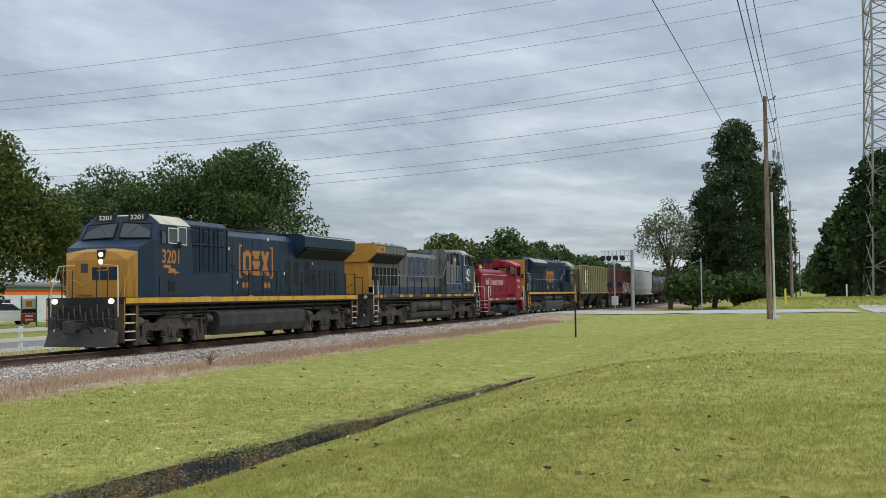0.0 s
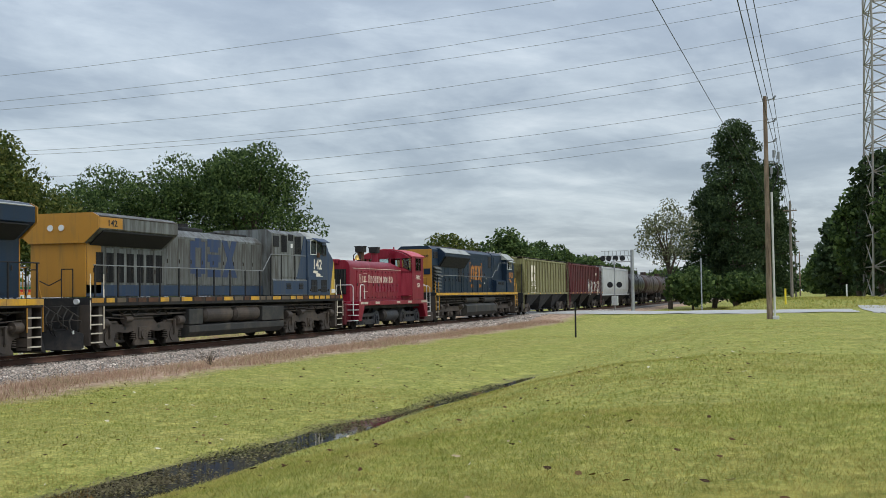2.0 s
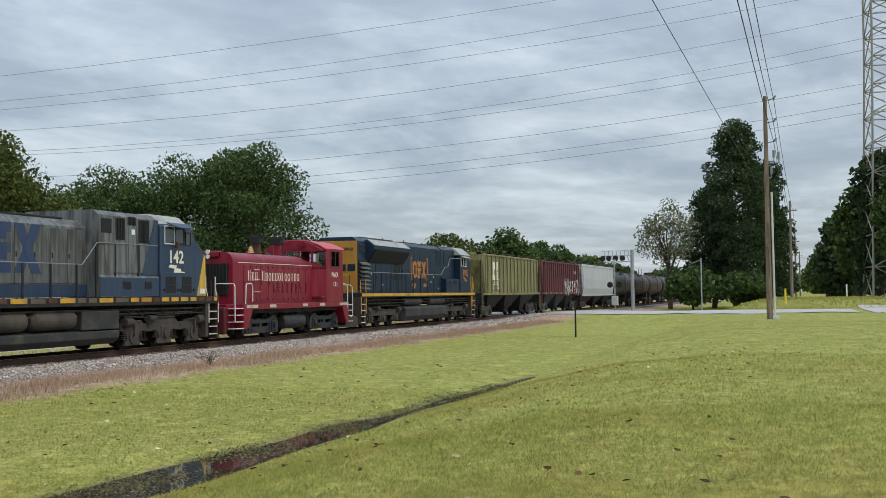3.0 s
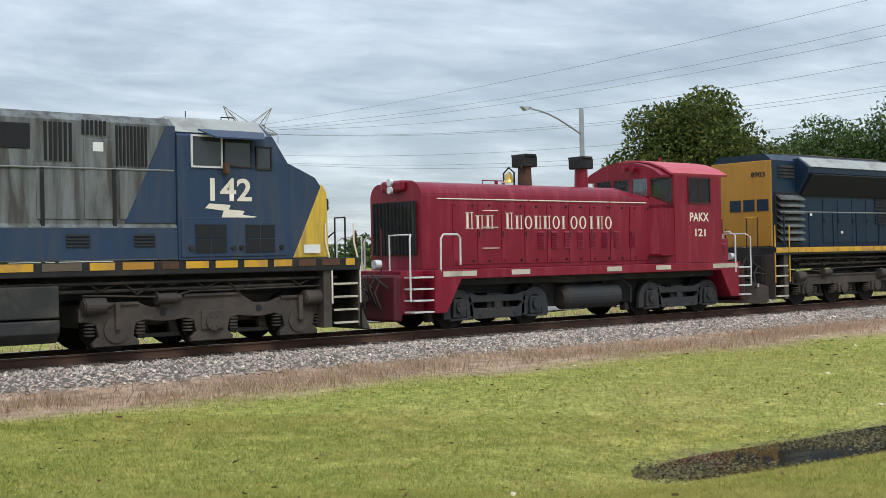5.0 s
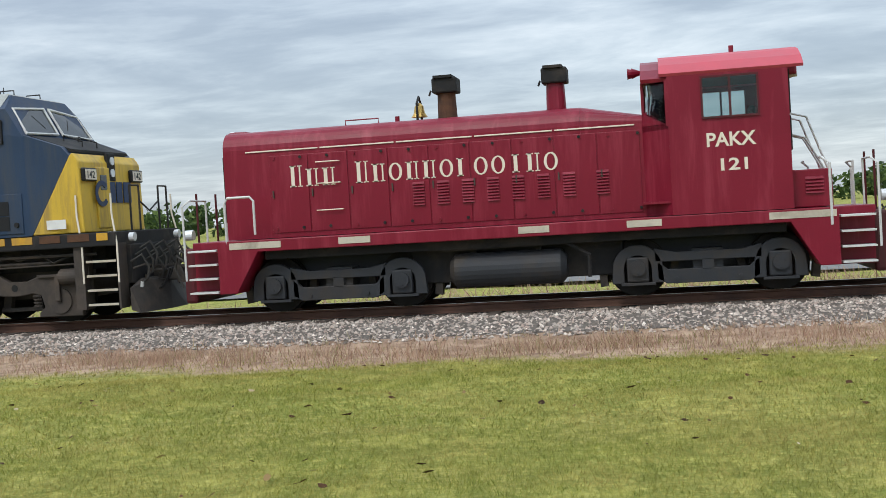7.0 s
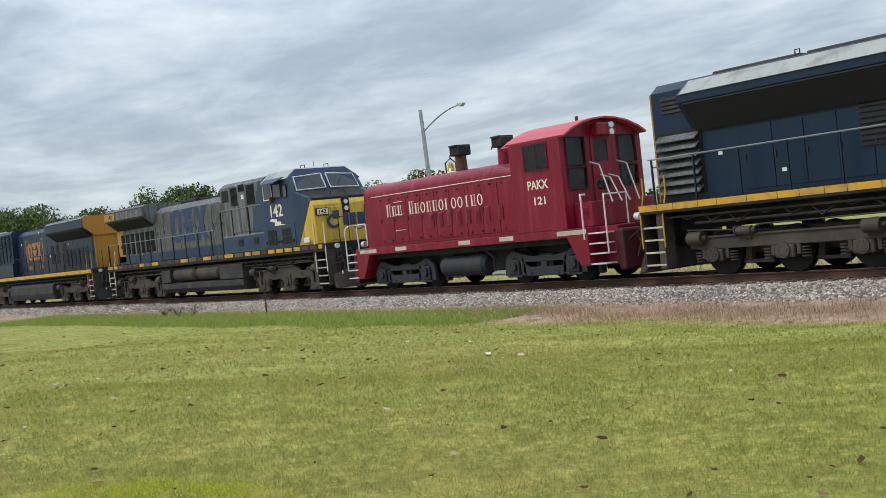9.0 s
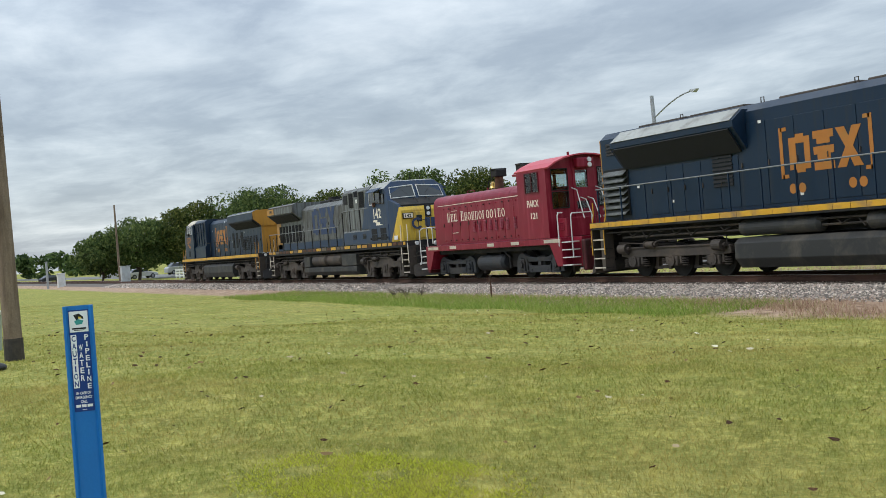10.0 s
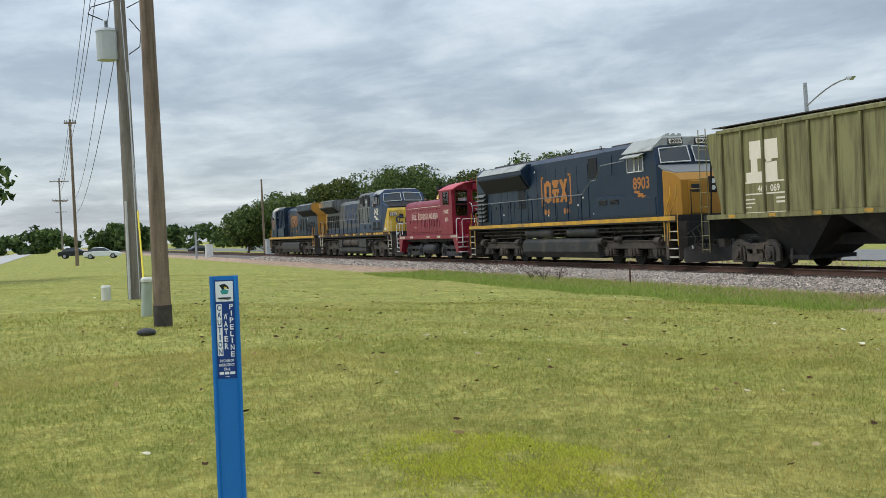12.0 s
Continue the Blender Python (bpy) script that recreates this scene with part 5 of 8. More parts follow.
        part("fuel_tank", tank, tank_grey, lo)
        for s in (-1, 1):
            for a, b in ((-2.95, -0.75), (-0.55, 1.6)):
                bm = bmesh.new()
                cyl(bm, (a + 0.12, s * 1.12, 1.05), (b - 0.12, s * 1.12, 1.05), 0.30, 24)
                for e, o in ((a, a + 0.12), (b, b - 0.12)):
                    cyl(bm, (o, s * 1.12, 1.05), (e, s * 1.12, 1.05), 0.30, 24, 0.17)
                part("air_reservoir", bm, steel_grey, lo)
    # walkway rails, steps, pilots
    ym = 1.44
    for s in (-1, 1):
        if new_style:
            pts = [(-10.2, 2.72), (2.6, 2.72), (2.95, 2.95)]
            posts = [-10.1 + 1.28 * k for k in range(10)]
        else:
            pts = [(-10.2, 2.72), (1.7, 2.72), (2.5, 3.42), (6.05, 3.44)]
            posts = [-10.1 + 1.28 * k for k in range(10)] + [2.45, 3.5, 4.85]
        handrail(lo, pts, s * ym, 1.72, posts, black if new_style else rail_grey)
    for way, x in ((1, 10.0), (-1, -10.0)):
        loco_steps(lo, x, way, black, cream if not new_style else yellow)
        plough(lo, way * 10.5, way, black if way < 0 else steel_dark)
        coupler(lo, way * 11.3, way)
        hose(lo, way * 10.75, way)
        bm = bmesh.new()
        box(bm, way * 10.3, way * 10.45, -1.05, 1.05, 0.7, 1.46, 0.02)
        part("pilot", bm, black, lo)
        for y in (-0.85, -0.45, 0.45, 0.85):
            bm = bmesh.new()
            tube(bm, [(way * 10.4, y, 1.72), (way * 10.4, y, 2.6)], 0.02)
            part("end_stanchion", bm, black, lo)
        for pts in ([(-0.85, 2.6), (-0.45, 2.6)], [(0.45, 2.6), (0.85, 2.6)], [(-0.45, 2.3), (0, 2.1), (0.45, 2.3)]):
            bm = bmesh.new()
            tube(bm, [(way * 10.4, u, v) for u, v in pts], 0.018)
            part("end_rail", bm, yellow if new_style else black, lo)
        if new_style and way > 0:
            for s in (-1, 1):
                bm = bmesh.new()
                tube(bm, [(10.42, s * 1.25, 1.1), (10.42, s * 1.25, 1.9), (10.2, s * 1.1, 2.75), (10.2, s * 0.5, 2.78)], 0.022)
                part("front_rail", bm, cream_roof, lo)
                bm = bmesh.new()
                tube(bm, [(9.7, s * 0.85, 1.75), (9.95, s * 1.2, 2.1), (9.7, s * 1.25, 2.8)], 0.02)
                part("front_rail", bm, yellow, lo)
        bm = bmesh.new()
        cyl(bm, (way * 10.45, 1.05, 1.6), (way * 10.55, 1.05, 1.6), 0.085, 12)
        cyl(bm, (way * 10.45, -1.05, 1.6), (way * 10.55, -1.05, 1.6), 0.085, 12)
        sides("ditch_lamp", bm, lamp_on if new_style and way > 0 else lamp_off, lo)
    return lo


def emd_loco():
    """The dark blue wide-cab unit with the flared rear radiators, cab towards +x."""
    lo = thing("road_locomotive", "dark blue six-axle road locomotive with yellow ends and gold markings", "locomotive", "locomotives of the train")
    underframe(lo, 10.6, 1.56, 1.8, stripe)
    bm = bmesh.new()
    pts = []
    for s in (-1, 1):
        pts += [(7.0, s * 1.5, 1.8), (7.0, s * 1.5, 4.15), (7.0, s * 1.05, 4.62), (9.05, s * 1.05, 4.62), (9.15, s * 1.45, 4.25), (9.42, s * 1.5, 3.62), (9.42, s * 1.5, 1.8)]
    hull(bm, pts)
    part("cab", bm, blue, lo)
    bm = bmesh.new()
    hull(bm, [(x, s * y, z) for s in (-1, 1) for x in (6.9, 9.15) for y, z in ((1.08, 4.622), (1.56, 4.2), (1.56, 4.17))] + [(x, s * 1.0, 4.67) for s in (-1, 1) for x in (6.95, 9.1)])
    part("cab_roof", bm, grey_roof, lo, "pale cab roof with overhanging eaves")
    wd = lambda x, z: 1.5 - max(0, x - 9.42) * 0.55
    bm = bmesh.new()
    prism(bm, [(9.42, 1.81), (9.62, 1.81), (9.62, 3.42), (9.42, 3.60)], wd)
    part("nose_side", bm, blue, lo)
    bm = bmesh.new()
    prism(bm, [(9.621, 1.81), (10.3, 1.81), (10.27, 3.05), (10.05, 3.30), (9.621, 3.42)], lambda x, z: wd(x, z) + 0.002, 0.02)
    part("nose", bm, yellow, lo, "yellow nose")
    bm = bmesh.new()
    hull(bm, [(9.43, y, z) for y in (-1.44, 1.44) for z in (3.58, 3.63)] + [(9.66, y, z) for y in (-1.33, 1.33) for z in (3.39, 3.435)] + [(10.02, y, z) for y in (-1.1, 1.1) for z in (3.30, 3.335)])
    part("nose_top", bm, rail_grey, lo, "pale grey nose top")
    bm = bmesh.new()
    box(bm, 10.27, 10.33, -0.75, -0.2, 1.85, 3.0, 0.02)
    door = part("nose_door", bm, yellow, lo)
    bm = bmesh.new()
    box(bm, 10.325, 10.345, -0.65, -0.32, 2.6, 2.88, 0.01)
    part("door_window", bm, window_glass, door)
    headlights(lo, 10.28, 0.25, 2.85, 1, False)
    for s in (-1, 1):
        bm = bmesh.new()
        q = [(9.15, s * 0.1, 4.3), (9.15, s * 1.25, 4.22), (9.40, s * 1.32, 3.7), (9.40, s * 0.1, 3.74)]
        hull(bm, [(x + 0.03, y, z + 0.01) for x, y, z in q] + [(x, y, z - 0.01) for x, y, z in q])
        part("windshield", bm, window_glass, lo)
        bm = bmesh.new()
        tube(bm, [(x + 0.04, y, z + 0.01) for x, y, z in q + q[:1]], 0.03)
        part("window_frame", bm, silver, lo)
        bm = bmesh.new()
        hull(bm, [(9.1, s * 0.25, 4.40), (9.1, s * 0.85, 4.40), (9.2, s * 0.25, 4.38), (9.2, s * 0.85, 4.38), (9.1, s * 0.25, 4.6), (9.1, s * 0.85, 4.6), (9.16, s * 0.25, 4.6), (9.16, s * 0.85, 4.6)])
        b = part("number_board", bm, board_black, lo)
        bm = bmesh.new()
        hull(bm, [(9.202 + dx, s * y, 4.405) for dx in (0, 0.008) for y in (0.29, 0.81)] + [(9.168 + dx, s * y, 4.58) for dx in (0, 0.008) for y in (0.29, 0.81)])
        part("board_face", bm, cream, b, "cream number panel")
        text("board_number", "8903", board_black, b, 9.214, s * 0.55, 4.49, 0.12, 0.42, front=True)
        bm = bmesh.new()
        hull(bm, [(x, s * y, z) for x in (7.15, 8.6) for y, z in ((1.5, 4.14), (1.5, 4.11), (1.78, 4.02), (1.78, 3.99))])
        part("sun_shade", bm, grey_roof, lo, "pale hinged shade over the side windows")
        for x0, x1 in ((9.75, 10.05), (10.1, 10.5)):
            bm = bmesh.new()
            tube(bm, [(x0, s * 1.46, 0.9), (x0, s * 1.46, 1.75), (x1, s * 1.36, 2.5), (x1, s * 1.34, 2.85)], 0.022, 8)
            part("step_rail", bm, stripe, lo, "yellow hand rail beside the steps")
        panes(lo, 7.25, 7.75, s * 1.5, 3.5, 4.0, s, silver, bars=0)
        panes(lo, 7.85, 8.45, s * 1.5, 3.5, 4.0, s, silver, bars=1)
        text("road_number", "8903", gold, lo, 8.25, s * 1.505, 3.05, 0.45, 1.25, s)
        bolt_mark(lo, 8.15, s * 1.504, 2.65, s, 1.0, gold)
        plate(lo, "battery_door", 4.2, 6.95, s * 1.44, 1.86, 2.62, s, blue)
        louvre(lo, 4.6, 5.3, s * 1.46, 2.35, 2.55, s, 4, black)
        louvre(lo, 5.6, 6.3, s * 1.46, 2.35, 2.55, s, 4, black)
        plate(lo, "cab_panel", 7.1, 9.3, s * 1.5, 1.86, 2.5, s, blue)
    bm = bmesh.new()
    section(bm, [(-1.44, 1.81), (1.44, 1.81), (1.44, 2.62), (1.12, 2.7), (1.12, 4.45), (0.9, 4.62), (-0.9, 4.62), (-1.12, 4.45), (-1.12, 2.7), (-1.44, 2.62)], 4.1, 6.99)
    part("equipment_hood", bm, blue, lo)
    bm = bmesh.new()
    section(bm, [(-1.1, 1.81), (1.1, 1.81), (1.1, 4.42), (0.85, 4.62), (-0.85, 4.62), (-1.1, 4.42)], -10.2, 4.098)
    part("engine_hood", bm, blue, lo)
    for s in (-1, 1):
        hood_doors(lo, -3.4, 3.0, s * 1.1, 1.9, 4.1, s, 6, blue)
        hood_doors(lo, -7.6, -3.5, s * 1.1, 1.9, 3.3, s, 5, blue)
        plate(lo, "grille_door", 3.05, 3.85, s * 1.1, 3.5, 4.3, s, mesh_dark)
        plate(lo, "hood_door", 4.6, 5.2, s * 1.12, 3.5, 4.3, s, blue)
        block_logo(lo, -0.25, s * 1.121, 3.12, 2.5, 0.98, s, gold, gold)
        # louvred dynamic brake intake at the rear
        plate(lo, "intake_box", -10.1, -8.75, s * 1.1, 1.95, 3.45, s, mesh_dark, 0.03)
        bm = bmesh.new()
        for k in range(7):
            z = 1.98 + k * 0.205
            hull(bm, [(x, s * y, zz) for x in (-10.05, -8.8) for y, zz in ((1.12, z + 0.14), (1.30, z), (1.30, z + 0.03), (1.12, z + 0.17))])
        part("intake_slats", bm, grey_worn, lo)
        louvre(lo, -4.6, -3.75, s * 1.121, 2.5, 3.4, s, 8, mesh_dark)
        louvre(lo, -9.9, -9.1, s * 1.1, 3.9, 4.3, s, 4, black)
        for a, zz in ((-8.3, 2.75), (-7.5, 3.45), (-6.9, 3.45), (-6.2, 3.4), (-2.6, 4.05), (1.9, 2.4), (2.4, 2.7), (-6.6, 2.2), (3.4, 2.0), (-1.2, 2.05)):
            plate(lo, "stencil_plate", a, a + 0.12, s * 1.119, zz, zz + 0.08, s, white, 0.005, 0.001)
        # walkway hand rail on the hood side
        bm = bmesh.new()
        tube(bm, [(-10.2, s * 1.42, 2.85), (3.0, s * 1.42, 2.85), (3.9, s * 1.42, 3.35), (4.9, s * 1.46, 3.9), (7.0, s * 1.5, 3.95)][:3] + [(4.4, s * 1.45, 3.36), (4.9, s * 1.46, 3.9), (7.0, s * 1.53, 3.95)], 0.022)
        part("handrail", bm, rail_grey, lo)
        for k in range(11):
            bm = bmesh.new()
            x = -10.1 + k * 1.3
            box(bm, x - 0.02, x + 0.02, s * 1.40, s * 1.44, 1.8, 2.85, 0.005)
            part("stanchion", bm, blue, lo)
    bm = bmesh.new()
    section(bm, [(-1.1, 3.4), (-1.55, 4.05), (-1.55, 4.22), (-1.2, 4.5), (1.2, 4.5), (1.55, 4.22), (1.55, 4.05), (1.1, 3.4)], -9.0, -3.1)
    part("radiator_wing", bm, blue, lo)
    bm = bmesh.new()
    for s in (-1, 1):
        hull(bm, [(x, s * y, z) for x in (-8.8, -3.3) for y, z in ((1.13, 3.41), (1.55, 4.02), (1.17, 3.37), (1.58, 3.99))])
    sides("radiator_grille", bm, mesh_dark, lo)
    bm = bmesh.new()
    for s in (-1, 1):
        hull(bm, [(x, s * y, z) for x in (-8.9, -3.2) for y, z in ((1.18, 4.52), (1.56, 4.22), (1.18, 4.545), (1.585, 4.23))])
    sides("wing_top", bm, grey_roof, lo, "dull metal top plates")
    for x0, x1 in ((-2.2, 0.6), (0.9, 3.4), (4.4, 6.4), (-8.6, -6.2), (-6.0, -3.6)):
        bm = bmesh.new()
        box(bm, x0, x1, -0.7, 0.7, 4.6, 4.7, 0.03)
        part("roof_hatch", bm, steel_grey, lo)
    for x in (-2.6, 0.75, 3.9, -6.1):
        bm = bmesh.new()
        tube(bm, [(x, -0.95, 4.6), (x, -0.95, 4.74), (x + 0.12, -0.95, 4.74), (x + 0.12, -0.95, 4.6)], 0.016)
        part("lift_eye", bm, steel_grey, lo)
    bm = bmesh.new()
    for y in (-0.25, 0, 0.25):
        cyl(bm, (7.6, y, 4.74), (8.1, y, 4.78), 0.05, 10, 0.09)
    tube(bm, [(8.6, -0.6, 4.65), (8.6, -0.6, 4.8), (8.85, -0.6, 4.8)], 0.02)
    part("horn", bm, grey_roof, lo)
    bm = bmesh.new()
    box(bm, -10.26, -10.2, -1.1, 1.1, 1.82, 4.42, 0.02)
    part("rear_panel", bm, yellow, lo, "yellow end panel")
    text("rear_number", "8903", board_black, lo, -10.27, -0.65, 4.0, 0.16, -0.5, front=True)
    bm = bmesh.new()
    for a, b in ((-1.0, -0.6), (-0.5, -0.1), (0.0, 0.4)):
        box(bm, -10.275, -10.262, a, b, 2.9, 3.25)
    part("rear_mark", bm, blue, lo, "dark blue mark on the end")
    truck_six(lo, 6.7, (4.75, 6.7, 8.65), steel_grey)
    truck_six(lo, -6.7, (-8.65, -6.7, -4.75), steel_grey)
    bm = bmesh.new()
    section(bm, [(-1.4, 0.5), (-1.2, 0.24), (1.2, 0.24), (1.4, 0.5), (1.4, 0.92), (1.22, 1.06), (-1.22, 1.06), (-1.4, 0.92)], -3.6, 4.2, 0.02)
    part("fuel_tank", bm, tank_grey, lo)
    for s in (-1, 1):
        for a, b in ((-3.5, -0.4), (1.1, 4.1)):
            bm = bmesh.new()
            cyl(bm, (a + 0.1, s * 1.15, 1.32), (b - 0.1, s * 1.15, 1.32), 0.22, 20)
            for e, o in ((a, a + 0.1), (b, b - 0.1)):
                cyl(bm, (o, s * 1.15, 1.32), (e, s * 1.15, 1.32), 0.22, 20, 0.13)
            part("air_reservoir", bm, tank_grey, lo)
    for way, x in ((1, 10.3), (-1, -10.25)):
        loco_steps(lo, x, way, black, stripe, top=1.6)
        plough(lo, way * 10.75, way, steel_dark)
        coupler(lo, way * 11.35, way)
        hose(lo, way * 10.8, way)
        bm = bmesh.new()
        box(bm, way * 10.55, way * 10.7, -1.05, 1.05, 0.7, 1.56, 0.02)
        part("pilot", bm, black, lo)
        for y in (-0.85, -0.45, 0.45, 0.85):
            bm = bmesh.new()
            tube(bm, [(way * 10.62, y, 1.8), (way * 10.62, y, 2.7)], 0.02)
            part("end_stanchion", bm, black, lo)
        bm = bmesh.new()
        tube(bm, [(way * 10.62, -0.85, 2.7), (way * 10.62, -0.45, 2.7)], 0.02)
        tube(bm, [(way * 10.62, 0.45, 2.7), (way * 10.62, 0.85, 2.7)], 0.02)
        part("end_rail", bm, stripe, lo)
    return lo


def switcher():
    """The red end-cab switcher, hood towards -x, cab towards +x."""
    lo = thing("switcher_locomotive", "dark red end-cab switcher locomotive with cream lettering and white grab rails", "locomotive", "locomotives of the train")
    bm = bmesh.new()
    # frame with sloped gussets at both ends
    prism(bm, [(-5.54, 1.40), (5.54, 1.40), (5.54, 0.42), (5.2, 0.42), (4.75, 1.18), (-4.75, 1.18), (-5.2, 0.42), (-5.54, 0.42)], (-1.5, 1.5), 0.015)
    for e in (-1, 1):
        box(bm, e * 5.5, e * 6.2, -1.08, 1.08, 0.4, 1.40, 0.02)
    fr = part("frame", bm, red, lo)
    hy = 1.0
    bm = bmesh.new()
    arc = [(-hy, 1.41), (hy, 1.41), (hy, 3.10)] + [(hy - 0.36 + 0.36 * math.cos(q), 3.10 + 0.35 * math.sin(q)) for q in [k * math.pi / 14 for k in range(1, 8)]]
    arc += [(-y, z) for y, z in arc[:1:-1]]
    section(bm, arc, -5.5, 1.25)
    lower = [(y, z if z < 2 else 3.12 + (z - 3.12) * 0.35) for y, z in arc]
    vs = [[bm.verts.new((x, y, z)) for y, z in o] for x, o in ((1.252, arc), (2.35, lower))]
    for i in range(len(arc)):
        j = (i + 1) % len(arc)
        bm.faces.new((vs[0][i], vs[1][i], vs[1][j], vs[0][j]))
    bm.faces.new(vs[0])
    bm.faces.new(vs[1][::-1])
    part("hood", bm, red, lo)
    # radiator front
    bm = bmesh.new()
    box(bm, -5.56, -5.5, -0.82, 0.82, 1.75, 3.0, 0.02)
    rad = part("radiator_grille", bm, mesh_dark, lo)
    for k in range(12):
        y = -0.78 + k * 0.14
        bm = bmesh.new()
        box(bm, -5.60, -5.55, y, y + 0.03, 1.75, 3.0)
        part("grille_bar", bm, black, rad)
    bm = bmesh.new()
    box(bm, -5.62, -5.2, -0.42, 0.42, 3.24, 3.5, 0.06)
    hl = part("headlight_housing", bm, red, lo)
    for z in (3.28, 3.46):
        bm = bmesh.new()
        cyl(bm, (-5.6, 0, z), (-5.68, 0, z), 0.085, 16)
        part("headlight", bm, lamp_off, hl)
    for s in (-1, 1):
        bm = bmesh.new()
        box(bm, -5.5, -5.2, s * 0.40, s * 0.46, 3.27, 3.44, 0.01)
        nb = part("number_board", bm, board_black, hl)
        text("board_number", "121", cream, nb, -5.35, s * 0.464, 3.36, 0.1, 0.22, s)
    for s in (-1, 1):
        # doors, vents, grab irons, white line, letters
        hood_doors(lo, -4.6, 2.3, s * hy, 1.5, 2.95, s, 9, red)
        for k in range(5):
            a = -5.05 + k * 1.46
            plate(lo, "hood_line", a, a + 1.42, s * (hy + 0.002), 3.035, 3.06, s, cream, 0.02, 0.004)
        for k in range(8):
            a = -1.86 + k * 0.46 + (0.14 if k == 7 else 0)
            louvre(lo, a, a + 0.22, s * (hy + 0.019), 1.86, 2.3, s, 8, red)
        for k in range(14):
            for z in (1.58, 2.9):
                bm = bmesh.new()
                cyl(bm, (-4.5 + k * 0.52, s * (hy + 0.018), z), (-4.5 + k * 0.52, s * (hy + 0.05), z), 0.028, 8)
                part("door_latch", bm, black if k % 3 else red, lo)
        for z, w in ((2.78, 0.45), (2.38, 0.45), (1.88, 0.5)):
            bm = bmesh.new()
            tube(bm, [(-3.45 - w / 2, s * (hy + 0.02), z), (-3.45 - w / 2, s * (hy + 0.07), z), (-3.45 + w / 2, s * (hy + 0.07), z), (-3.45 + w / 2, s * (hy + 0.02), z)], 0.012)
            part("grab_iron", bm, cream, lo)
        # the owner's name, as plain cream marks, one for each sign
        x0, x1 = -4.24, 0.86
        n, step = 16, (x1 - x0) / 16.0
        for i in range(n):
            if i == 3:
                continue
            tall = 0.40 if i in (0, 4) else 0.33
            u = (x0 + (i + 0.1) * step) if s < 0 else (x1 - (i + 0.1) * step)
            e = -s
            d = step * 0.8
            zb = 2.34
            yy = sorted((s * (hy + 0.019), s * (hy + 0.023)))

            def stroke(a0, a1, z0, z1):
                box(bm, *sorted((u + e * a0, u + e * a1)), *yy, z0, z1)

            bm = bmesh.new()
            if i in (6, 9, 11, 12, 15):
                # a ring, heavier at its sides
                for k in range(16):
                    q0, q1 = k * math.tau / 16, (k + 1) * math.tau / 16
                    hull(bm, [(u + e * (d / 2 + f * math.cos(q) * d * 0.5), y, zb + tall / 2 + g * math.sin(q) * tall * 0.5) for y in yy for q in (q0, q1) for f, g in ((1.0, 1.0), (0.60, 0.84))])
            else:
                # a heavy stem and a hair stem, with flat ends
                for c, w in ((0.26, 0.034), (0.80, 0.014))[: 1 if i in (10, 13) else 2]:
                    c = 0.5 if i == 13 else c
                    stroke(c * d - w, c * d + w, zb, zb + tall)
                    stroke(c * d - w - 0.03, c * d + w + 0.03, zb, zb + 0.02)
                    stroke(c * d - w - 0.03, c * d + w + 0.03, zb + tall - 0.02, zb + tall)
            part("name_mark", bm, cream, lo)
        text("road_number", "121", cream, lo, 3.87, s * 1.508, 2.23, 0.21, 0.45, s)
        text("reporting_mark", "PAKX", cream, lo, 3.84, s * 1.508, 2.66, 0.24, 0.82, s)
        # cab side window
        panes(lo, 3.4, 4.3, s * 1.5, 3.06, 3.72, s, red_grimy, clear_glass, bars=1)
        bm = bmesh.new()
        box(bm, 2.3, 2.78, s * 1.0, s * 1.45, 1.62, 1.66)
        part("cab_step", bm, red, lo)
        for a, b_ in ((-5.3, -4.3), (-3.2, -2.6), (0.1, 0.65), (2.0, 2.6), (4.4, 5.5)):
            plate(lo, "sill_plate", a, b_, s * 1.5, 1.24, 1.36, s, cream_roof, 0.01, 0.002)
    # cab, with its arched roof
    roof = [(-1.5, 3.8), (-1.2, 3.98), (-0.8, 4.13), (-0.4, 4.21), (0, 4.24), (0.4, 4.21), (0.8, 4.13), (1.2, 3.98), (1.5, 3.8)]
    bm = bmesh.new()
    for s in (-1, 1):
        yy = sorted((s * 1.45, s * 1.5))
        for x0, x1, z0, z1 in ((2.8, 4.82, 1.41, 3.06), (2.8, 3.4, 3.06, 3.72), (4.3, 4.82, 3.06, 3.72), (2.8, 4.82, 3.72, 3.80)):
            box(bm, x0, x1, *yy, z0, z1)
        for y0, y1, z0, z1 in ((0.35, 1.45, 1.41, 2.42), (0.35, 0.62, 2.42, 3.8), (1.28, 1.45, 2.42, 3.8), (0.62, 1.28, 2.98, 3.05), (0.62, 1.28, 3.78, 3.8)):
            box(bm, 4.77, 4.819, *sorted((s * y0, s * y1)), z0, z1)
    section(bm, roof[::-1], 4.77, 4.819)
    section(bm, roof[::-1], 2.8, 2.84)
    box(bm, 2.8, 4.77, -1.45, 1.45, 1.41, 1.45)
    cab = part("cab", bm, red, lo)
    bm = bmesh.new()
    box(bm, 2.86, 4.76, -1.4, 1.4, 3.83, 3.86)
    part("cab_ceiling", bm, interior, lo)
    for y in (-0.95, 0.95):
        bm = bmesh.new()
        box(bm, 3.85, 4.25, y - 0.22, y + 0.22, 2.45, 2.58, 0.04)
        box(bm, 4.17, 4.29, y - 0.22, y + 0.22, 2.58, 3.22, 0.04)
        cyl(bm, (4.05, y, 1.45), (4.05, y, 2.46), 0.05, 10)
        part("cab_seat", bm, interior, lo)
    bm = bmesh.new()
    box(bm, 3.0, 3.45, -0.75, -0.2, 1.45, 3.12, 0.04)
    box(bm, 3.1, 3.3, 0.5, 0.9, 1.45, 3.2, 0.03)
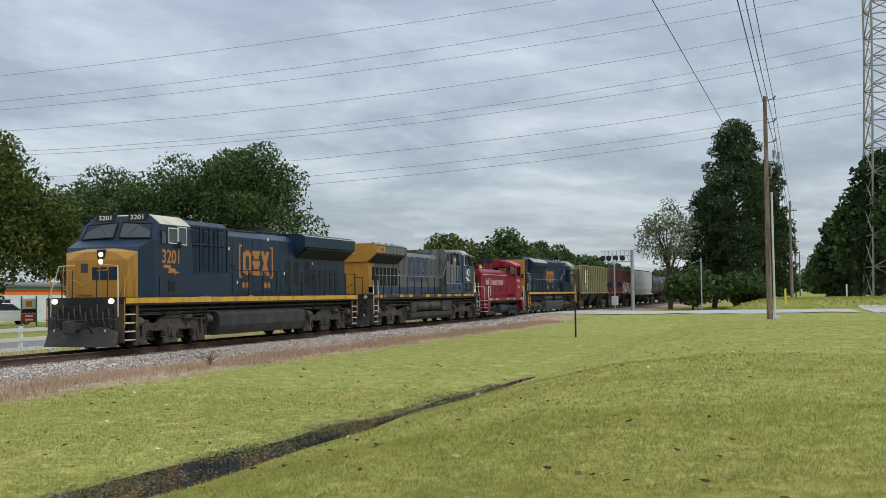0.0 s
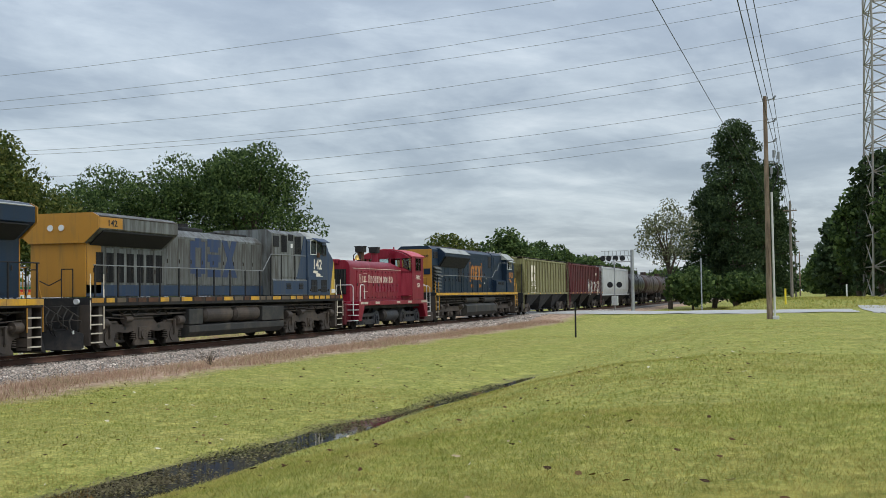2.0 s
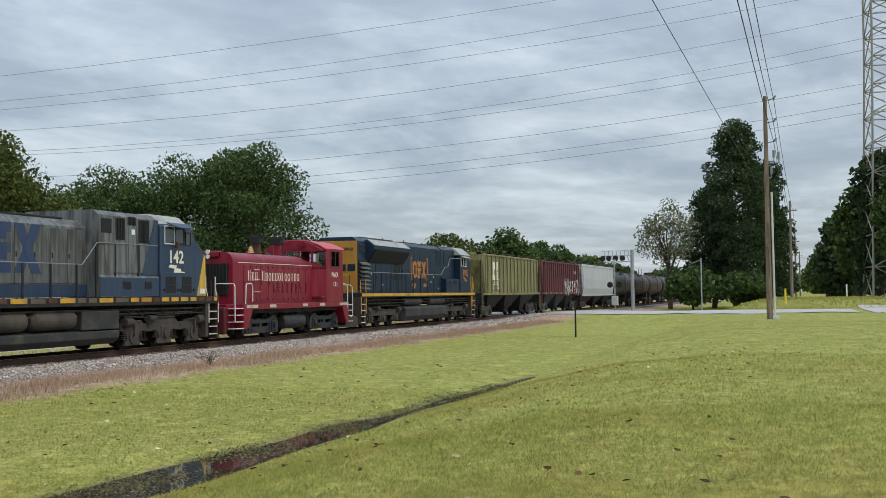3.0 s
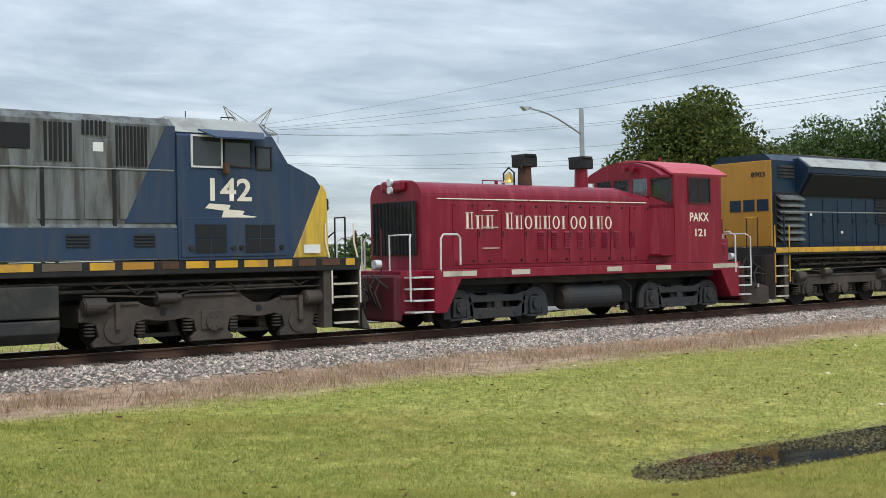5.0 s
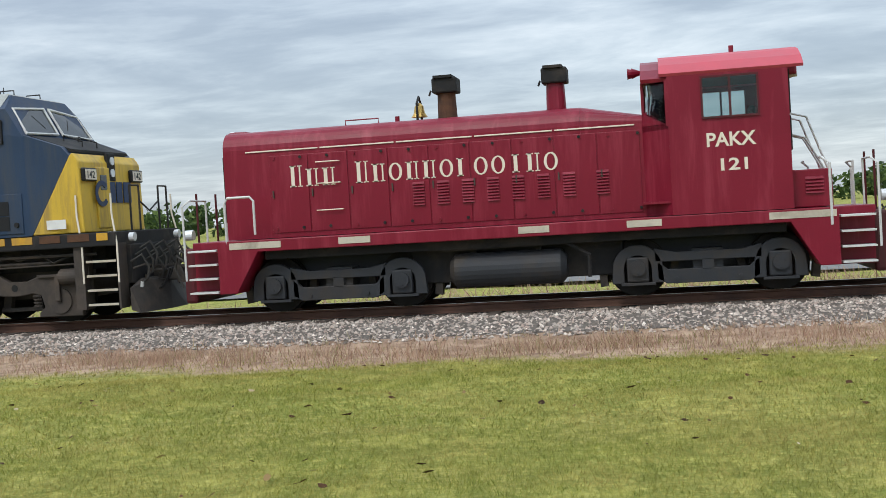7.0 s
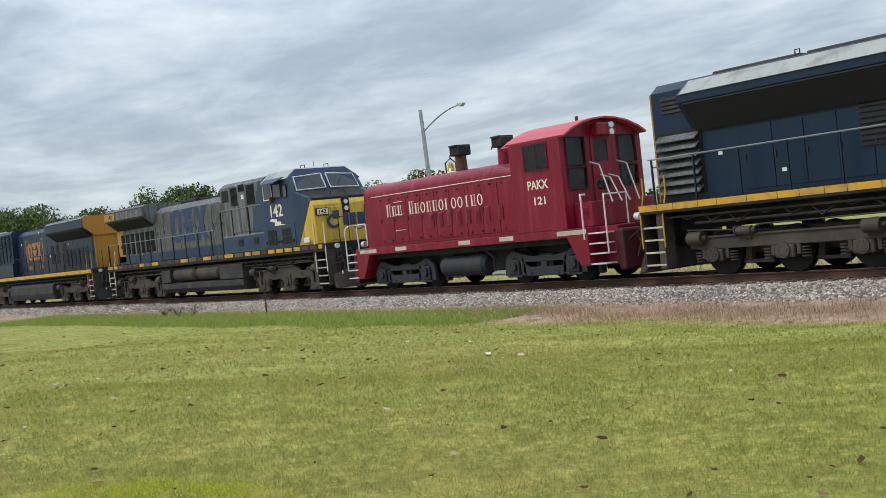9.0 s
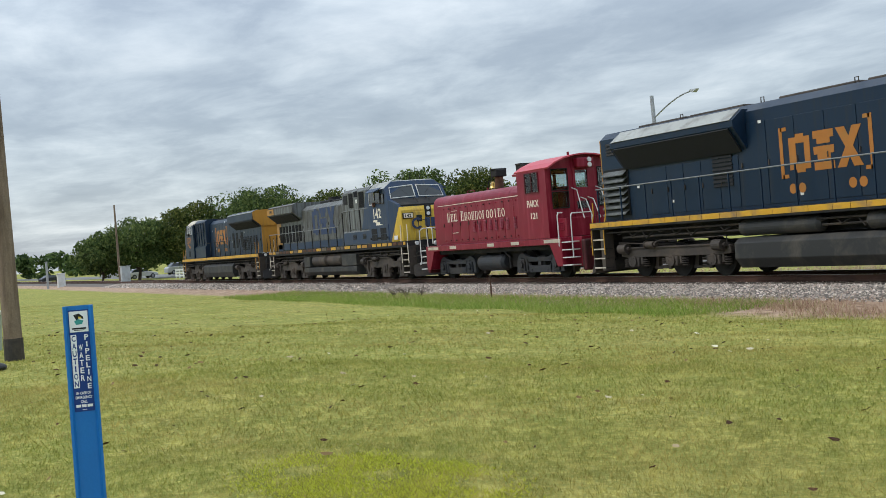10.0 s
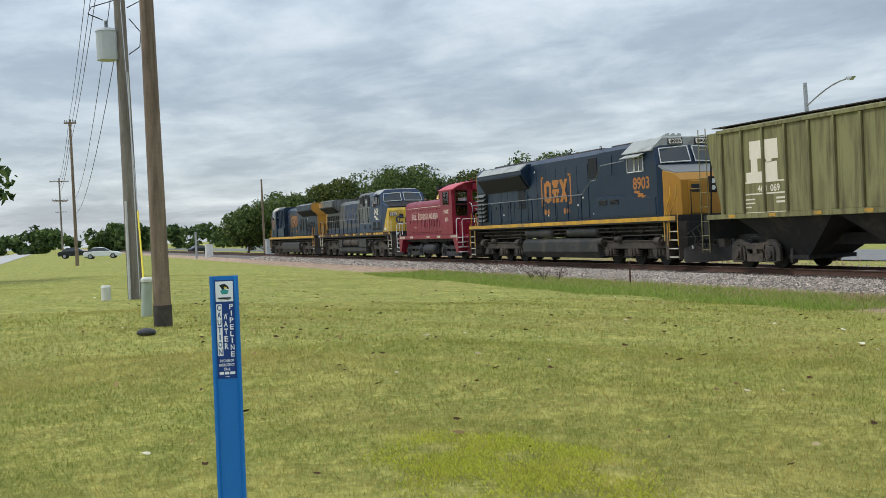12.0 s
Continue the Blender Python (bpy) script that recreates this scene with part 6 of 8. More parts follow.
    part("control_stand", bm, interior, lo)
    bm = bmesh.new()
    section(bm, roof[::-1] + [(y * 1.02, z + 0.045) for y, z in roof], 2.68, 5.08)
    part("cab_roof", bm, red_roof, lo, "sun-faded arched cab roof")
    bm = bmesh.new()
    # front corner cab wing and angled window wall
    hull(bm, [(x, s * y, z) for s in (-1, 1) for x, y in ((2.35, 1.0), (2.801, 1.48), (2.801, 1.0)) for z in (1.41, 3.0)])
    hull(bm, [(x, s * y, z) for s in (-1, 1) for x, y, z in ((2.35, 1.0, 2.9), (2.35, 1.0, 3.25), (2.801, 1.48, 2.9), (2.801, 1.48, 3.0), (2.801, 1.0, 3.25))])
    for s in (-1, 1):
        for x0, y0 in ((2.35, 0.28), (2.35, 0.93)):
            box(bm, x0, x0 + 0.05, *sorted((s * y0, s * (y0 + 0.11))), 3.2, 3.75)
        box(bm, 2.76, 2.81, *sorted((s * 1.42, s * 1.485)), 2.95, 3.75)
    part("cab_front", bm, red, lo)
    bm = bmesh.new()
    section(bm, [(-1.42, 3.72)] + [(y * 0.96, z - 0.02) for y, z in roof] + [(1.42, 3.72)], 2.36, 2.80)
    part("cab_front_top", bm, red, lo)
    for y0, y1 in ((-0.92, -0.38), (-0.28, 0.28), (0.38, 0.92)):
        bm = bmesh.new()
        box(bm, 2.362, 2.372, y0, y1, 3.24, 3.73)
        part("cab_front_window", bm, clear_glass, lo)
    for s in (-1, 1):
        bm = bmesh.new()
        hull(bm, [(2.43, s * 1.1, z) for z in (3.2, 3.74)] + [(2.76, s * 1.455, z) for z in (3.0, 3.72)] + [(2.45, s * 1.09, z) for z in (3.2, 3.74)] + [(2.74, s * 1.47, z) for z in (3.0, 3.72)] + [(2.42, s * 1.12, 3.5), (2.74, s * 1.475, 3.4)])
        part("corner_window", bm, clear_glass, lo)
        for y0, y1, z0, z1, nm in ((0.62, 1.28, 3.05, 3.78, "rear_window"), (0.62, 1.28, 2.42, 2.98, "rear_window")):
            bm = bmesh.new()
            box(bm, 4.79, 4.80, *sorted((s * y0, s * y1)), z0, z1)
            part(nm, bm, clear_glass, lo)
            bm = bmesh.new()
            ring = [(4.845, s * y0, z0), (4.845, s * y1, z0), (4.845, s * y1, z1), (4.845, s * y0, z1), (4.845, s * y0, z0)]
            tube(bm, ring, 0.022)
            part("window_frame", bm, black, lo)
    bm = bmesh.new()
    for y0, y1, z0, z1 in ((-0.4, 0.35, 1.42, 2.35), (-0.4, 0.35, 2.62, 3.1), (-0.4, 0.35, 3.7, 3.85), (-0.4, -0.3, 2.35, 2.62), (0.2, 0.35, 2.35, 2.62), (-0.4, -0.3, 3.1, 3.7), (0.2, 0.35, 3.1, 3.7)):
        box(bm, 4.80, 4.85, y0, y1, z0, z1)
    door = part("cab_door", bm, red, lo)
    for z0, z1 in ((3.1, 3.7), (2.35, 2.62)):
        bm = bmesh.new()
        box(bm, 4.82, 4.83, -0.3, 0.2, z0, z1)
        part("door_window", bm, clear_glass, door)
    bm = bmesh.new()
    box(bm, 4.84, 5.1, -0.35, 0.35, 3.78, 4.12, 0.04)
    rl = part("headlight_housing", bm, red, lo)
    for z in (3.86, 4.04):
        bm = bmesh.new()
        cyl(bm, (5.08, 0.15, z), (5.15, 0.15, z), 0.08, 14)
        part("headlight", bm, lamp_off, rl)
    bm = bmesh.new()
    box(bm, 4.83, 5.5, -1.2, 1.2, 1.41, 2.06, 0.02)
    part("rear_box", bm, red, lo)
    for s in (-1, 1):
        louvre(lo, 5.05, 5.35, s * 1.2, 1.65, 1.95, s, 5, red)
    # stacks, bell, horn
    for x, z1, m in ((-1.31, 4.12, rust), (0.77, 4.14, red)):
        bm = bmesh.new()
        cyl(bm, (x, 0, 3.42), (x, 0, z1 - 0.12), 0.19, 18, 0.17)
        stack = part("exhaust_pipe", bm, m, lo)
        bm = bmesh.new()
        box(bm, x - 0.24, x + 0.24, -0.24, 0.24, z1 - 0.16, z1 + 0.13, 0.03)
        box(bm, x - 0.2, x + 0.16, -0.28, 0.28, z1 + 0.12, z1 + 0.17)
        tube(bm, [(x - 0.26, -0.2, z1 - 0.1), (x - 0.3, -0.2, z1 - 0.2)], 0.02)
        part("spark_arrestor", bm, black, stack, "sooty square spark arrestor")
    bm = bmesh.new()
    for z, r, z2, r2 in ((3.55, 0.16, 3.63, 0.11), (3.63, 0.11, 3.76, 0.085), (3.76, 0.085, 3.82, 0.03)):
        cyl(bm, (-1.86, 0, z), (-1.86, 0, z2), r, 16, r2)
    part("bell", bm, brass, lo)
    bm = bmesh.new()
    tube(bm, [(-1.86, -0.2, 3.44), (-1.86, -0.2, 3.8), (-1.86, 0, 3.94), (-1.86, 0.2, 3.8), (-1.86, 0.2, 3.44)], 0.025)
    part("bell_yoke", bm, black, lo)
    bm = bmesh.new()
    cyl(bm, (2.36, -0.5, 4.0), (2.2, -0.5, 4.0), 0.035, 10, 0.1)
    cyl(bm, (2.36, -0.28, 4.02), (2.12, -0.28, 4.02), 0.035, 10, 0.1)
    part("horn", bm, red, lo)
    bm = bmesh.new()
    tube(bm, [(-3.2, -0.5, 3.44), (-3.2, -0.5, 3.55), (-2.55, -0.5, 3.55), (-2.55, -0.5, 3.44)], 0.014)
    part("roof_grab_iron", bm, red, lo)
    for x, z0, z1 in ((-2.3, 3.44, 3.6), (4.0, 4.26, 4.42)):
        bm = bmesh.new()
        cyl(bm, (x, 0, z0), (x, 0, z1), 0.045, 10)
        part("roof_fitting", bm, red, lo)
    # rails and steps at the ends
    for s in (-1, 1):
        bm = bmesh.new()
        tube(bm, [(-5.35, s * 1.47, 1.15), (-5.35, s * 1.5, 2.1), (-5.28, s * 1.5, 2.2), (-4.85, s * 1.5, 2.2), (-4.78, s * 1.5, 2.12), (-4.78, s * 1.5, 1.5)], 0.024, 8)
        part("grab_rail", bm, silver, lo)
        bm = bmesh.new()
        tube(bm, [(5.42, s * 1.5, 1.1), (5.42, s * 1.5, 2.15), (5.3, s * 1.4, 2.25), (5.3, s * 1.22, 2.25)], 0.024, 8)
        part("grab_rail", bm, silver, lo)
        for way in (-1, 1):
            for k in range(4):
                bm = bmesh.new()
                x = way * 5.85
                box(bm, x - 0.28, x + 0.28, *sorted((s * 1.12, s * 1.5)), 0.44 + k * 0.26, 0.475 + k * 0.26, 0.005)
                part("step", bm, silver, lo)
            bm = bmesh.new()
            tube(bm, [(way * 6.2, s * 1.45, 0.7), (way * 6.2, s * 1.45, 2.1), (way * 6.1, s * 1.35, 2.2), (way * 6.1, s * 0.55, 2.2), (way * 6.1, s * 0.55, 1.4)], 0.022, 8)
            part("grab_rail", bm, silver, lo)
    for s in (-1, 1):
        for y in (0.15, 0.5):
            bm = bmesh.new()
            tube(bm, [(4.86, s * y, 2.6 + y), (5.2, s * y, 2.5 + y), (5.55, s * y, 2.0)], 0.02, 8)
            part("stair_rail", bm, silver, lo)
    for way in (-1, 1):
        bm = bmesh.new()
        box(bm, way * 6.15, way * 6.4, -1.1, 1.1, 0.25, 1.3, 0.06)
        part("pilot", bm, red_grimy, lo)
        for k in range(9):
            bm = bmesh.new()
            y0, z0 = -0.9 + k * 0.2, 1.0 + 0.1 * (k % 3)
            tube(bm, [(way * 6.4, y0, z0), (way * 6.62, y0 + 0.05, z0 + 0.16), (way * 6.7, y0 + 0.12, z0 - 0.1), (way * 6.55, y0 + 0.1, z0 - 0.45)], 0.02)
            part("jumper_cable", bm, hose_grey, lo)
        for y in (-0.5, 0.5):
            bm = bmesh.new()
            tube(bm, [(way * 6.3, y, 1.3), (way * 6.3, y, 2.35)], 0.022)
            part("end_stanchion", bm, red_grimy, lo)
        coupler(lo, way * 6.85, way)
        hose(lo, way * 6.4, way)
        bm = bmesh.new()
        cyl(bm, (way * 6.38, -0.55, 1.55), (way * 6.55, -0.55, 1.55), 0.1, 14)
        sides("ditch_lamp", bm, lamp_off, lo)
    # running gear and tank
    truck_four(lo, -3.35, 2.44, truck_grey)
    truck_four(lo, 3.36, 2.44, truck_grey)
    bm = bmesh.new()
    for s in (-1, 1):
        cyl(bm, (-1.12, s * 1.05, 0.62), (0.8, s * 1.05, 0.62), 0.31, 24)
        for e, o in ((-1.22, -1.12), (0.9, 0.8)):
            cyl(bm, (o, s * 1.05, 0.62), (e, s * 1.05, 0.62), 0.31, 24, 0.2)
    sides("air_reservoir", bm, truck_grey, lo)
    bm = bmesh.new()
    box(bm, -2.0, 1.9, -0.9, 0.9, 0.40, 1.2, 0.03)
    box(bm, -4.7, 4.7, -1.25, 1.25, 1.02, 1.175)
    for s in (-1, 1):
        tube(bm, [(-1.6, s * 1.2, 1.08), (-1.3, s * 1.2, 1.02), (0.9, s * 1.2, 1.04), (1.3, s * 1.2, 0.8), (1.3, s * 1.2, 0.4)], 0.04)
        tube(bm, [(-4.6, s * 1.2, 1.12), (4.6, s * 1.2, 1.1)], 0.03)
        for x in (-0.8, 0.4):
            box(bm, x - 0.05, x + 0.05, *sorted((s * 1.0, s * 1.1)), 0.9, 1.2)
    part("fuel_tank", bm, black, lo)
    return lo


def hopper(label, paint, half, z0, z1, ribs, marks=None, smooth_side=False):
    """A covered hopper: ribbed side sheets, sloped end sheets, outlet bays, roof walk, ladders."""
    lo = thing("covered_hopper", label, "freight car", "freight cars of the train")
    body_half = half - 1.35
    bm = bmesh.new()
    b = body_half
    if smooth_side:
        section(bm, [(-1.35, z0), (1.35, z0), (1.52, z0 + 0.6), (1.55, (z0 + z1) / 2), (1.45, z1 - 0.25), (1.2, z1), (-1.2, z1), (-1.45, z1 - 0.25), (-1.55, (z0 + z1) / 2), (-1.52, z0 + 0.6)], -b, b, 0.01)
    else:
        section(bm, [(-1.5, z0), (1.5, z0), (1.5, z1 - 0.15), (1.3, z1), (-1.3, z1), (-1.5, z1 - 0.15)], -b, b, 0.01)
    body = part("side_sheet", bm, paint, lo)
    for e in (-1, 1):
        bm = bmesh.new()
        prism(bm, [(e * b, z1 - 0.1), (e * (half - 0.55), z1 - 0.1), (e * (half - 0.55), z1 - 0.5), (e * b, z0)], (-1.42, 1.42))
        part("end_sheet", bm, paint, lo, "sloping end sheet")
    if not smooth_side:
        bm = bmesh.new()
        box(bm, -0.045, 0.045, -1.58, -1.5, z0 + 0.02, z1 - 0.18, 0.012)
        first = part("side_rib", bm, paint, lo)
        for k in range(ribs):
            x = -b + 0.25 + k * (2 * b - 0.5) / (ribs - 1)
            if k == 0:
                first.location = (x, 0, 0)
            else:
                again(first, Matrix.Translation((x, 0, 0)), lo)
            again(first, Matrix.Translation((x, 3.08, 0)), lo)
    for s in (-1, 1):
        plate(lo, "side_sill", -half + 0.5, half - 0.5, s * 1.46, z0 - 0.16, z0 - 0.002, s, paint, 0.06)
        plate(lo, "top_rail", -b, b, s * 1.5, z1 - 0.17, z1 - 0.06, s, paint, 0.07)
        for k in range(ribs // 2):
            if not smooth_side:
                plate(lo, "reflector", -b + 0.5 + k * 2.2, -b + 0.85 + k * 2.2, s * 1.52, z0 - 0.13, z0 - 0.03, s, stripe, 0.01, 0.002)
    # outlet bays
    bm = bmesh.new()
    n = 3
    w = (2 * b - 1.2) / n
    for k in range(n):
        c = -b + 0.6 + w * (k + 0.5)
        hull(bm, [(c + dx, y, z0 - 0.1) for dx in (-w / 2 + 0.05, w / 2 - 0.05) for y in (-1.42, 1.42)] + [(c + dx, y, 0.42) for dx in (-0.45, 0.45) for y in (-0.75, 0.75)])
        box(bm, c - 0.5, c + 0.5, -0.85, 0.85, 0.3, 0.42)
    part("outlet_bay", bm, black, lo, "dark sloping outlet bays")
    bm = bmesh.new()
    box(bm, -half + 0.1, half - 0.1, -0.35, 0.35, 0.72, 1.05)
    for e in (-1, 1):
        box(bm, e * (half - 0.5), e * (half - 0.2), -1.45, 1.45, 0.95, z0 - 0.02)
        for y in (-1.3, -0.5, 0.5, 1.3):
            tube(bm, [(e * (half - 0.4), y, 1.1), (e * (half - 0.6), y, z1 - 0.2)], 0.035)
    part("underframe", bm, black, lo)
    # roof walk and hatches
    bm = bmesh.new()
    for s in (-1, 1):
        box(bm, -half + 0.6, half - 0.6, *sorted((s * 0.75, s * 1.25)), z1 + 0.07, z1 + 0.10)
        for k in range(12):
            x = -b + k * 2 * b / 11
            box(bm, x - 0.03, x + 0.03, *sorted((s * 0.8, s * 1.2)), z1 - 0.02, z1 + 0.07)
    part("roof_walk", bm, steel_grey, lo)
    for k in range(6):
        x = -b + 0.9 + k * (2 * b - 1.8) / 5
        bm = bmesh.new()
        box(bm, x - 0.8, x + 0.8, -0.35, 0.35, z1 - 0.01, z1 + 0.14, 0.03)
        part("roof_hatch", bm, paint, lo)
    for e in (-1, 1):
        for s in (-1, 1):
            bm = bmesh.new()
            for k in range(9):
                z = 0.6 + k * (z1 - 0.7) / 8
                tube(bm, [(e * (half - 0.6), s * 1.5, z), (e * (half - 0.15), s * 1.5, z)], 0.014)
            for dx in (0.15, 0.6):
                tube(bm, [(e * (half - dx), s * 1.5, 0.5), (e * (half - dx), s * 1.5, z1 + 0.1)], 0.018)
            part("ladder", bm, paint if not smooth_side else steel_grey, lo)
    truck_four(lo, -half + 2.65, 1.78, steel_dark, 0.46)
    truck_four(lo, half - 2.65, 1.78, steel_dark, 0.46)
    for way in (-1, 1):
        coupler(lo, way * half, way)
    if marks:
        marks(lo, b)
    return lo


def marks_olive(lo, b):
    s, y = -1, -1.506
    x = -b + 2.1
    for (u0, u1, v0, v1) in ((0.25, 0.8, 1.55, 2.1), (0.8, 1.6, 1.5, 2.1), (0.05, 0.85, 0.85, 1.15), (0.9, 1.55, 0.85, 1.42), (0.3, 0.62, 1.15, 1.55), (1.05, 1.3, 1.4, 1.5)):
        bm = bmesh.new()
        box(bm, x + u0 * 1.1 - 0.6, x + u1 * 1.1 - 0.6, y, y + 0.004, 1.85 + v0, 1.85 + v1)
        part("emblem_shape", bm, cream, lo)
    text("car_number", "468  069", cream, lo, x + 0.62, y - 0.002, 2.48, 0.22, 1.15, -1)
    for z, w in ((2.66, 2.1), (2.3, 2.1), (1.72, 2.1), (2.14, 0.5), (2.02, 0.5), (1.9, 0.3)):
        plate(lo, "data_bar", x - 0.62, x - 0.62 + w, y + 0.002, z, z + 0.045, -1, cream, 0.004, 0.001)
    for z in (2.14, 2.02):
        plate(lo, "data_bar", x + 1.0, x + 1.45, y + 0.002, z, z + 0.06, -1, cream, 0.004, 0.001)


def marks_oxide(lo, b):
    rng = random.Random(4)
    for k in range(26):
        u = 1.0 + k * 0.27
        for q in range(3):
            bm = bmesh.new()
            a = rng.uniform(0, 3.1)
            zc = 2.25 + rng.uniform(-0.55, 0.55)
            dx, dz = math.cos(a) * rng.uniform(0.1, 0.35), math.sin(a) * rng.uniform(0.1, 0.4)
            tube(bm, [(u - dx, -1.505, zc - dz), (u, -1.505, zc + 0.1), (u + dx, -1.505, zc + dz)], 0.035, 4)
            part("graffiti_stroke", bm, pale if rng.random() < 0.6 else cream_roof, lo)
    for k in range(4):
        plate(lo, "data_bar", 5.2 + k * 0.4, 5.45 + k * 0.4, -1.504, 3.5, 3.75, -1, cream, 0.003, 0.001)


def tank_car(paint):
    lo = thing("tank_car", "dark cylindrical tank car on two trucks", "freight car", "tank cars of the train")
    bm = bmesh.new()
    L, R, zc = 7.1, 1.48, 2.72
    rings = []
    for x, r in ((-L - 0.55, 0.35), (-L - 0.45, 0.85), (-L - 0.2, 1.28), (-L, 1.45), (-L + 0.3, R), (L - 0.3, R), (L, 1.45), (L + 0.2, 1.28), (L + 0.45, 0.85), (L + 0.55, 0.35)):
        rings.append([bm.verts.new((x, r * math.cos(k * math.tau / 28), zc + r * math.sin(k * math.tau / 28))) for k in range(28)])
    for p, q in zip(rings, rings[1:]):
        for k in range(28):
            bm.faces.new((p[k], q[k], q[(k + 1) % 28], p[(k + 1) % 28]))
    bm.faces.new(rings[0])
    bm.faces.new(rings[-1][::-1])
    for f in bm.faces:
        f.smooth = len(f.verts) == 4
    part("tank", bm, paint, lo)
    bm = bmesh.new()
    for x in (-4.8, -2.4, 0, 2.4, 4.8):
        for k in range(24):
            a0, a1 = k * math.tau / 24, (k + 1) * math.tau / 24
            tube(bm, [(x, (R + 0.01) * math.cos(a), zc + (R + 0.01) * math.sin(a)) for a in (a0, a1)], 0.02, 4)
    part("tank_band", bm, paint, lo)
    bm = bmesh.new()
    cyl(bm, (0, 0, zc + R - 0.1), (0, 0, zc + R + 0.42), 0.45, 18)
    part("dome", bm, paint, lo)
    bm = bmesh.new()
    for s in (-1, 1):
        box(bm, -1.6, 1.6, *sorted((s * 0.6, s * 1.1)), zc + R - 0.25, zc + R - 0.2)
        tube(bm, [(-1.6, s * 1.1, zc + R - 0.2), (-1.6, s * 1.1, zc + R + 0.7), (1.6, s * 1.1, zc + R + 0.7), (1.6, s * 1.1, zc + R - 0.2)], 0.025)
        tube(bm, [(-0.25, s * 1.5, 0.9), (-0.25, s * 1.5, zc + 0.6), (-0.25, s * 1.1, zc + R)], 0.02)
        tube(bm, [(0.25, s * 1.5, 0.9), (0.25, s * 1.5, zc + 0.6), (0.25, s * 1.1, zc + R)], 0.02)
        tube(bm, [(-L, s * 1.45, 1.9), (L, s * 1.45, 1.9)], 0.02)
    sides("platform", bm, steel_dark, lo)
    for e in (-1, 1):
        bm = bmesh.new()
        box(bm, e * 5.0, e * 8.2, -0.4, 0.4, 0.7, 1.1)
        box(bm, e * 5.6, e * 6.8, -1.2, 1.2, 0.95, 1.55)
        box(bm, e * 7.9, e * 8.1, -1.4, 1.4, 0.9, 1.2)
        part("stub_sill", bm, black, lo)
    truck_four(lo, -6.2, 1.78, steel_dark, 0.46)
    truck_four(lo, 6.2, 1.78, steel_dark, 0.46)
    for way in (-1, 1):
        coupler(lo, way * 8.65, way)
    return lo


# vehicles and the place of their centres along the train
lead = ge_loco("road_locomotive", "dark blue six-axle road locomotive with a yellow nose and lit headlights", True)
grey_loco = ge_loco("road_locomotive", "weathered grey and blue six-axle locomotive with a faded yellow nose", False)
red_loco = switcher()
blue_loco = emd_loco()
olive_car = hopper("olive green ribbed covered hopper with a cream emblem", olive, 9.6, 1.75, 4.5, 15, marks_olive)
oxide_car = hopper("oxide red ribbed covered hopper with pale graffiti", oxide, 9.5, 1.75, 4.5, 18, marks_oxide)
pale_car = hopper("pale grey smooth-sided covered hopper", pale, 11.2, 1.5, 4.6, 2, None, True)
tanks = [tank_car(tank_black)]
TRAIN = [(lead, -37.5, 180), (grey_loco, -14.42, 0), (red_loco, 3.5, 0), (blue_loco, 21.5, 0), (olive_car, 43.3, 0), (oxide_car, 62.5, 0), (pale_car, 83.3, 0)]
for k in range(9):
    if k == 0:
        TRAIN.append((tanks[0], 103.3, 0))
    else:
        c = copy_thing(tanks[0], pose(0, 0, 0))
        if k % 3:
            for o in c.children:
                if o.name.startswith(("tank", "dome")):
                    o.data = o.data.copy()
                    o.data.materials[0] = tank_brown
        TRAIN.append((c, 103.3 + k * 17.3, 0))

# seconds, metres by which the train stands east of its place at 6.5 s
RUN = [(0, 80.92), (1, 68.43), (2, 55.95), (2.7, 47.21), (4.3, 27.25), (5, 18.57), (6, 6.19), (7, -6.17), (8.8, -28.41), (10, -43.31), (11, -55.75), (12, -68.24)]


def motions():
    """The train rolls past at about 12.4 m/s; the wheels of the nearer vehicles turn with it."""
    ts = [r[0] for r in RUN]
    ss = [r[1] for r in RUN]
    for ob, x, turn in TRAIN:
        walk(ob, [(t, pose(x + s, TRACK_Y, 0, 0, 0, turn)) for t, s in RUN])
    for ob, x, turn in TRAIN[:6]:
        for w in ob.children_recursive:
            if w.name.startswith("wheelset"):
                r, ax = w["radius"], w["axle_x"]
                way = -1 if turn else 1
                rows = [(k / 30, pose(ax, 0, r, 0, way * math.degrees(float(np.interp(k / 30, ts, ss)) / r) % 360, 0)) for k in range(361)]
                walk(w, rows)


# ---- trees and woods ----
def leaf_material(name, dark, mid, light):
    m = bpy.data.materials.new(name)
    m.use_nodes = True
    t = m.node_tree
    p = t.nodes["Principled BSDF"]
    g = t.nodes.new("ShaderNodeNewGeometry")
    col = ramp(t, g.outputs["Random Per Island"], [(0.0, dark), (0.5, mid), (0.92, light), (1.0, tuple(c * 1.4 for c in light))])
    t.links.new(col, p.inputs["Base Color"])
    p.inputs["Roughness"].default_value = 0.75
    p.inputs["Specular IOR Level"].default_value = 0.2
    let_through(t, p, col, 0.3)
    return m


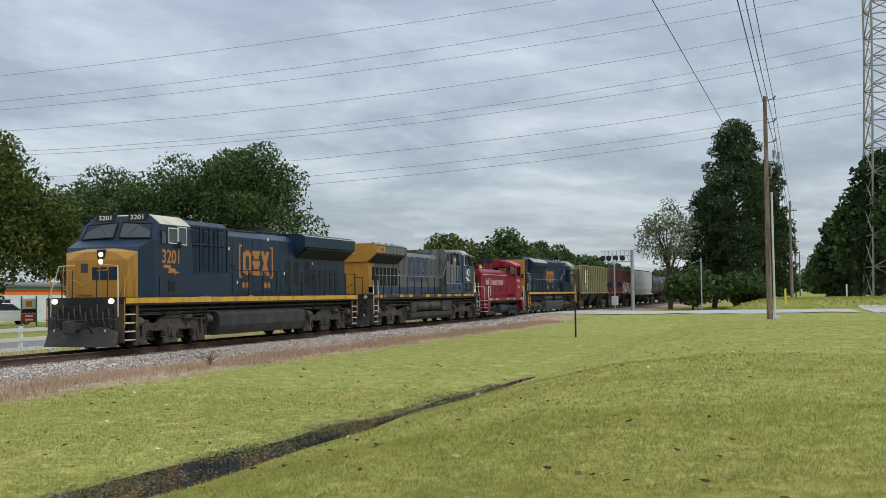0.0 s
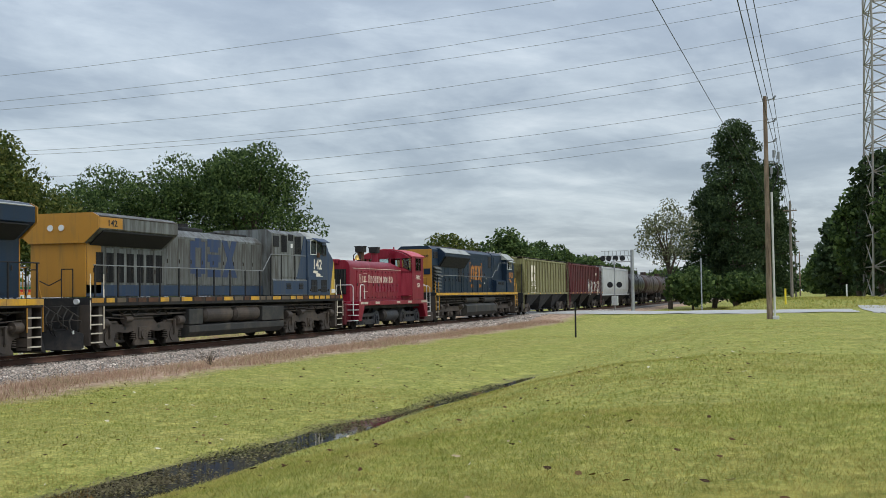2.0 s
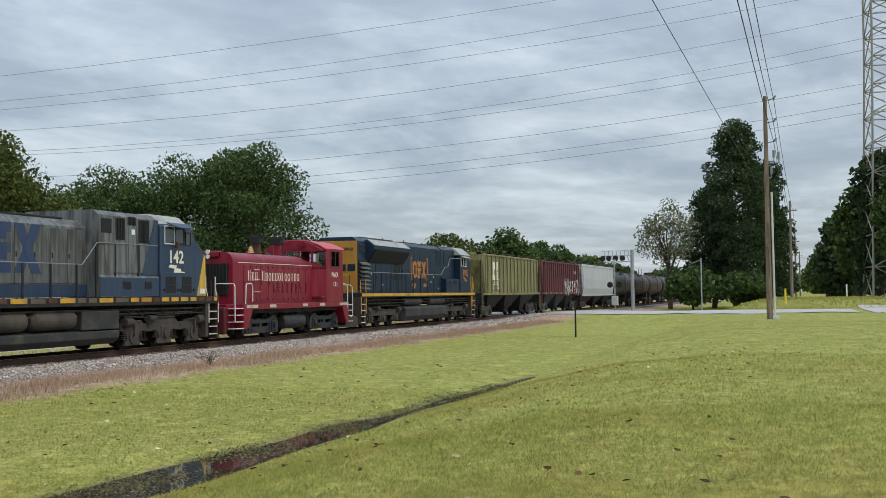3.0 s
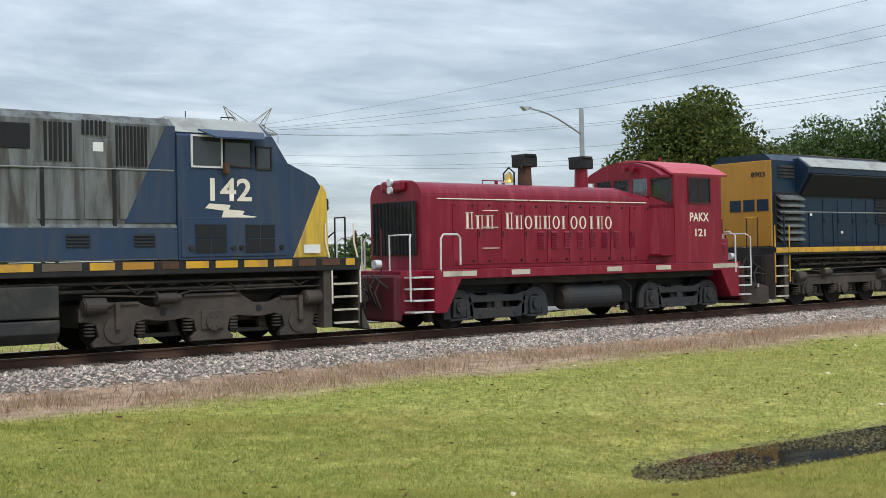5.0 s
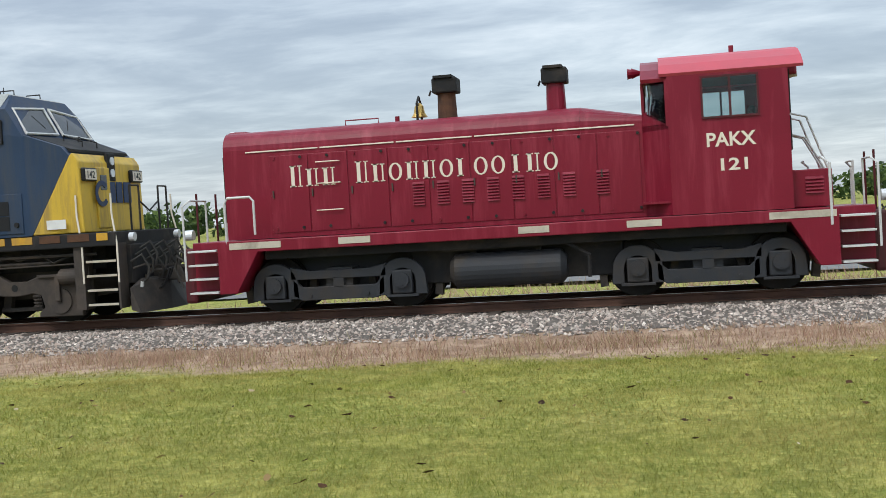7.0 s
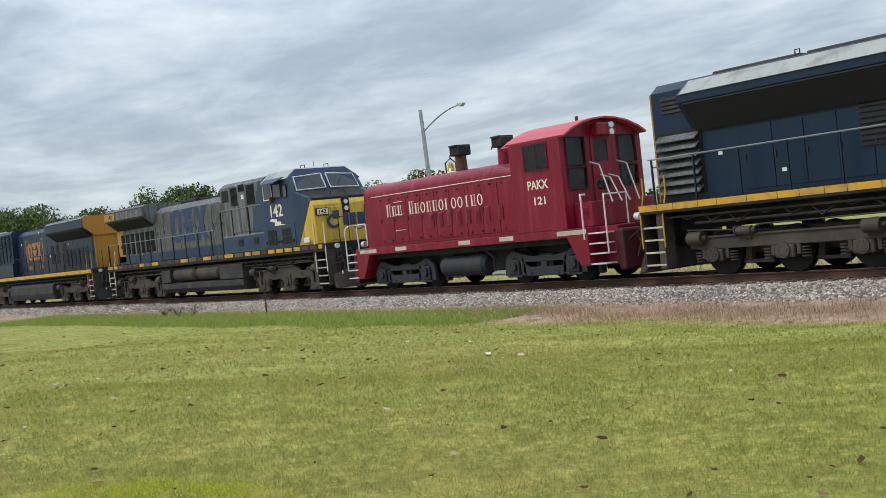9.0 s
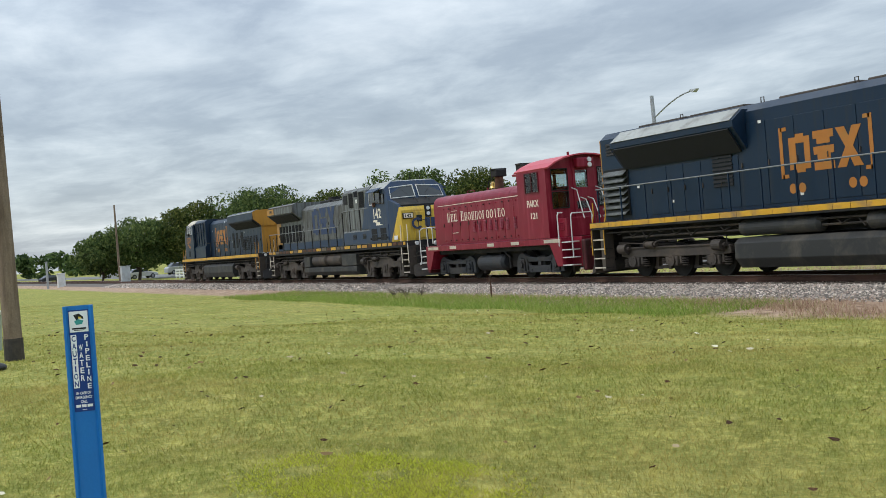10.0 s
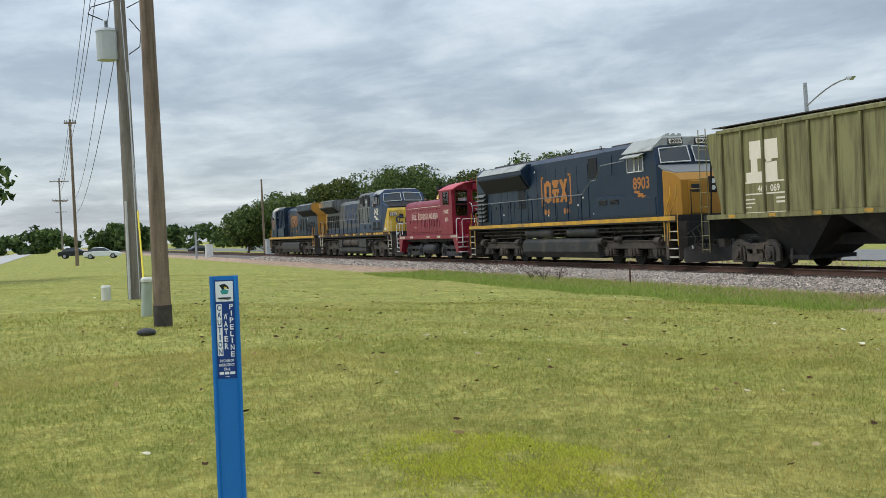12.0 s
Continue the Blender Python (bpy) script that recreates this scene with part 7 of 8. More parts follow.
leaf_green = leaf_material("broadleaf foliage", (0.027, 0.050, 0.018), (0.064, 0.108, 0.032), (0.132, 0.185, 0.056))
leaf_yellow = leaf_material("turning foliage", (0.033, 0.052, 0.013), (0.079, 0.108, 0.025), (0.158, 0.167, 0.042))
leaf_roadside = leaf_material("roadside foliage", (0.040, 0.066, 0.022), (0.088, 0.135, 0.040), (0.17, 0.21, 0.065))
leaf_pine = leaf_material("pine foliage", (0.021, 0.038, 0.017), (0.042, 0.071, 0.029), (0.080, 0.116, 0.046))
leaf_pale = leaf_material("thin grey-green foliage", (0.075, 0.090, 0.053), (0.150, 0.165, 0.090), (0.240, 0.240, 0.135))
bark = surface("bark", (0.11, 0.085, 0.065), 0.9, 0, 0.4, 4.0, (0.05, 0.04, 0.03), 0.5, bump=0.6)


def polar(az, r):
    return -r * math.sin(radians(az)), r * math.cos(radians(az))


def leaves(centres, radii, count, size, rng):
    """Leaf clumps thrown on the shells of lobes: centre, radii; four corners each, slightly bent."""
    w = radii[:, 0] * radii[:, 1] + radii[:, 0] * radii[:, 2]
    which = rng.choice(len(centres), count, p=w / w.sum())
    d = rng.normal(size=(count, 3))
    d /= np.linalg.norm(d, axis=1)[:, None]
    rad = rng.uniform(0.4, 1.15, count) ** 0.6
    p = centres[which] + d * radii[which] * rad[:, None]
    u = rng.normal(size=(count, 3))
    u /= np.linalg.norm(u, axis=1)[:, None]
    v = np.cross(u, rng.normal(size=(count, 3)))
    v /= np.linalg.norm(v, axis=1)[:, None]
    s = size * rng.uniform(0.5, 1.35, count)[:, None]
    n = np.cross(u, v) * 0.25
    co = np.stack([p - u * s, p + v * s * 0.6 + n * s, p + u * s, p - v * s * 0.6 + n * s], 1).reshape(-1, 3)
    return co, np.arange(4 * count).reshape(-1, 4)


def limb(bm, a, b, r0, r1, rng, bends=3):
    a, b = Vector(a), Vector(b)
    last, lr = a, r0
    for k in range(1, bends + 1):
        f = k / bends
        p = a.lerp(b, f)
        if k < bends:
            p += Vector((rng.uniform(-1, 1), rng.uniform(-1, 1), rng.uniform(-0.5, 0.5))) * (b - a).length * 0.07
        r = r0 + (r1 - r0) * f
        cyl(bm, last, p, lr, 7, r)
        last, lr = p, r
    return last


def tree(az, r, height, width, seed, foliage=leaf_green, label="leafy green broadleaf tree", count=9000, size=0.27, low=0.12, pine=False, name="tree"):
    """A tapered trunk with limbs and a crown of leaf clumps on uneven lobes."""
    rng = np.random.default_rng(seed)
    rr = random.Random(seed)
    x, y = polar(az, r)
    z = float(ground_z(x, y)) - 0.1
    t = tagged(new(name), label, "tree", "trees of the place")
    t.location = (x, y, z)
    cs, rs = [], []
    if pine:
        # tiers of flat needle tufts at the ends of the boughs, round a domed top
        n = 90
        for k in range(n):
            f = k / (n - 1)
            h = height * (low + (0.955 - low) * f)
            w = width / 2 * math.sqrt(max(0.0, 1 - max(0.0, (f - 0.55) / 0.47) ** 2.2)) * (0.78 + 0.22 * math.sin(9 * f + seed))
            a = k * 2.4 + rr.uniform(-0.4, 0.4)
            d = w * rr.uniform(0.45, 0.92)
            q = width * rr.uniform(0.10, 0.16)
            cs.append((math.cos(a) * d, math.sin(a) * d, h + rr.uniform(-0.4, 0.4)))
            rs.append((q, q, q * rr.uniform(0.45, 0.65)))
        for f in (0.3, 0.5, 0.7, 0.85):
            cs.append((0, 0, height * (low + (1 - low) * f)))
            rs.append((width * 0.26, width * 0.26, height * 0.12))
    else:
        zc, hz = height * (low + 1) / 2, height * (1 - low) / 2
        for k in range(46):
            d = Vector((rr.gauss(0, 1), rr.gauss(0, 1), rr.gauss(0, 1))).normalized()
            q = width * rr.uniform(0.085, 0.17)
            f = rr.uniform(0.55, 1.0)
            pinch = 1.0 if d.z < 0.2 else 1 - 0.25 * d.z
            cs.append((d.x * f * (width / 2 - q) * pinch, d.y * f * (width / 2 - q) * pinch, zc + d.z * f * (hz - q * 0.7)))
            rs.append((q, q, q * rr.uniform(0.6, 0.9)))
        cs.append((0, 0, zc))
        rs.append((width * 0.36, width * 0.36, hz * 0.74))
    cs, rs = np.array(cs), np.array(rs)
    bm = bmesh.new()
    tip = limb(bm, (0, 0, -0.2), (rr.uniform(-0.4, 0.4), rr.uniform(-0.4, 0.4), height * (0.93 if pine else 0.6)), height * 0.021 + 0.04, 0.06, rr, 4)
    for c in cs[:: (2 if pine else 3)]:
        h0 = max(height * 0.12, c[2] * (0.9 if pine else 0.55))
        limb(bm, (0, 0, h0), tuple(c), 0.07 + height * 0.004, 0.025, rr, 2)
    part("trunk", bm, bark, t)
    co, fa = leaves(cs, rs, int(count * 0.8), size * 1.08, rng)
    co[:, 2] = np.maximum(co[:, 2], height * low * 0.5)
    crown = solid("crown", co, fa, foliage, False)
    crown.parent = t
    return t


def woods(name, az0, az1, r, depth, h0, h1, count, size, foliage, label, seed, lump=12):
    """A far belt of trees, as one mass of leaf clumps."""
    rng = np.random.default_rng(seed)
    n = max(6, int(abs(az1 - az0) * lump / 4))
    az = rng.uniform(az0, az1, n)
    rr = r + rng.uniform(0, depth, n)
    h = rng.uniform(h0, h1, n)
    cx, cy = -rr * np.sin(np.radians(az)), rr * np.cos(np.radians(az))
    cs, rs = [], []
    for x, y, hh in zip(cx, cy, h):
        for k in range(4):
            q = hh * rng.uniform(0.18, 0.3)
            cs.append((x + rng.normal(0, hh * 0.22), y + rng.normal(0, hh * 0.22), rng.uniform(0.12, 0.76) * hh))
            rs.append((q * 1.25, q * 1.25, q))
    co, fa = leaves(np.array(cs), np.array(rs), count, size, rng)
    co[:, 2] = np.maximum(co[:, 2], -0.7)
    tagged(solid(name, co, fa, foliage, False), label, "woods", kind="stuff")


# along the far side of the highway, from east to west
tree(-51.4, 88, 15.0, 15.5, 1, leaf_yellow, "broad broadleaf tree with lighter yellowing leaves", 60000, 0.15, 0.10)
tree(-57.0, 98, 13.2, 14, 2, count=38000, size=0.125)
tree(-61.0, 96, 14.2, 14, 3, count=38000, size=0.125)
tree(-63.8, 95, 15.2, 13, 4, count=38000, size=0.125)
tree(-73.5, 170, 12.2, 14, 5, leaf_yellow, "broad broadleaf tree with yellowing leaves", 14000, 0.24, 0.06)
tree(-76.2, 172, 12.4, 14, 6, count=14000, size=0.24, low=0.06)
tree(-78.2, 190, 11.2, 12, 7, count=12000, size=0.26, low=0.06)
tree(-80.0, 225, 10.6, 13, 8, count=2600, size=0.6, low=0.05)
tree(-81.6, 240, 9.0, 13, 9, count=2600, size=0.6, low=0.05)
tree(-14.4, 112, 10.6, 8, 10, count=3600)
tree(-4.3, 118, 6.6, 8, 11, count=2600)
tree(27.6, 120, 8.2, 8, 12, count=2600)
tree(8.5, 130, 5.6, 8, 28, count=2000)
k = 13
for az, el in ((81.0, 1.6), (79.3, 2.45), (76.5, 2.9), (74.3, 3.25), (72.4, 3.1), (70.0, 2.7), (67.6, 3.2), (65.4, 3.5), (62.8, 3.1), (60.0, 2.5), (57.0, 2.5), (54.4, 3.0), (51.0, 2.4)):
    tree(az, 165, 1.9 + 165 * math.tan(radians(el + (0.55 if 52 < az < 75 else 0.2))), 14 if el > 2.4 else 10, k, leaf_roadside if k % 3 else leaf_yellow, "leafy roadside tree beyond the track", 15000, 0.19, 0.06)
    k += 1
# pines and a thin grey-leaved tree by the level crossing
tree(-87.25, 156, 24.6, 10.5, 41, leaf_pine, "tall dark loblolly pine", 34000, 0.17, 0.14, True, "pine_tree")
tree(-86.15, 160, 16.5, 10, 42, leaf_pine, "dark pine with a ragged crown", 22000, 0.18, 0.10, True, "pine_tree")
tree(-88.5, 163, 19.0, 9, 43, leaf_pine, "dark pine with a ragged crown", 22000, 0.18, 0.10, True, "pine_tree")
tree(-84.1, 152, 14.6, 10.5, 44, leaf_pale, "thin tree with sparse grey-green leaves", 5200, 0.15, 0.30)
tree(-88.9, 215, 16.5, 9, 45, leaf_pine, "dark pine at the end of the row", 4500, 0.42, 0.08, True, "pine_tree")
tree(-85.2, 148, 6.0, 8, 46, leaf_green, "dense green undergrowth tree", 3000, 0.32, 0.02)
tree(-87.6, 150, 4.6, 9, 47, leaf_green, "dense green undergrowth tree", 3000, 0.32, 0.02)
for i, (az, r, h) in enumerate(((-91.3, 260, 11), (-91.9, 225, 15), (-92.7, 205, 21), (-93.6, 200, 24), (-94.8, 190, 25), (-92.3, 240, 17))):
    tree(az, r, h, 11, 60 + i, leaf_pine if i % 2 else leaf_green, "tall dark tree in the wood behind the tower", 5200, 0.45, 0.05, i % 2 == 1)
tree(95.2, 62, 8.0, 8.5, 70, leaf_green, "dark roadside tree beside the street", 4200, 0.22, 0.25)
woods("far_woods", -89.5, -80, 330, 60, 6, 10, 9000, 0.9, leaf_green, "distant dark green woods", 80)
woods("far_woods", -92.5, -89.0, 420, 80, 7, 11, 5000, 0.9, leaf_green, "distant dark green woods", 81)
woods("far_woods", 77, 95, 330, 90, 5, 9, 12000, 0.9, leaf_green, "distant dark green woods", 82)
woods("far_woods", -70, 77, 260, 60, 5, 8.5, 26000, 0.9, leaf_green, "distant dark green woods", 83)
woods("far_woods", -110, -93, 240, 90, 14, 22, 9000, 0.9, leaf_pine, "dark woods behind the street", 84)
woods("far_woods", 95, 250, 300, 60, 8, 14, 16000, 1.1, leaf_green, "distant woods behind the street", 85)


def verge_scrub():
    rng = np.random.default_rng(90)
    n = 26000
    x, y = rng.uniform(-90, 110, n), rng.normal(28.5, 1.2, n)
    k = np.sin(x * 0.6) + np.sin(x * 0.23 + 1) > rng.uniform(-2.2, 1.2, n)
    blades("scrub", x[k], y[k], rng.uniform(0.1, 0.55, k.sum()), np.full(k.sum(), 0.03), rng, straw_mat, "rank brown and green scrub beyond the track", "scrub")
    n = 30000
    x, y = rng.uniform(112, 180, n), rng.uniform(-20, 12, n)
    blades("mound_grass", x, y, rng.uniform(0.06, 0.25, n), np.full(n, 0.05), rng, grass_mat, "longer grass on the mound beyond the road", "grass")


verge_scrub()


# ---- poles, wires and towers ----
pole_grey = surface("weathered pole timber", (0.22, 0.195, 0.165), 0.9, 0, 0.4, 5.0, (0.12, 0.10, 0.08), 0.55, streak=True, bump=0.7)
pole_brown = surface("creosoted pole timber", (0.24, 0.18, 0.13), 0.9, 0, 0.45, 5.0, (0.09, 0.06, 0.042), 0.54, streak=True, bump=0.7)
galvanised = surface("galvanised steel", (0.36, 0.37, 0.38), 0.5, 0.5, 0.2, 4.0, (0.24, 0.24, 0.24), 0.6)
tower_steel = surface("tower steel", (0.30, 0.29, 0.27), 0.6, 0.3, 0.2, 1.0, (0.30, 0.2, 0.13), 0.62)
wire_black = surface("wire", (0.02, 0.02, 0.022), 0.6)
wire_grey = surface("conductor", (0.24, 0.25, 0.26), 0.5, 0.4)
porcelain = surface("insulator", (0.20, 0.21, 0.22), 0.3)
can_grey = surface("transformer paint", (0.42, 0.44, 0.44), 0.5, 0, 0.15, 3.0, (0.3, 0.28, 0.24), 0.62)
guard_yellow = surface("yellow guy guard", (0.75, 0.58, 0.03), 0.5, 0, 0.12)
pvc = surface("pale conduit", (0.55, 0.55, 0.53), 0.5, 0, 0.12, 3.0, (0.4, 0.38, 0.34), 0.6)


def pole(x, y, h, r, material, label, lean=(0, 0), arms=(), extras=None):
    z = float(ground_z(x, y)) - 0.25
    p = tagged(new("utility_pole"), label, "pole", "utility poles")
    p.location = (x, y, z)
    bm = bmesh.new()
    cyl(bm, (0, 0, 0), (lean[0], lean[1], h), r, 16, r * 0.62)
    part("shaft", bm, material, p)
    for az_, w in arms:
        bm = bmesh.new()
        box(bm, lean[0] - 0.06, lean[0] + 0.06, lean[1] - w, lean[1] + w, az_ - 0.06, az_ + 0.06, 0.01)
        part("crossarm", bm, pole_brown, p)
        for yy in (-w + 0.1, -w / 2, w / 2, w - 0.1):
            bm = bmesh.new()
            for q in range(3):
                cyl(bm, (lean[0], lean[1] + yy, az_ + 0.08 + q * 0.06), (lean[0], lean[1] + yy, az_ + 0.12 + q * 0.06), 0.06 - q * 0.01, 8)
            part("insulator", bm, porcelain, p)
    if extras:
        extras(p, h)
    return p


def pole_a_fittings(p, h):
    for zz in (h - 0.25, h - 1.5, h - 2.6):
        bm = bmesh.new()
        tube(bm, [(0, 0, zz), (0, -0.45, zz + 0.1)], 0.03)
        for q in range(4):
            cyl(bm, (0, -0.45 - q * 0.03, zz + 0.06 + q * 0.05), (0, -0.45 - q * 0.03, zz + 0.1 + q * 0.05), 0.07, 8)
        part("insulator", bm, porcelain, p)
    for yy, zz in ((-0.4, h - 3.6), (-0.65, h - 3.7), (-0.25, h - 4.5)):
        bm = bmesh.new()
        tube(bm, [(0, 0, zz), (0, yy, zz), (0, yy, zz + 0.35)], 0.035)
        cyl(bm, (0, yy, zz + 0.2), (0, yy, zz + 0.6), 0.07, 8)
        part("fuse_cutout", bm, porcelain, p)
    bm = bmesh.new()
    cyl(bm, (-0.05, -0.27, 0.1), (-0.05, -0.24, 7.2), 0.06, 8)
    part("conduit", bm, pvc, p, "pale plastic cable conduit")
    bm = bmesh.new()
    tube(bm, [(-0.05, -0.24, 7.2), (-0.05, -0.55, 7.9), (-0.05, -0.62, 8.4), (0, -0.4, 8.9)], 0.03)
    part("riser_cable", bm, black, p)
    bm = bmesh.new()
    box(bm, -0.25, 0.2, -0.5, -0.15, 0.0, 0.45, 0.04)
    part("ground_box", bm, pvc, p)


def pole_c_fittings(p, h):
    bm = bmesh.new()
    cyl(bm, (0.0, -0.42, 6.95), (0.0, -0.42, 7.75), 0.29, 18)
    cyl(bm, (0.0, -0.42, 7.75), (0.0, -0.42, 7.83), 0.31, 18, 0.22)
    can = part("transformer", bm, can_grey, p, "grey pole transformer can")
    for dx in (-0.12, 0.12):
        bm = bmesh.new()
        for q in range(4):
            cyl(bm, (dx, -0.42, 7.85 + q * 0.05), (dx, -0.42, 7.88 + q * 0.05), 0.05, 8)
        part("bushing", bm, porcelain, can)
    bm = bmesh.new()
    tube(bm, [(0.1, -0.5, 8.05), (0.2, -0.9, 8.2), (0.15, -0.8, 8.4), (0.1, -0.2, 8.6)], 0.015)
    tube(bm, [(0.1, 0.15, 7.1), (0.2, 0.45, 7.3), (0.2, 0.5, 7.7), (0.1, 0.2, 8.1)], 0.015)
    tube(bm, [(0.1, 0.15, 8.4), (0.2, 0.55, 8.6), (0.2, 0.6, 9.2)], 0.015)
    part("lead_wire", bm, black, p)
    bm = bmesh.new()
    cyl(bm, (0.15, -0.16, 0.2), (0.13, -0.14, 3.0), 0.04, 8)
    cyl(bm, (0.16, 0.1, 0.2), (0.14, 0.09, 6.6), 0.02, 8)
    part("conduit", bm, pvc, p)


POLE_A, POLE_B, POLE_C = (66.5, 1.52), (-23.0, 1.97), (-34.0, 2.19)
pole(*POLE_A, 12.5, 0.165, pole_brown, "tall weathered timber utility pole with insulators and a conduit", extras=pole_a_fittings)
pole(*POLE_B, 11.0, 0.17, pole_brown, "bare brown timber pole with a split, dark-stained base", (0.0, -0.02))
zb = float(ground_z(*POLE_B))
# thin dark sleeve, added to stand for the stain on the timber
bm = bmesh.new()
cyl(bm, (POLE_B[0], POLE_B[1], zb - 0.05), (POLE_B[0], POLE_B[1], zb + 0.42), 0.179, 14, 0.176)
lone("pole_collar", bm, steel_dark, "dark stain round the foot of the pole", "collar")
pole(*POLE_C, 12.6, 0.21, pole_grey, "weathered timber utility pole with a grey transformer", (0, -0.05), extras=pole_c_fittings)
pole(-101, 2.0, 12.3, 0.15, pole_brown, "dark timber utility pole", arms=((12.0, 0.5),))
pole(-188, 1.7, 12.4, 0.16, pole_grey, "timber utility pole with two crossarms", arms=((11.9, 1.4), (9.0, 1.2)))
pole(-270, 2.5, 12.4, 0.16, pole_grey, "timber utility pole with two crossarms", arms=((11.9, 1.4), (9.6, 1.2)))
pole(150, 0.75, 12.2, 0.2, pole_grey, "timber utility pole beside the wood", arms=((11.0, 0.8),))
pole(232, 0.4, 12.2, 0.2, pole_grey, "timber utility pole beside the wood", arms=((11.0, 0.8),))
pole(330, -0.5, 12.2, 0.22, pole_brown, "timber utility pole beside the wood", arms=((11.0, 0.8),))
pole(-150, 26, 10, 0.17, pole_brown, "timber pole beside the track")


def wire(name, a, b, sag, r, material, label):
    bm = bmesh.new()
    n = 14
    pts = [Vector(a).lerp(Vector(b), i / n) - Vector((0, 0, 4 * sag * (i / n) * (1 - i / n))) for i in range(n + 1)]
    tube(bm, pts, r, 5)
    return lone(name, bm, material, label, "wire", "overhead wires")


for y, z, zc in ((1.05, 12.1, 12.2), (1.1, 10.9, 11.2), (1.1, 9.8, 10.3)):
    wire("overhead_wire", (66.5, y, z), (-34.0, y + 0.75, zc), 0.7, 0.016, wire_black, "black overhead distribution wire")
    wire("overhead_wire", (66.5, y, z), (150, 0.4 + (y - 1.05) * 4, z - 0.9), 0.6, 0.016, wire_black, "black overhead distribution wire")
    wire("overhead_wire", (150, 0.4, z - 0.9), (232, 0.1, z - 0.9), 0.6, 0.02, wire_black, "black overhead distribution wire")
    wire("overhead_wire", (-34, y + 0.75, zc), (-101, 1.6 + y * 0.3, zc - 0.2), 0.5, 0.014, wire_black, "black overhead distribution wire")
    wire("overhead_wire", (-101, 1.6 + y * 0.3, zc - 0.2), (-188, 1.0 + y * 0.7, zc - 0.2), 0.7, 0.02, wire_black, "black overhead distribution wire")
wire("overhead_wire", (155, 2.7, 11.9), (-40, 5.8, 11.9), 0.3, 0.016, wire_black, "black overhead wire above the lawn")
wire("guy_wire", (-34, 2.1, 9.6), (-101, 2.0, 5.6), 1.4, 0.012, wire_black, "slack black service wire")
wire("guy_wire", (-34, 2.1, 7.6), (-101, 2.0, 4.4), 1.2, 0.012, wire_black, "slack black service wire")
bm = bmesh.new()
tube(bm, [(-26.6, 1.93, 0.0), (-33.9, 2.15, 9.3)], 0.009)
guy = lone("guy_wire", bm, galvanised, "steel guy wire with a yellow plastic guard", "guy wire")
bm = bmesh.new()
tube(bm, [(-26.6, 1.93, 0.05), (-28.5, 1.987, 2.45)], 0.02, 8)
part("guard", bm, guard_yellow, guy, "yellow plastic guard")


def strut(bm, a, b, r):
    cyl(bm, a, b, r, 4)


def lattice(name, x, y, turn, base, waist, waist_z, height, arms, label, r=0.09, fork=False):
    """A lattice steel transmission tower: four legs, bracing, crossarms."""
    t = tagged(new(name), label, "tower", "transmission towers")
    t.location, t.rotation_euler = (x, y, float(ground_z(x, y)) - 0.1), (0, 0, radians(turn))
    hw = lambda z: base / 2 + (waist / 2 - base / 2) * min(1, z / waist_z)
    levels = [0.0]
    while levels[-1] < height - 1.0:
        levels.append(min(height, levels[-1] + max(1.6, 2 * hw(levels[-1]) * 0.5)))
    for sx in (-1, 1):
        for sy in (-1, 1):
            bm = bmesh.new()
            tube(bm, [(sx * hw(z), sy * hw(z), z) for z in levels], r, 4)
            part("leg", bm, tower_steel, t)
    bm = bmesh.new()
    for z0, z1 in zip(levels, levels[1:]):
        a, b = hw(z0), hw(z1)
        for s in (-1, 1):
            for f in (lambda u, z, w: (u * w, s * w, z), lambda u, z, w: (s * w, u * w, z)):
                strut(bm, f(-1, z0, a), f(1, z1, b), r * 0.55)
                strut(bm, f(1, z0, a), f(-1, z1, b), r * 0.55)
                strut(bm, f(-1, z1, b), f(1, z1, b), r * 0.55)
    part("bracing", bm, tower_steel, t)
    for z, w in arms:
        bm = bmesh.new()
        a = hw(z)
        for e in (-1, 1):
            for s in (-1, 1):
                strut(bm, (s * a, 0 + e * a, z), (0, e * w, z + 0.2), r * 0.7)
                strut(bm, (s * a, e * a, z + 1.6), (0, e * w, z + 0.25), r * 0.7)
            for q in range(1, 6):
                yy = e * (a + (w - a) * q / 6)
                k_ = 1 - q / 6
                strut(bm, (-a * k_, yy, z + 0.1), (a * k_, yy, z + 0.1), r * 0.4)
                strut(bm, (0, yy, z + 0.1), (0, yy, z + 0.2 + 1.4 * k_), r * 0.4)
            for yy in (e * w, ):
                for q in range(10):
                    cyl(bm, (0, yy, z - 0.1 - q * 0.17), (0, yy, z - 0.2 - q * 0.17), 0.12, 6)
        part("crossarm", bm, tower_steel, t)
    if fork:
        bm = bmesh.new()
        for e in (-1, 1):
            for s in (-1, 1):
                strut(bm, (s * waist / 2, e * waist / 2, height), (0, e * waist * 0.95, height + 4.4), r * 0.8)
                strut(bm, (s * waist / 2, 0, height), (0, e * waist * 0.95, height + 4.4), r * 0.6)
            strut(bm, (0, e * waist / 2, height + 1.4), (0, e * waist * 0.78, height + 2.2), r * 0.5)
        part("earth_wire_fork", bm, tower_steel, t)
    return t


lattice("transmission_tower", 134.2, 234.4, 76, 9, 6.0, 20, 33.0, ((24.3, 7.0), (31.0, 7.0)), "distant grey lattice steel transmission tower", 0.14, True)
lattice("transmission_tower", 196, -15.6, 5, 10.2, 8.4, 40, 62, ((52, 12), (60, 11)), "rusty grey lattice steel transmission tower behind the street", 0.17)

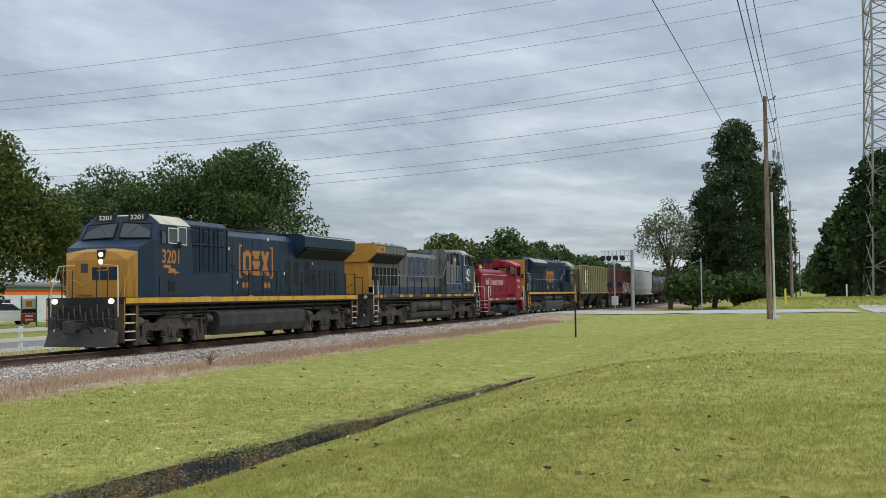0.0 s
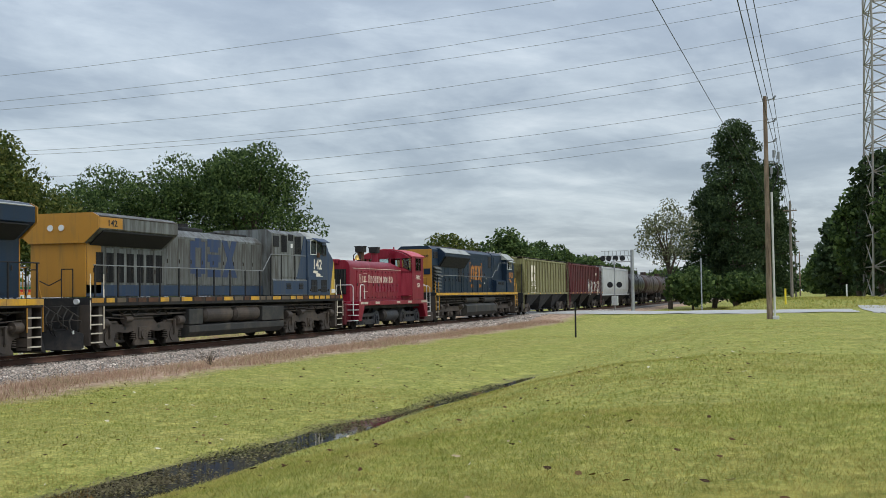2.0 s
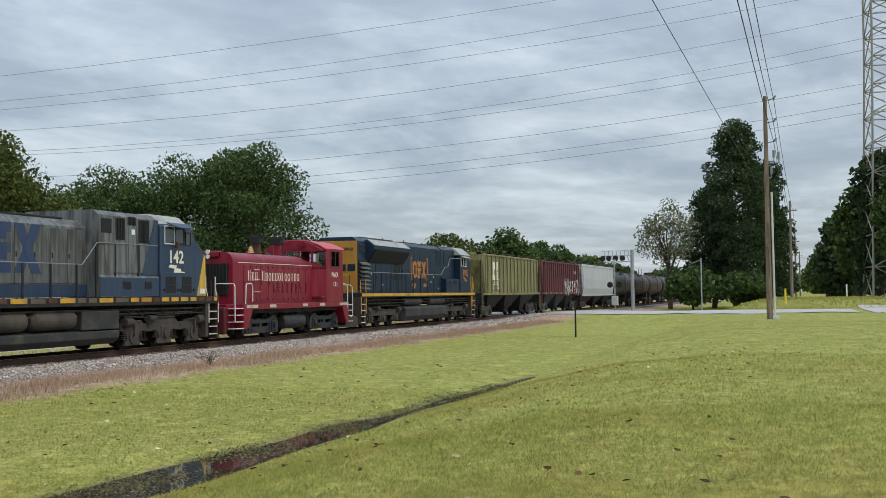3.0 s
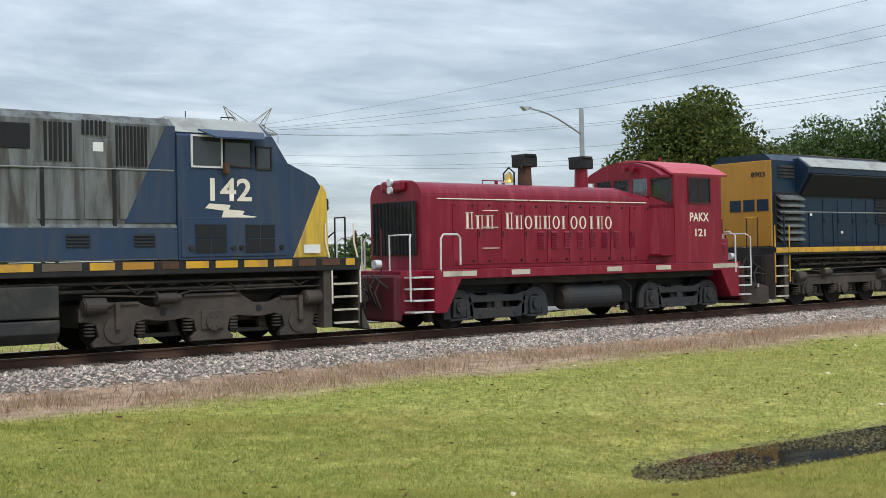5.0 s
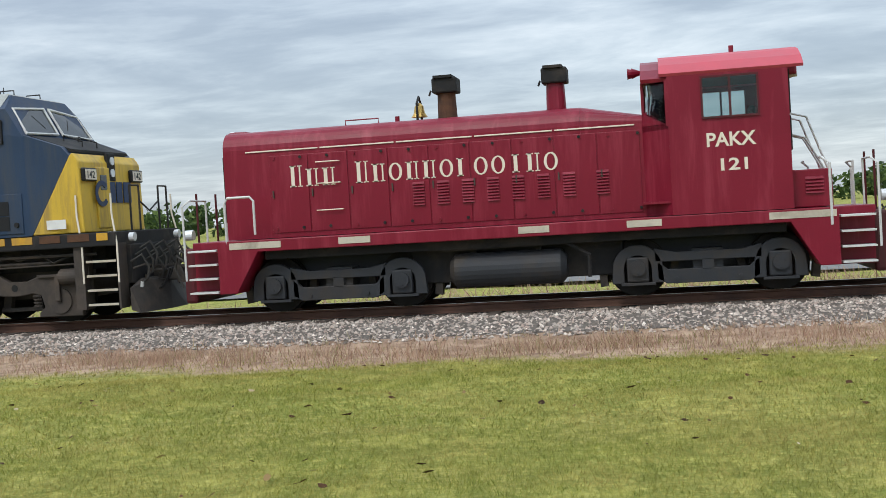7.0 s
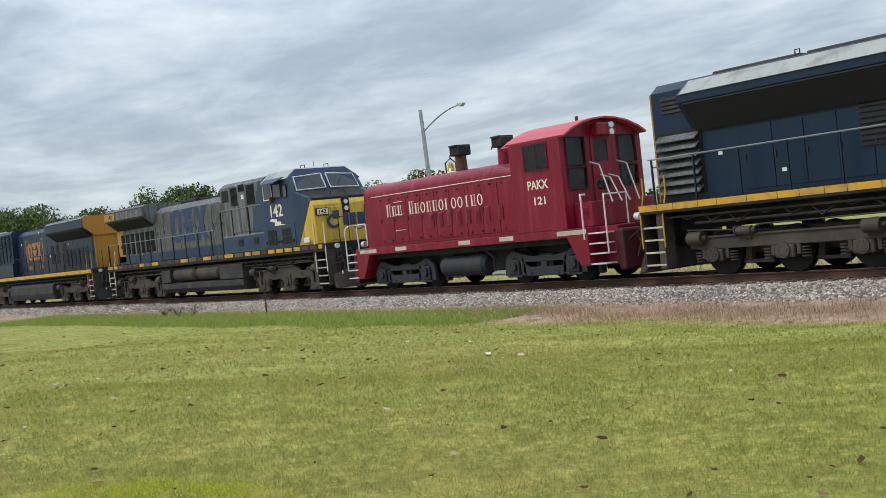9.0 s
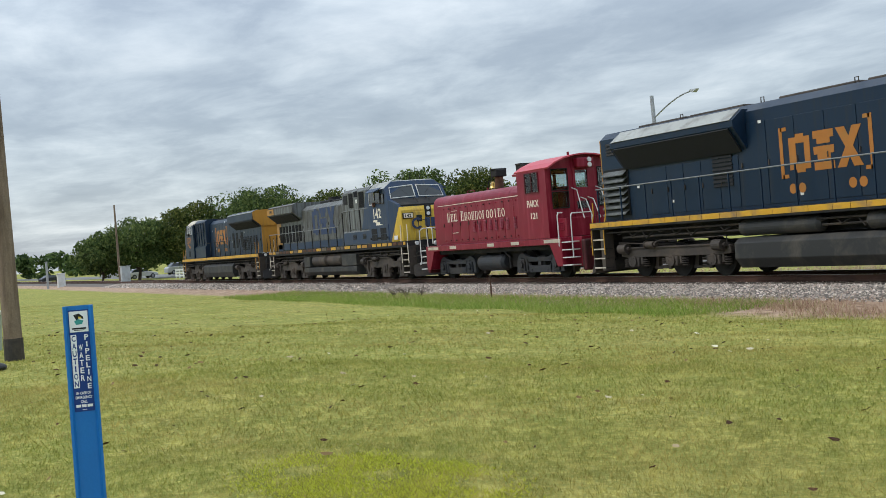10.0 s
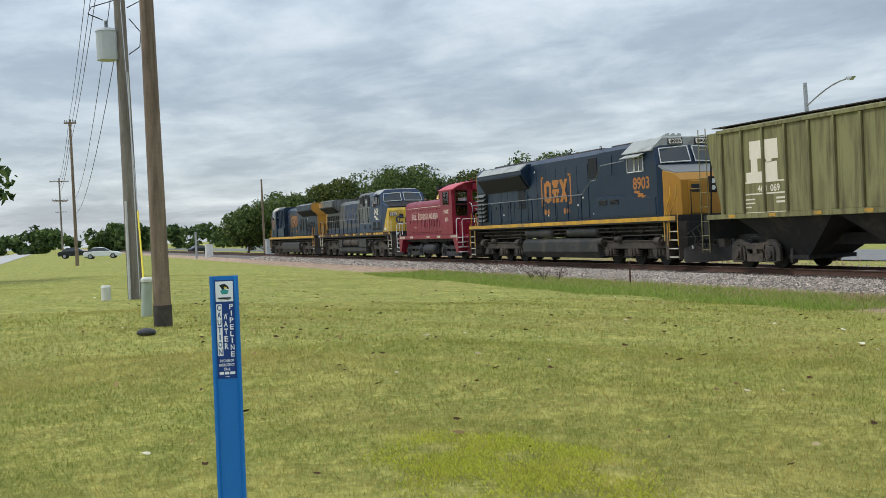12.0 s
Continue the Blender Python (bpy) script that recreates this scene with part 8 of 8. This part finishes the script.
# conductors from tower to tower: height at the far tower, at the near tower, sag
for dx, za, zb, sag in ((-4, 31.5, 56.4, 5), (-2, 31.3, 52.8, 7.11), (0, 31, 50.1, 6.85), (-4, 31.2, 45.5, 8.96), (-2, 30.8, 42, 10.36), (0, 30.8, 40.2, 9.97), (-4, 26, 34.6, 8.82), (-2, 24.5, 31.7, 9), (0, 24.2, 30.2, 9.11)):
    wire("power_line", (134.2 + dx, 234.4, za), (196 + dx * 0.3, -15.6, zb), sag, 0.032, wire_grey, "high-voltage conductor of the transmission line")


def street_lamp(x, y, h, arm, lean, label):
    p = tagged(new("street_lamp"), label, "street lamp", "street lamps")
    p.location = (x, y, float(ground_z(x, y)) - 0.1)
    bm = bmesh.new()
    cyl(bm, (0, 0, 0), (lean, 0, h), 0.17, 12, 0.12)
    part("pole", bm, galvanised, p)
    bm = bmesh.new()
    n = 6
    pts = [(lean * 0.85 + arm * f, 0, h * 0.86 + 1.15 * math.sin(f * 1.45)) for f in [i / n for i in range(n + 1)]]
    tube(bm, pts, 0.045)
    part("arm", bm, galvanised, p)
    bm = bmesh.new()
    e = pts[-1]
    way = 1 if arm > 0 else -1
    hull(bm, [(e[0] + way * a, b, e[2] + c) for a, b, c in ((0, -0.05, 0), (0, 0.05, 0), (0.2, -0.15, 0.1), (0.2, 0.15, 0.1), (0.75, -0.12, 0.06), (0.75, 0.12, 0.06), (0.45, -0.15, -0.13), (0.45, 0.15, -0.13), (0.15, 0, -0.05))])
    part("lamp_head", bm, can_grey, p)
    return p


street_lamp(44.7, 43.2, 10.0, -3.6, 0.0, "tall grey street lamp with a curved arm")
street_lamp(-60.3, 44.0, 10.2, 3.8, -0.45, "leaning tall grey street lamp with a curved arm")
street_lamp(-190, 46, 10, 3.8, 0, "far grey street lamp")


# ---- level crossing signals and posts ----
def crossing_signals():
    x, y = 120, 16.15
    z = float(ground_z(x, y)) - 0.1
    t = tagged(new("crossing_signal_bridge"), "grey cantilever signal mast with red flasher lamps at the crossing", "signal")
    t.location = (x, y, z)
    bm = bmesh.new()
    cyl(bm, (0, 0, 0), (0, 0, 6.6), 0.2, 14, 0.17)
    cyl(bm, (0, 0, 0), (0, 0, 0.25), 0.35, 14)
    part("mast", bm, galvanised, t)
    bm = bmesh.new()
    for zz in (5.4, 6.0):
        tube(bm, [(0, 0, zz), (0, 2.9, zz)], 0.05)
    for k in range(7):
        tube(bm, [(0, 0.3 + k * 0.4, 5.4), (0, 0.5 + k * 0.4, 6.0)], 0.03)
        tube(bm, [(-0.5, 0.3 + k * 0.4, 6.5), (-0.5, 0.7 + k * 0.4, 6.5)], 0.03)
        tube(bm, [(-0.5, 0.3 + k * 0.4, 6.0), (-0.5, 0.3 + k * 0.4, 6.5)], 0.03)
    tube(bm, [(-0.5, 0.2, 6.0), (-0.5, 2.9, 6.0)], 0.04)
    part("arm", bm, galvanised, t)
    for yy in (0.9, 1.6, 2.3, 2.9):
        bm = bmesh.new()
        cyl(bm, (-0.62, yy, 5.75), (-0.55, yy, 5.75), 0.28, 16)
        cyl(bm, (-0.8, yy, 5.8), (-0.62, yy, 5.78), 0.2, 12)
        part("flasher", bm, board_black, t, "black-backed flasher lamp")
    x, y = 114.2, 17.1
    t = tagged(new("crossing_signal"), "crossing signal mast with a bell and flasher lamps", "signal")
    t.location = (x, y, float(ground_z(x, y)) - 0.1)
    bm = bmesh.new()
    cyl(bm, (0, 0, 0), (0, 0, 4.9), 0.07, 10)
    part("mast", bm, galvanised, t)
    bm = bmesh.new()
    cyl(bm, (0, 0, 4.9), (0, 0, 5.15), 0.2, 12, 0.1)
    part("bell", bm, galvanised, t)
    for yy in (-0.45, 0.45):
        bm = bmesh.new()
        cyl(bm, (-0.1, yy, 2.7), (0.0, yy, 2.7), 0.28, 16)
        part("flasher", bm, board_black, t)
    bm = bmesh.new()
    tube(bm, [(0, -0.45, 2.7), (0, 0.45, 2.7)], 0.03)
    box(bm, -0.25, 0.25, -0.3, 0.3, 0.7, 1.6, 0.04)
    part("gate_mechanism", bm, can_grey, t)
    for x, y, h, r, m, lab in ((110, 8.5, 4.8, 0.06, galvanised, "slim grey steel sign pole"), (59.5, 10.95, 1.75, 0.045, board_black, "dark steel stake post in the lawn"),
                               (-35.2, 18.3, 0.75, 0.03, rust, "rusty steel stake by the ballast"), (150, -5.6, 1.6, 0.09, white, "white marker post on the mound"), (118, 1.2, 1.5, 0.09, guard_yellow, "yellow pipeline marker post")):
        zz = float(ground_z(x, y))
        bm = bmesh.new()
        cyl(bm, (x, y, zz - 0.3), (x, y, zz + h), r, 8)
        cyl(bm, (x, y, zz + h), (x, y, zz + h + 0.03), r * 1.15, 8)
        lone("marker_post", bm, m, lab, "post")


crossing_signals()


# ---- the water pipeline marker ----
marker_blue = surface("blue marker plastic", (0.014, 0.17, 0.52), 0.45, 0, 0.12, 6.0, (0.02, 0.15, 0.46), 0.6, fine=90, bump=0.05)
marker_navy = surface("navy decal", (0.01, 0.045, 0.22), 0.4, 0, 0.08, 6.0, bump=0)
decal_white = surface("white decal", (0.82, 0.84, 0.86), 0.45, 0, 0.05, 6.0, bump=0)
decal_green = surface("teal decal", (0.05, 0.32, 0.30), 0.5, bump=0)
decal_gold = surface("yellow decal", (0.7, 0.55, 0.08), 0.5, bump=0)


def pipeline_marker():
    x, y = -3.97, 0.53
    base = float(ground_z(x, y))
    t = tagged(new("pipeline_marker"), "blue plastic water pipeline marker post with white caution lettering", "marker post")
    # local x runs across the face, local -y faces the camera, z up
    t.matrix_world = pose(x, y, base, 0, 0, 82.3) @ pose(0, 0, 0, 0, 0.6, 0)
    top = 1.56 - base
    bm = bmesh.new()
    w = 0.0475
    outline = [(-w, -0.012), (-w + 0.008, -0.014), (-w + 0.016, -0.003), (w - 0.016, -0.003), (w - 0.008, -0.014), (w, -0.012), (w, 0.004), (-w, 0.004)]
    lo = [bm.verts.new((a, b, -0.2)) for a, b in outline]
    hi = [bm.verts.new((a, b, top)) for a, b in outline]
    bm.faces.new(lo)
    bm.faces.new(hi[::-1])
    for i in range(len(outline)):
        j = (i + 1) % len(outline)
        bm.faces.new((lo[i], hi[i], hi[j], lo[j]))
    part("post", bm, marker_blue, t)

    def flat(name, x0, x1, z0, z1, y_, m):
        bm = bmesh.new()
        box(bm, x0, x1, y_ - 0.0006, y_, top - z1, top - z0)
        return part(name, bm, m, t)
    s = 0.00192          # metres for each unit of the decal's layout, 50 units wide
    flat("decal", -0.0315, 0.0315, 0.014, 0.345, -0.0035, marker_navy)
    flat("emblem_panel", -0.029, 0.029, 0.018, 0.086, -0.0045, decal_white)
    bm = bmesh.new()
    prism(bm, [(-0.016, top - 0.03), (0.002, top - 0.026), (0.014, top - 0.036), (0.016, top - 0.046), (0.004, top - 0.04), (-0.006, top - 0.048)], (-0.0056, -0.0052))
    part("emblem_shape", bm, board_black, t)
    bm = bmesh.new()
    prism(bm, [(-0.014, top - 0.05), (0.0, top - 0.044), (0.015, top - 0.05), (0.010, top - 0.061), (-0.008, top - 0.062)], (-0.0056, -0.0052))
    part("emblem_shape", bm, decal_green, t)
    bm = bmesh.new()
    prism(bm, [(0.0, top - 0.036), (0.009, top - 0.038), (0.008, top - 0.043), (-0.001, top - 0.042)], (-0.0059, -0.0057))
    part("emblem_shape", bm, decal_gold, t)
    flat("emblem_bar", -0.022, 0.022, 0.072, 0.077, -0.0055, board_black)
    flat("emblem_bar", -0.016, 0.016, 0.079, 0.081, -0.0055, board_black)
    flat("word_panel", -0.0285, -0.0105, 0.094, 0.268, -0.0045, decal_white)
    for word, cx, z0, step, m, yy in (("CAUTION", -0.0195, 0.1065, 0.0247, marker_navy, -0.0053), ("WATER", 0.001, 0.137, 0.0248, decal_white, -0.0047), ("PIPELINE", 0.0205, 0.1035, 0.0228, decal_white, -0.0047)):
        for i, ch in enumerate(word):
            text("letter", ch, m, t, cx, yy, top - z0 - i * step, step * 0.78, 0.0125 if ch != "I" else 0.004, -1)
    for word, zz, ww in (("IN CASE OF", 0.285, 0.046), ("EMERGENCY", 0.299, 0.052), ("CALL", 0.313, 0.022)):
        text("letter_line", word, decal_white, t, 0, -0.0047, top - zz, 0.0092, ww, -1)
    for a, b in ((-0.026, -0.011), (-0.008, 0.006), (0.009, 0.026)):
        flat("number_bar", a, b, 0.322, 0.331, -0.0045, decal_white)
    flat("number_bar", -0.007, 0.007, 0.338, 0.3395, -0.0045, decal_white)


pipeline_marker()


# ---- small things in the grass ----
def pedestals():
    ped = surface("pale green pedestal plastic", (0.36, 0.41, 0.34), 0.55, 0, 0.12, 3.0, (0.26, 0.28, 0.23), 0.6)
    ped_w = surface("pale pedestal plastic", (0.60, 0.60, 0.53), 0.55, 0, 0.1, 3.0, (0.42, 0.40, 0.34), 0.62)
    x, y = polar(85.85, 26.0)
    z = float(ground_z(x, y))
    t = tagged(new("cable_pedestal"), "leaning pale green cable pedestal with a round cap", "pedestal")
    t.matrix_world = pose(x, y, z, -3.0, 2.0, 0)
    bm = bmesh.new()
    cyl(bm, (0, 0, -0.1), (0, 0, 0.74), 0.115, 18)
    part("housing", bm, ped, t)
    bm = bmesh.new()
    cyl(bm, (0, 0, 0.74), (0, 0, 0.8), 0.135, 18)
    cyl(bm, (0, 0, 0.8), (0, 0, 0.84), 0.135, 18, 0.09)
    part("cap", bm, ped_w, t)
    x, y = polar(87.65, 34.0)
    z = float(ground_z(x, y))
    t = tagged(new("cable_pedestal"), "short pale cable pedestal in the grass", "pedestal")
    t.location = (x, y, z)
    bm = bmesh.new()
    cyl(bm, (0, 0, -0.1), (0, 0, 0.36), 0.135, 16)
    part("housing", bm, ped_w, t)
    bm = bmesh.new()
    cyl(bm, (0, 0, 0.36), (0, 0, 0.42), 0.145, 16, 0.1)
    part("cap", bm, ped_w, t)
    x, y = polar(85.9, 20.2)
    z = float(ground_z(x, y))
    bm = bmesh.new()
    b = bmesh.new()
    bmesh.ops.create_uvsphere(b, u_segments=16, v_segments=8, radius=0.18)
    for v in b.verts:
        v.co.z *= 0.42
        v.co.y *= 0.9
    bmesh.ops.translate(b, verts=b.verts, vec=(x, y, z + 0.05))
    merge(bm, b)
    lone("meter_lid", bm, tank_grey, "dark rounded meter box lid in the grass", "meter lid")


pedestals()


def dry_tufts():
    for i, (x, y) in enumerate(((-41.5, 17.9), (-40.8, 18.2), (-43, 18.0), (33, 17.6))):
        rng = random.Random(100 + i)
        z = float(ground_z(x, y))
        bm = bmesh.new()
        for k in range(26):
            a, r = rng.uniform(0, 6.28), rng.uniform(0.1, 0.5)
            tube(bm, [(x, y, z - 0.02), (x + r * 0.4 * math.cos(a), y + r * 0.4 * math.sin(a), z + rng.uniform(0.15, 0.35)), (x + r * math.cos(a), y + r * math.sin(a), z + rng.uniform(0.25, 0.5))], 0.006, 3)
        lone("dead_weed", bm, bark, "dry brown weed stalks on the verge", "weed", "dead weeds")


dry_tufts()


# ---- beyond the track: fence, filling station, sheds, cars ----
def white_fence(x0, x1, y, label):
    t = tagged(new("white_fence"), label, "fence")
    z = float(ground_z((x0 + x1) / 2, y))
    x = x0
    while x <= x1:
        bm = bmesh.new()
        box(bm, x - 0.07, x + 0.07, y - 0.07, y + 0.07, z - 0.1, z + 1.2, 0.01)
        part("post", bm, white, t)
        x += 2.1
    for zz in (0.3, 0.68, 1.06):
        bm = bmesh.new()
        box(bm, x0, x - 2.1, y - 0.1, y - 0.071, z + zz - 0.075, z + zz + 0.075, 0.006)
        part("rail", bm, white, t)


white_fence(33.5, 46, 29.6, "white three-rail fence beyond the track")
white_fence(-150, -120, 33, "white rail fence beyond the track")

wall_white = surface("white painted wall", (0.66, 0.66, 0.64), 0.7, 0, 0.08, 0.6, (0.5, 0.49, 0.46), 0.62)
roof_grey = surface("grey roof sheet", (0.26, 0.27, 0.28), 0.6, 0, 0.15, 0.5)
band_red = surface("red band", (0.5, 0.03, 0.02), 0.5, bump=0)
band_green = surface("green band", (0.02, 0.22, 0.10), 0.5, bump=0)
band_orange = surface("orange band", (0.65, 0.22, 0.02), 0.5, bump=0)


def shed(az, r, w, d, h, label, bands=False, windows=4):
    x, y = polar(az, r)
    t = tagged(new("building"), label, "building")
    t.matrix_world = pose(x, y, float(ground_z(x, y)) - 0.05)
    bm = bmesh.new()
    box(bm, -w / 2, w / 2, 0, d, 0, h, 0.03)
    part("wall", bm, wall_white, t)
    bm = bmesh.new()
    box(bm, -w / 2 - 0.3, w / 2 + 0.3, -0.3, d + 0.3, h + 0.002, h + 0.35, 0.04)
    part("roof", bm, roof_grey, t)
    for k in range(windows):
        c = -w / 2 + w * (k + 0.5) / windows
        bm = bmesh.new()
        box(bm, c - 0.9, c + 0.9, -0.03, -0.002, 0.9, 2.2)
        win = part("window", bm, window_glass, t)
        bm = bmesh.new()
        for a, b, e, f in ((c - 1.0, c + 1.0, 0.8, 0.9), (c - 1.0, c + 1.0, 2.2, 2.3), (c - 1.0, c - 0.9, 0.9, 2.2), (c + 0.9, c + 1.0, 0.9, 2.2), (c - 0.03, c + 0.03, 0.9, 2.2)):
            box(bm, a, b, -0.06, -0.031, e, f)
        part("window_frame", bm, galvanised, win)
    if bands:
        for z0, z1, m in ((h - 0.35, h - 0.1, band_green), (h - 0.62, h - 0.37, band_red), (h - 0.9, h - 0.64, band_orange)):
            bm = bmesh.new()
            box(bm, -w / 2, w / 2, -0.03, -0.004, z0, z1)
            part("band", bm, m, t)


shed(-53.2, 122, 16, 10, 3.6, "white filling station shop with coloured bands", True)
shed(-25, 96, 16, 9, 3.7, "low white commercial building with windows")
shed(14, 150, 20, 10, 4.0, "low pale commercial building far beyond the track")


def price_sign():
    x, y = polar(-53.72, 104)
    t = tagged(new("price_sign"), "filling station pylon sign with white and red panels", "sign")
    t.matrix_world = pose(x, y, float(ground_z(x, y)), 0, 0, -50)
    k = 0.62
    bm = bmesh.new()
    for a in (-0.95, 0.95):
        box(bm, k * a - 0.06, k * a + 0.06, -0.1, 0.1, 0, k * 4.0)
    part("post", bm, band_green, t)
    for z0, z1, m, nm in ((2.3, 3.7, white, "panel"), (1.75, 2.25, board_black, "panel"), (0.5, 1.7, band_red, "panel")):
        bm = bmesh.new()
        box(bm, -0.87 * k, 0.87 * k, -0.14, 0.14, k * z0, k * z1, 0.02)
        part(nm, bm, m, t)
    bm = bmesh.new()
    box(bm, -0.4 * k, 0.4 * k, -0.16, -0.142, 2.6 * k, 3.4 * k)
    part("sign_shape", bm, band_orange, t)
    for zz in (1.35, 0.85):
        bm = bmesh.new()
        box(bm, -0.5 * k, 0.5 * k, -0.16, -0.142, k * (zz - 0.12), k * (zz + 0.12))
        part("price_bar", bm, white, t)


price_sign()

car_white = surface("white car paint", (0.75, 0.76, 0.77), 0.25, 0, 0.04, 1.0, bump=0)
car_dark = surface("dark grey car paint", (0.03, 0.033, 0.04), 0.25, 0.2, 0.1, 1.0, bump=0)
car_silver = surface("silver car paint", (0.45, 0.46, 0.47), 0.3, 0.4, 0.06, 1.0, bump=0)
car_red = surface("red car paint", (0.35, 0.02, 0.02), 0.3, 0, 0.06, 1.0, bump=0)
tyre_black = surface("tyre rubber", (0.02, 0.02, 0.02), 0.85)


def car(x, y, turn, paint, label, tall=False):
    t = tagged(new("car"), label, "car", "parked cars")
    t.matrix_world = pose(x, y, float(ground_z(x, y)) + 0.05, 0, 0, turn)
    hh = 0.25 if tall else 0.0
    bm = bmesh.new()
    prism(bm, [(-2.25, 0.35), (-2.3, 0.75 + hh), (-2.1, 0.95 + hh), (-1.0, 1.0 + hh), (1.0, 0.98 + hh), (2.0, 0.82 + hh), (2.3, 0.62), (2.28, 0.35)], lambda a, b: 0.88 - 0.06 * max(0, abs(a) - 1.6), 0.05)
    part("body", bm, paint, t)
    bm = bmesh.new()
    hull(bm, [(a, s * b, c) for s in (-1, 1) for a, b, c in ((-1.85, 0.78, 0.97 + hh), (1.05, 0.78, 0.97 + hh), (-1.15, 0.62, 1.42 + 1.6 * hh), (0.25, 0.62, 1.42 + 1.6 * hh))])
    part("window_band", bm, window_glass, t)
    bm = bmesh.new()
    hull(bm, [(a, s * b, c) for s in (-1, 1) for a, b, c in ((-1.2, 0.64, 1.41 + 1.6 * hh), (0.28, 0.64, 1.41 + 1.6 * hh), (-0.95, 0.55, 1.46 + 1.6 * hh), (0.05, 0.55, 1.46 + 1.6 * hh))])
    part("roof", bm, paint, t)
    for a in (-1.38, 1.4):
        for s in (-1, 1):
            bm = bmesh.new()
            cyl(bm, (a, s * 0.7, 0.33), (a, s * 0.9, 0.33), 0.33, 18)
            wheel_ = part("tyre", bm, tyre_black, t)
            bm = bmesh.new()
            cyl(bm, (a, s * 0.895, 0.33), (a, s * 0.91, 0.33), 0.2, 14)
            part("rim", bm, galvanised, wheel_)
    for s in (-1, 1):
        bm = bmesh.new()
        box(bm, 2.22, 2.31, *sorted((s * 0.45, s * 0.78)), 0.55, 0.7, 0.02)
        part("headlight", bm, lamp_off, t)


car(-156, 6.2, 80, car_white, "white saloon car parked by the street")
car(-166, 3.2, 80, car_dark, "dark grey saloon car parked by the street")
x, y = polar(-52.75, 108)
car(x, y, -30, car_white, "white van on the filling station forecourt", True)
for az, r, m, lab, tall in ((7.8, 95, car_white, "white van in a car park", True), (5.4, 97, car_silver, "silver saloon car in a car park", False), (-1.8, 92, car_white, "white saloon car in a car park", False), (79.2, 175, car_white, "white saloon car beyond the track", False),
                            (77.4, 190, car_silver, "silver car beyond the track", True), (-3.6, 94, car_dark, "dark saloon car in a car park", False), (83.2, 230, car_dark, "dark car on the road", False), (80.4, 220, car_white, "white van on the road", True)):
    x, y = polar(az, r)
    car(x, y, az * 1.3, m, lab, tall)


def far_clutter():
    """Pale cabinet and posts near the far crossing to the west."""
    for az, r, w, h, m, lab in ((79.9, 128, 0.9, 1.7, can_grey, "pale grey signal cabinet beside the track"), (83.4, 150, 0.25, 3.2, galvanised, "signal post beside the track"), (82.8, 152, 0.9, 1.6, wall_white, "white crossing cabinet beside the road")):
        x, y = polar(az, r)
        z = float(ground_z(x, y))
        bm = bmesh.new()
        box(bm, x - w / 2, x + w / 2, y - w / 2, y + w / 2, z - 0.1, z + h, 0.04)
        box(bm, x - w / 2 - 0.06, x + w / 2 + 0.06, y - w / 2 - 0.06, y + w / 2 + 0.06, z + h, z + h + 0.08, 0.02)
        lone("signal_cabinet", bm, m, lab, "cabinet")


far_clutter()

motions()
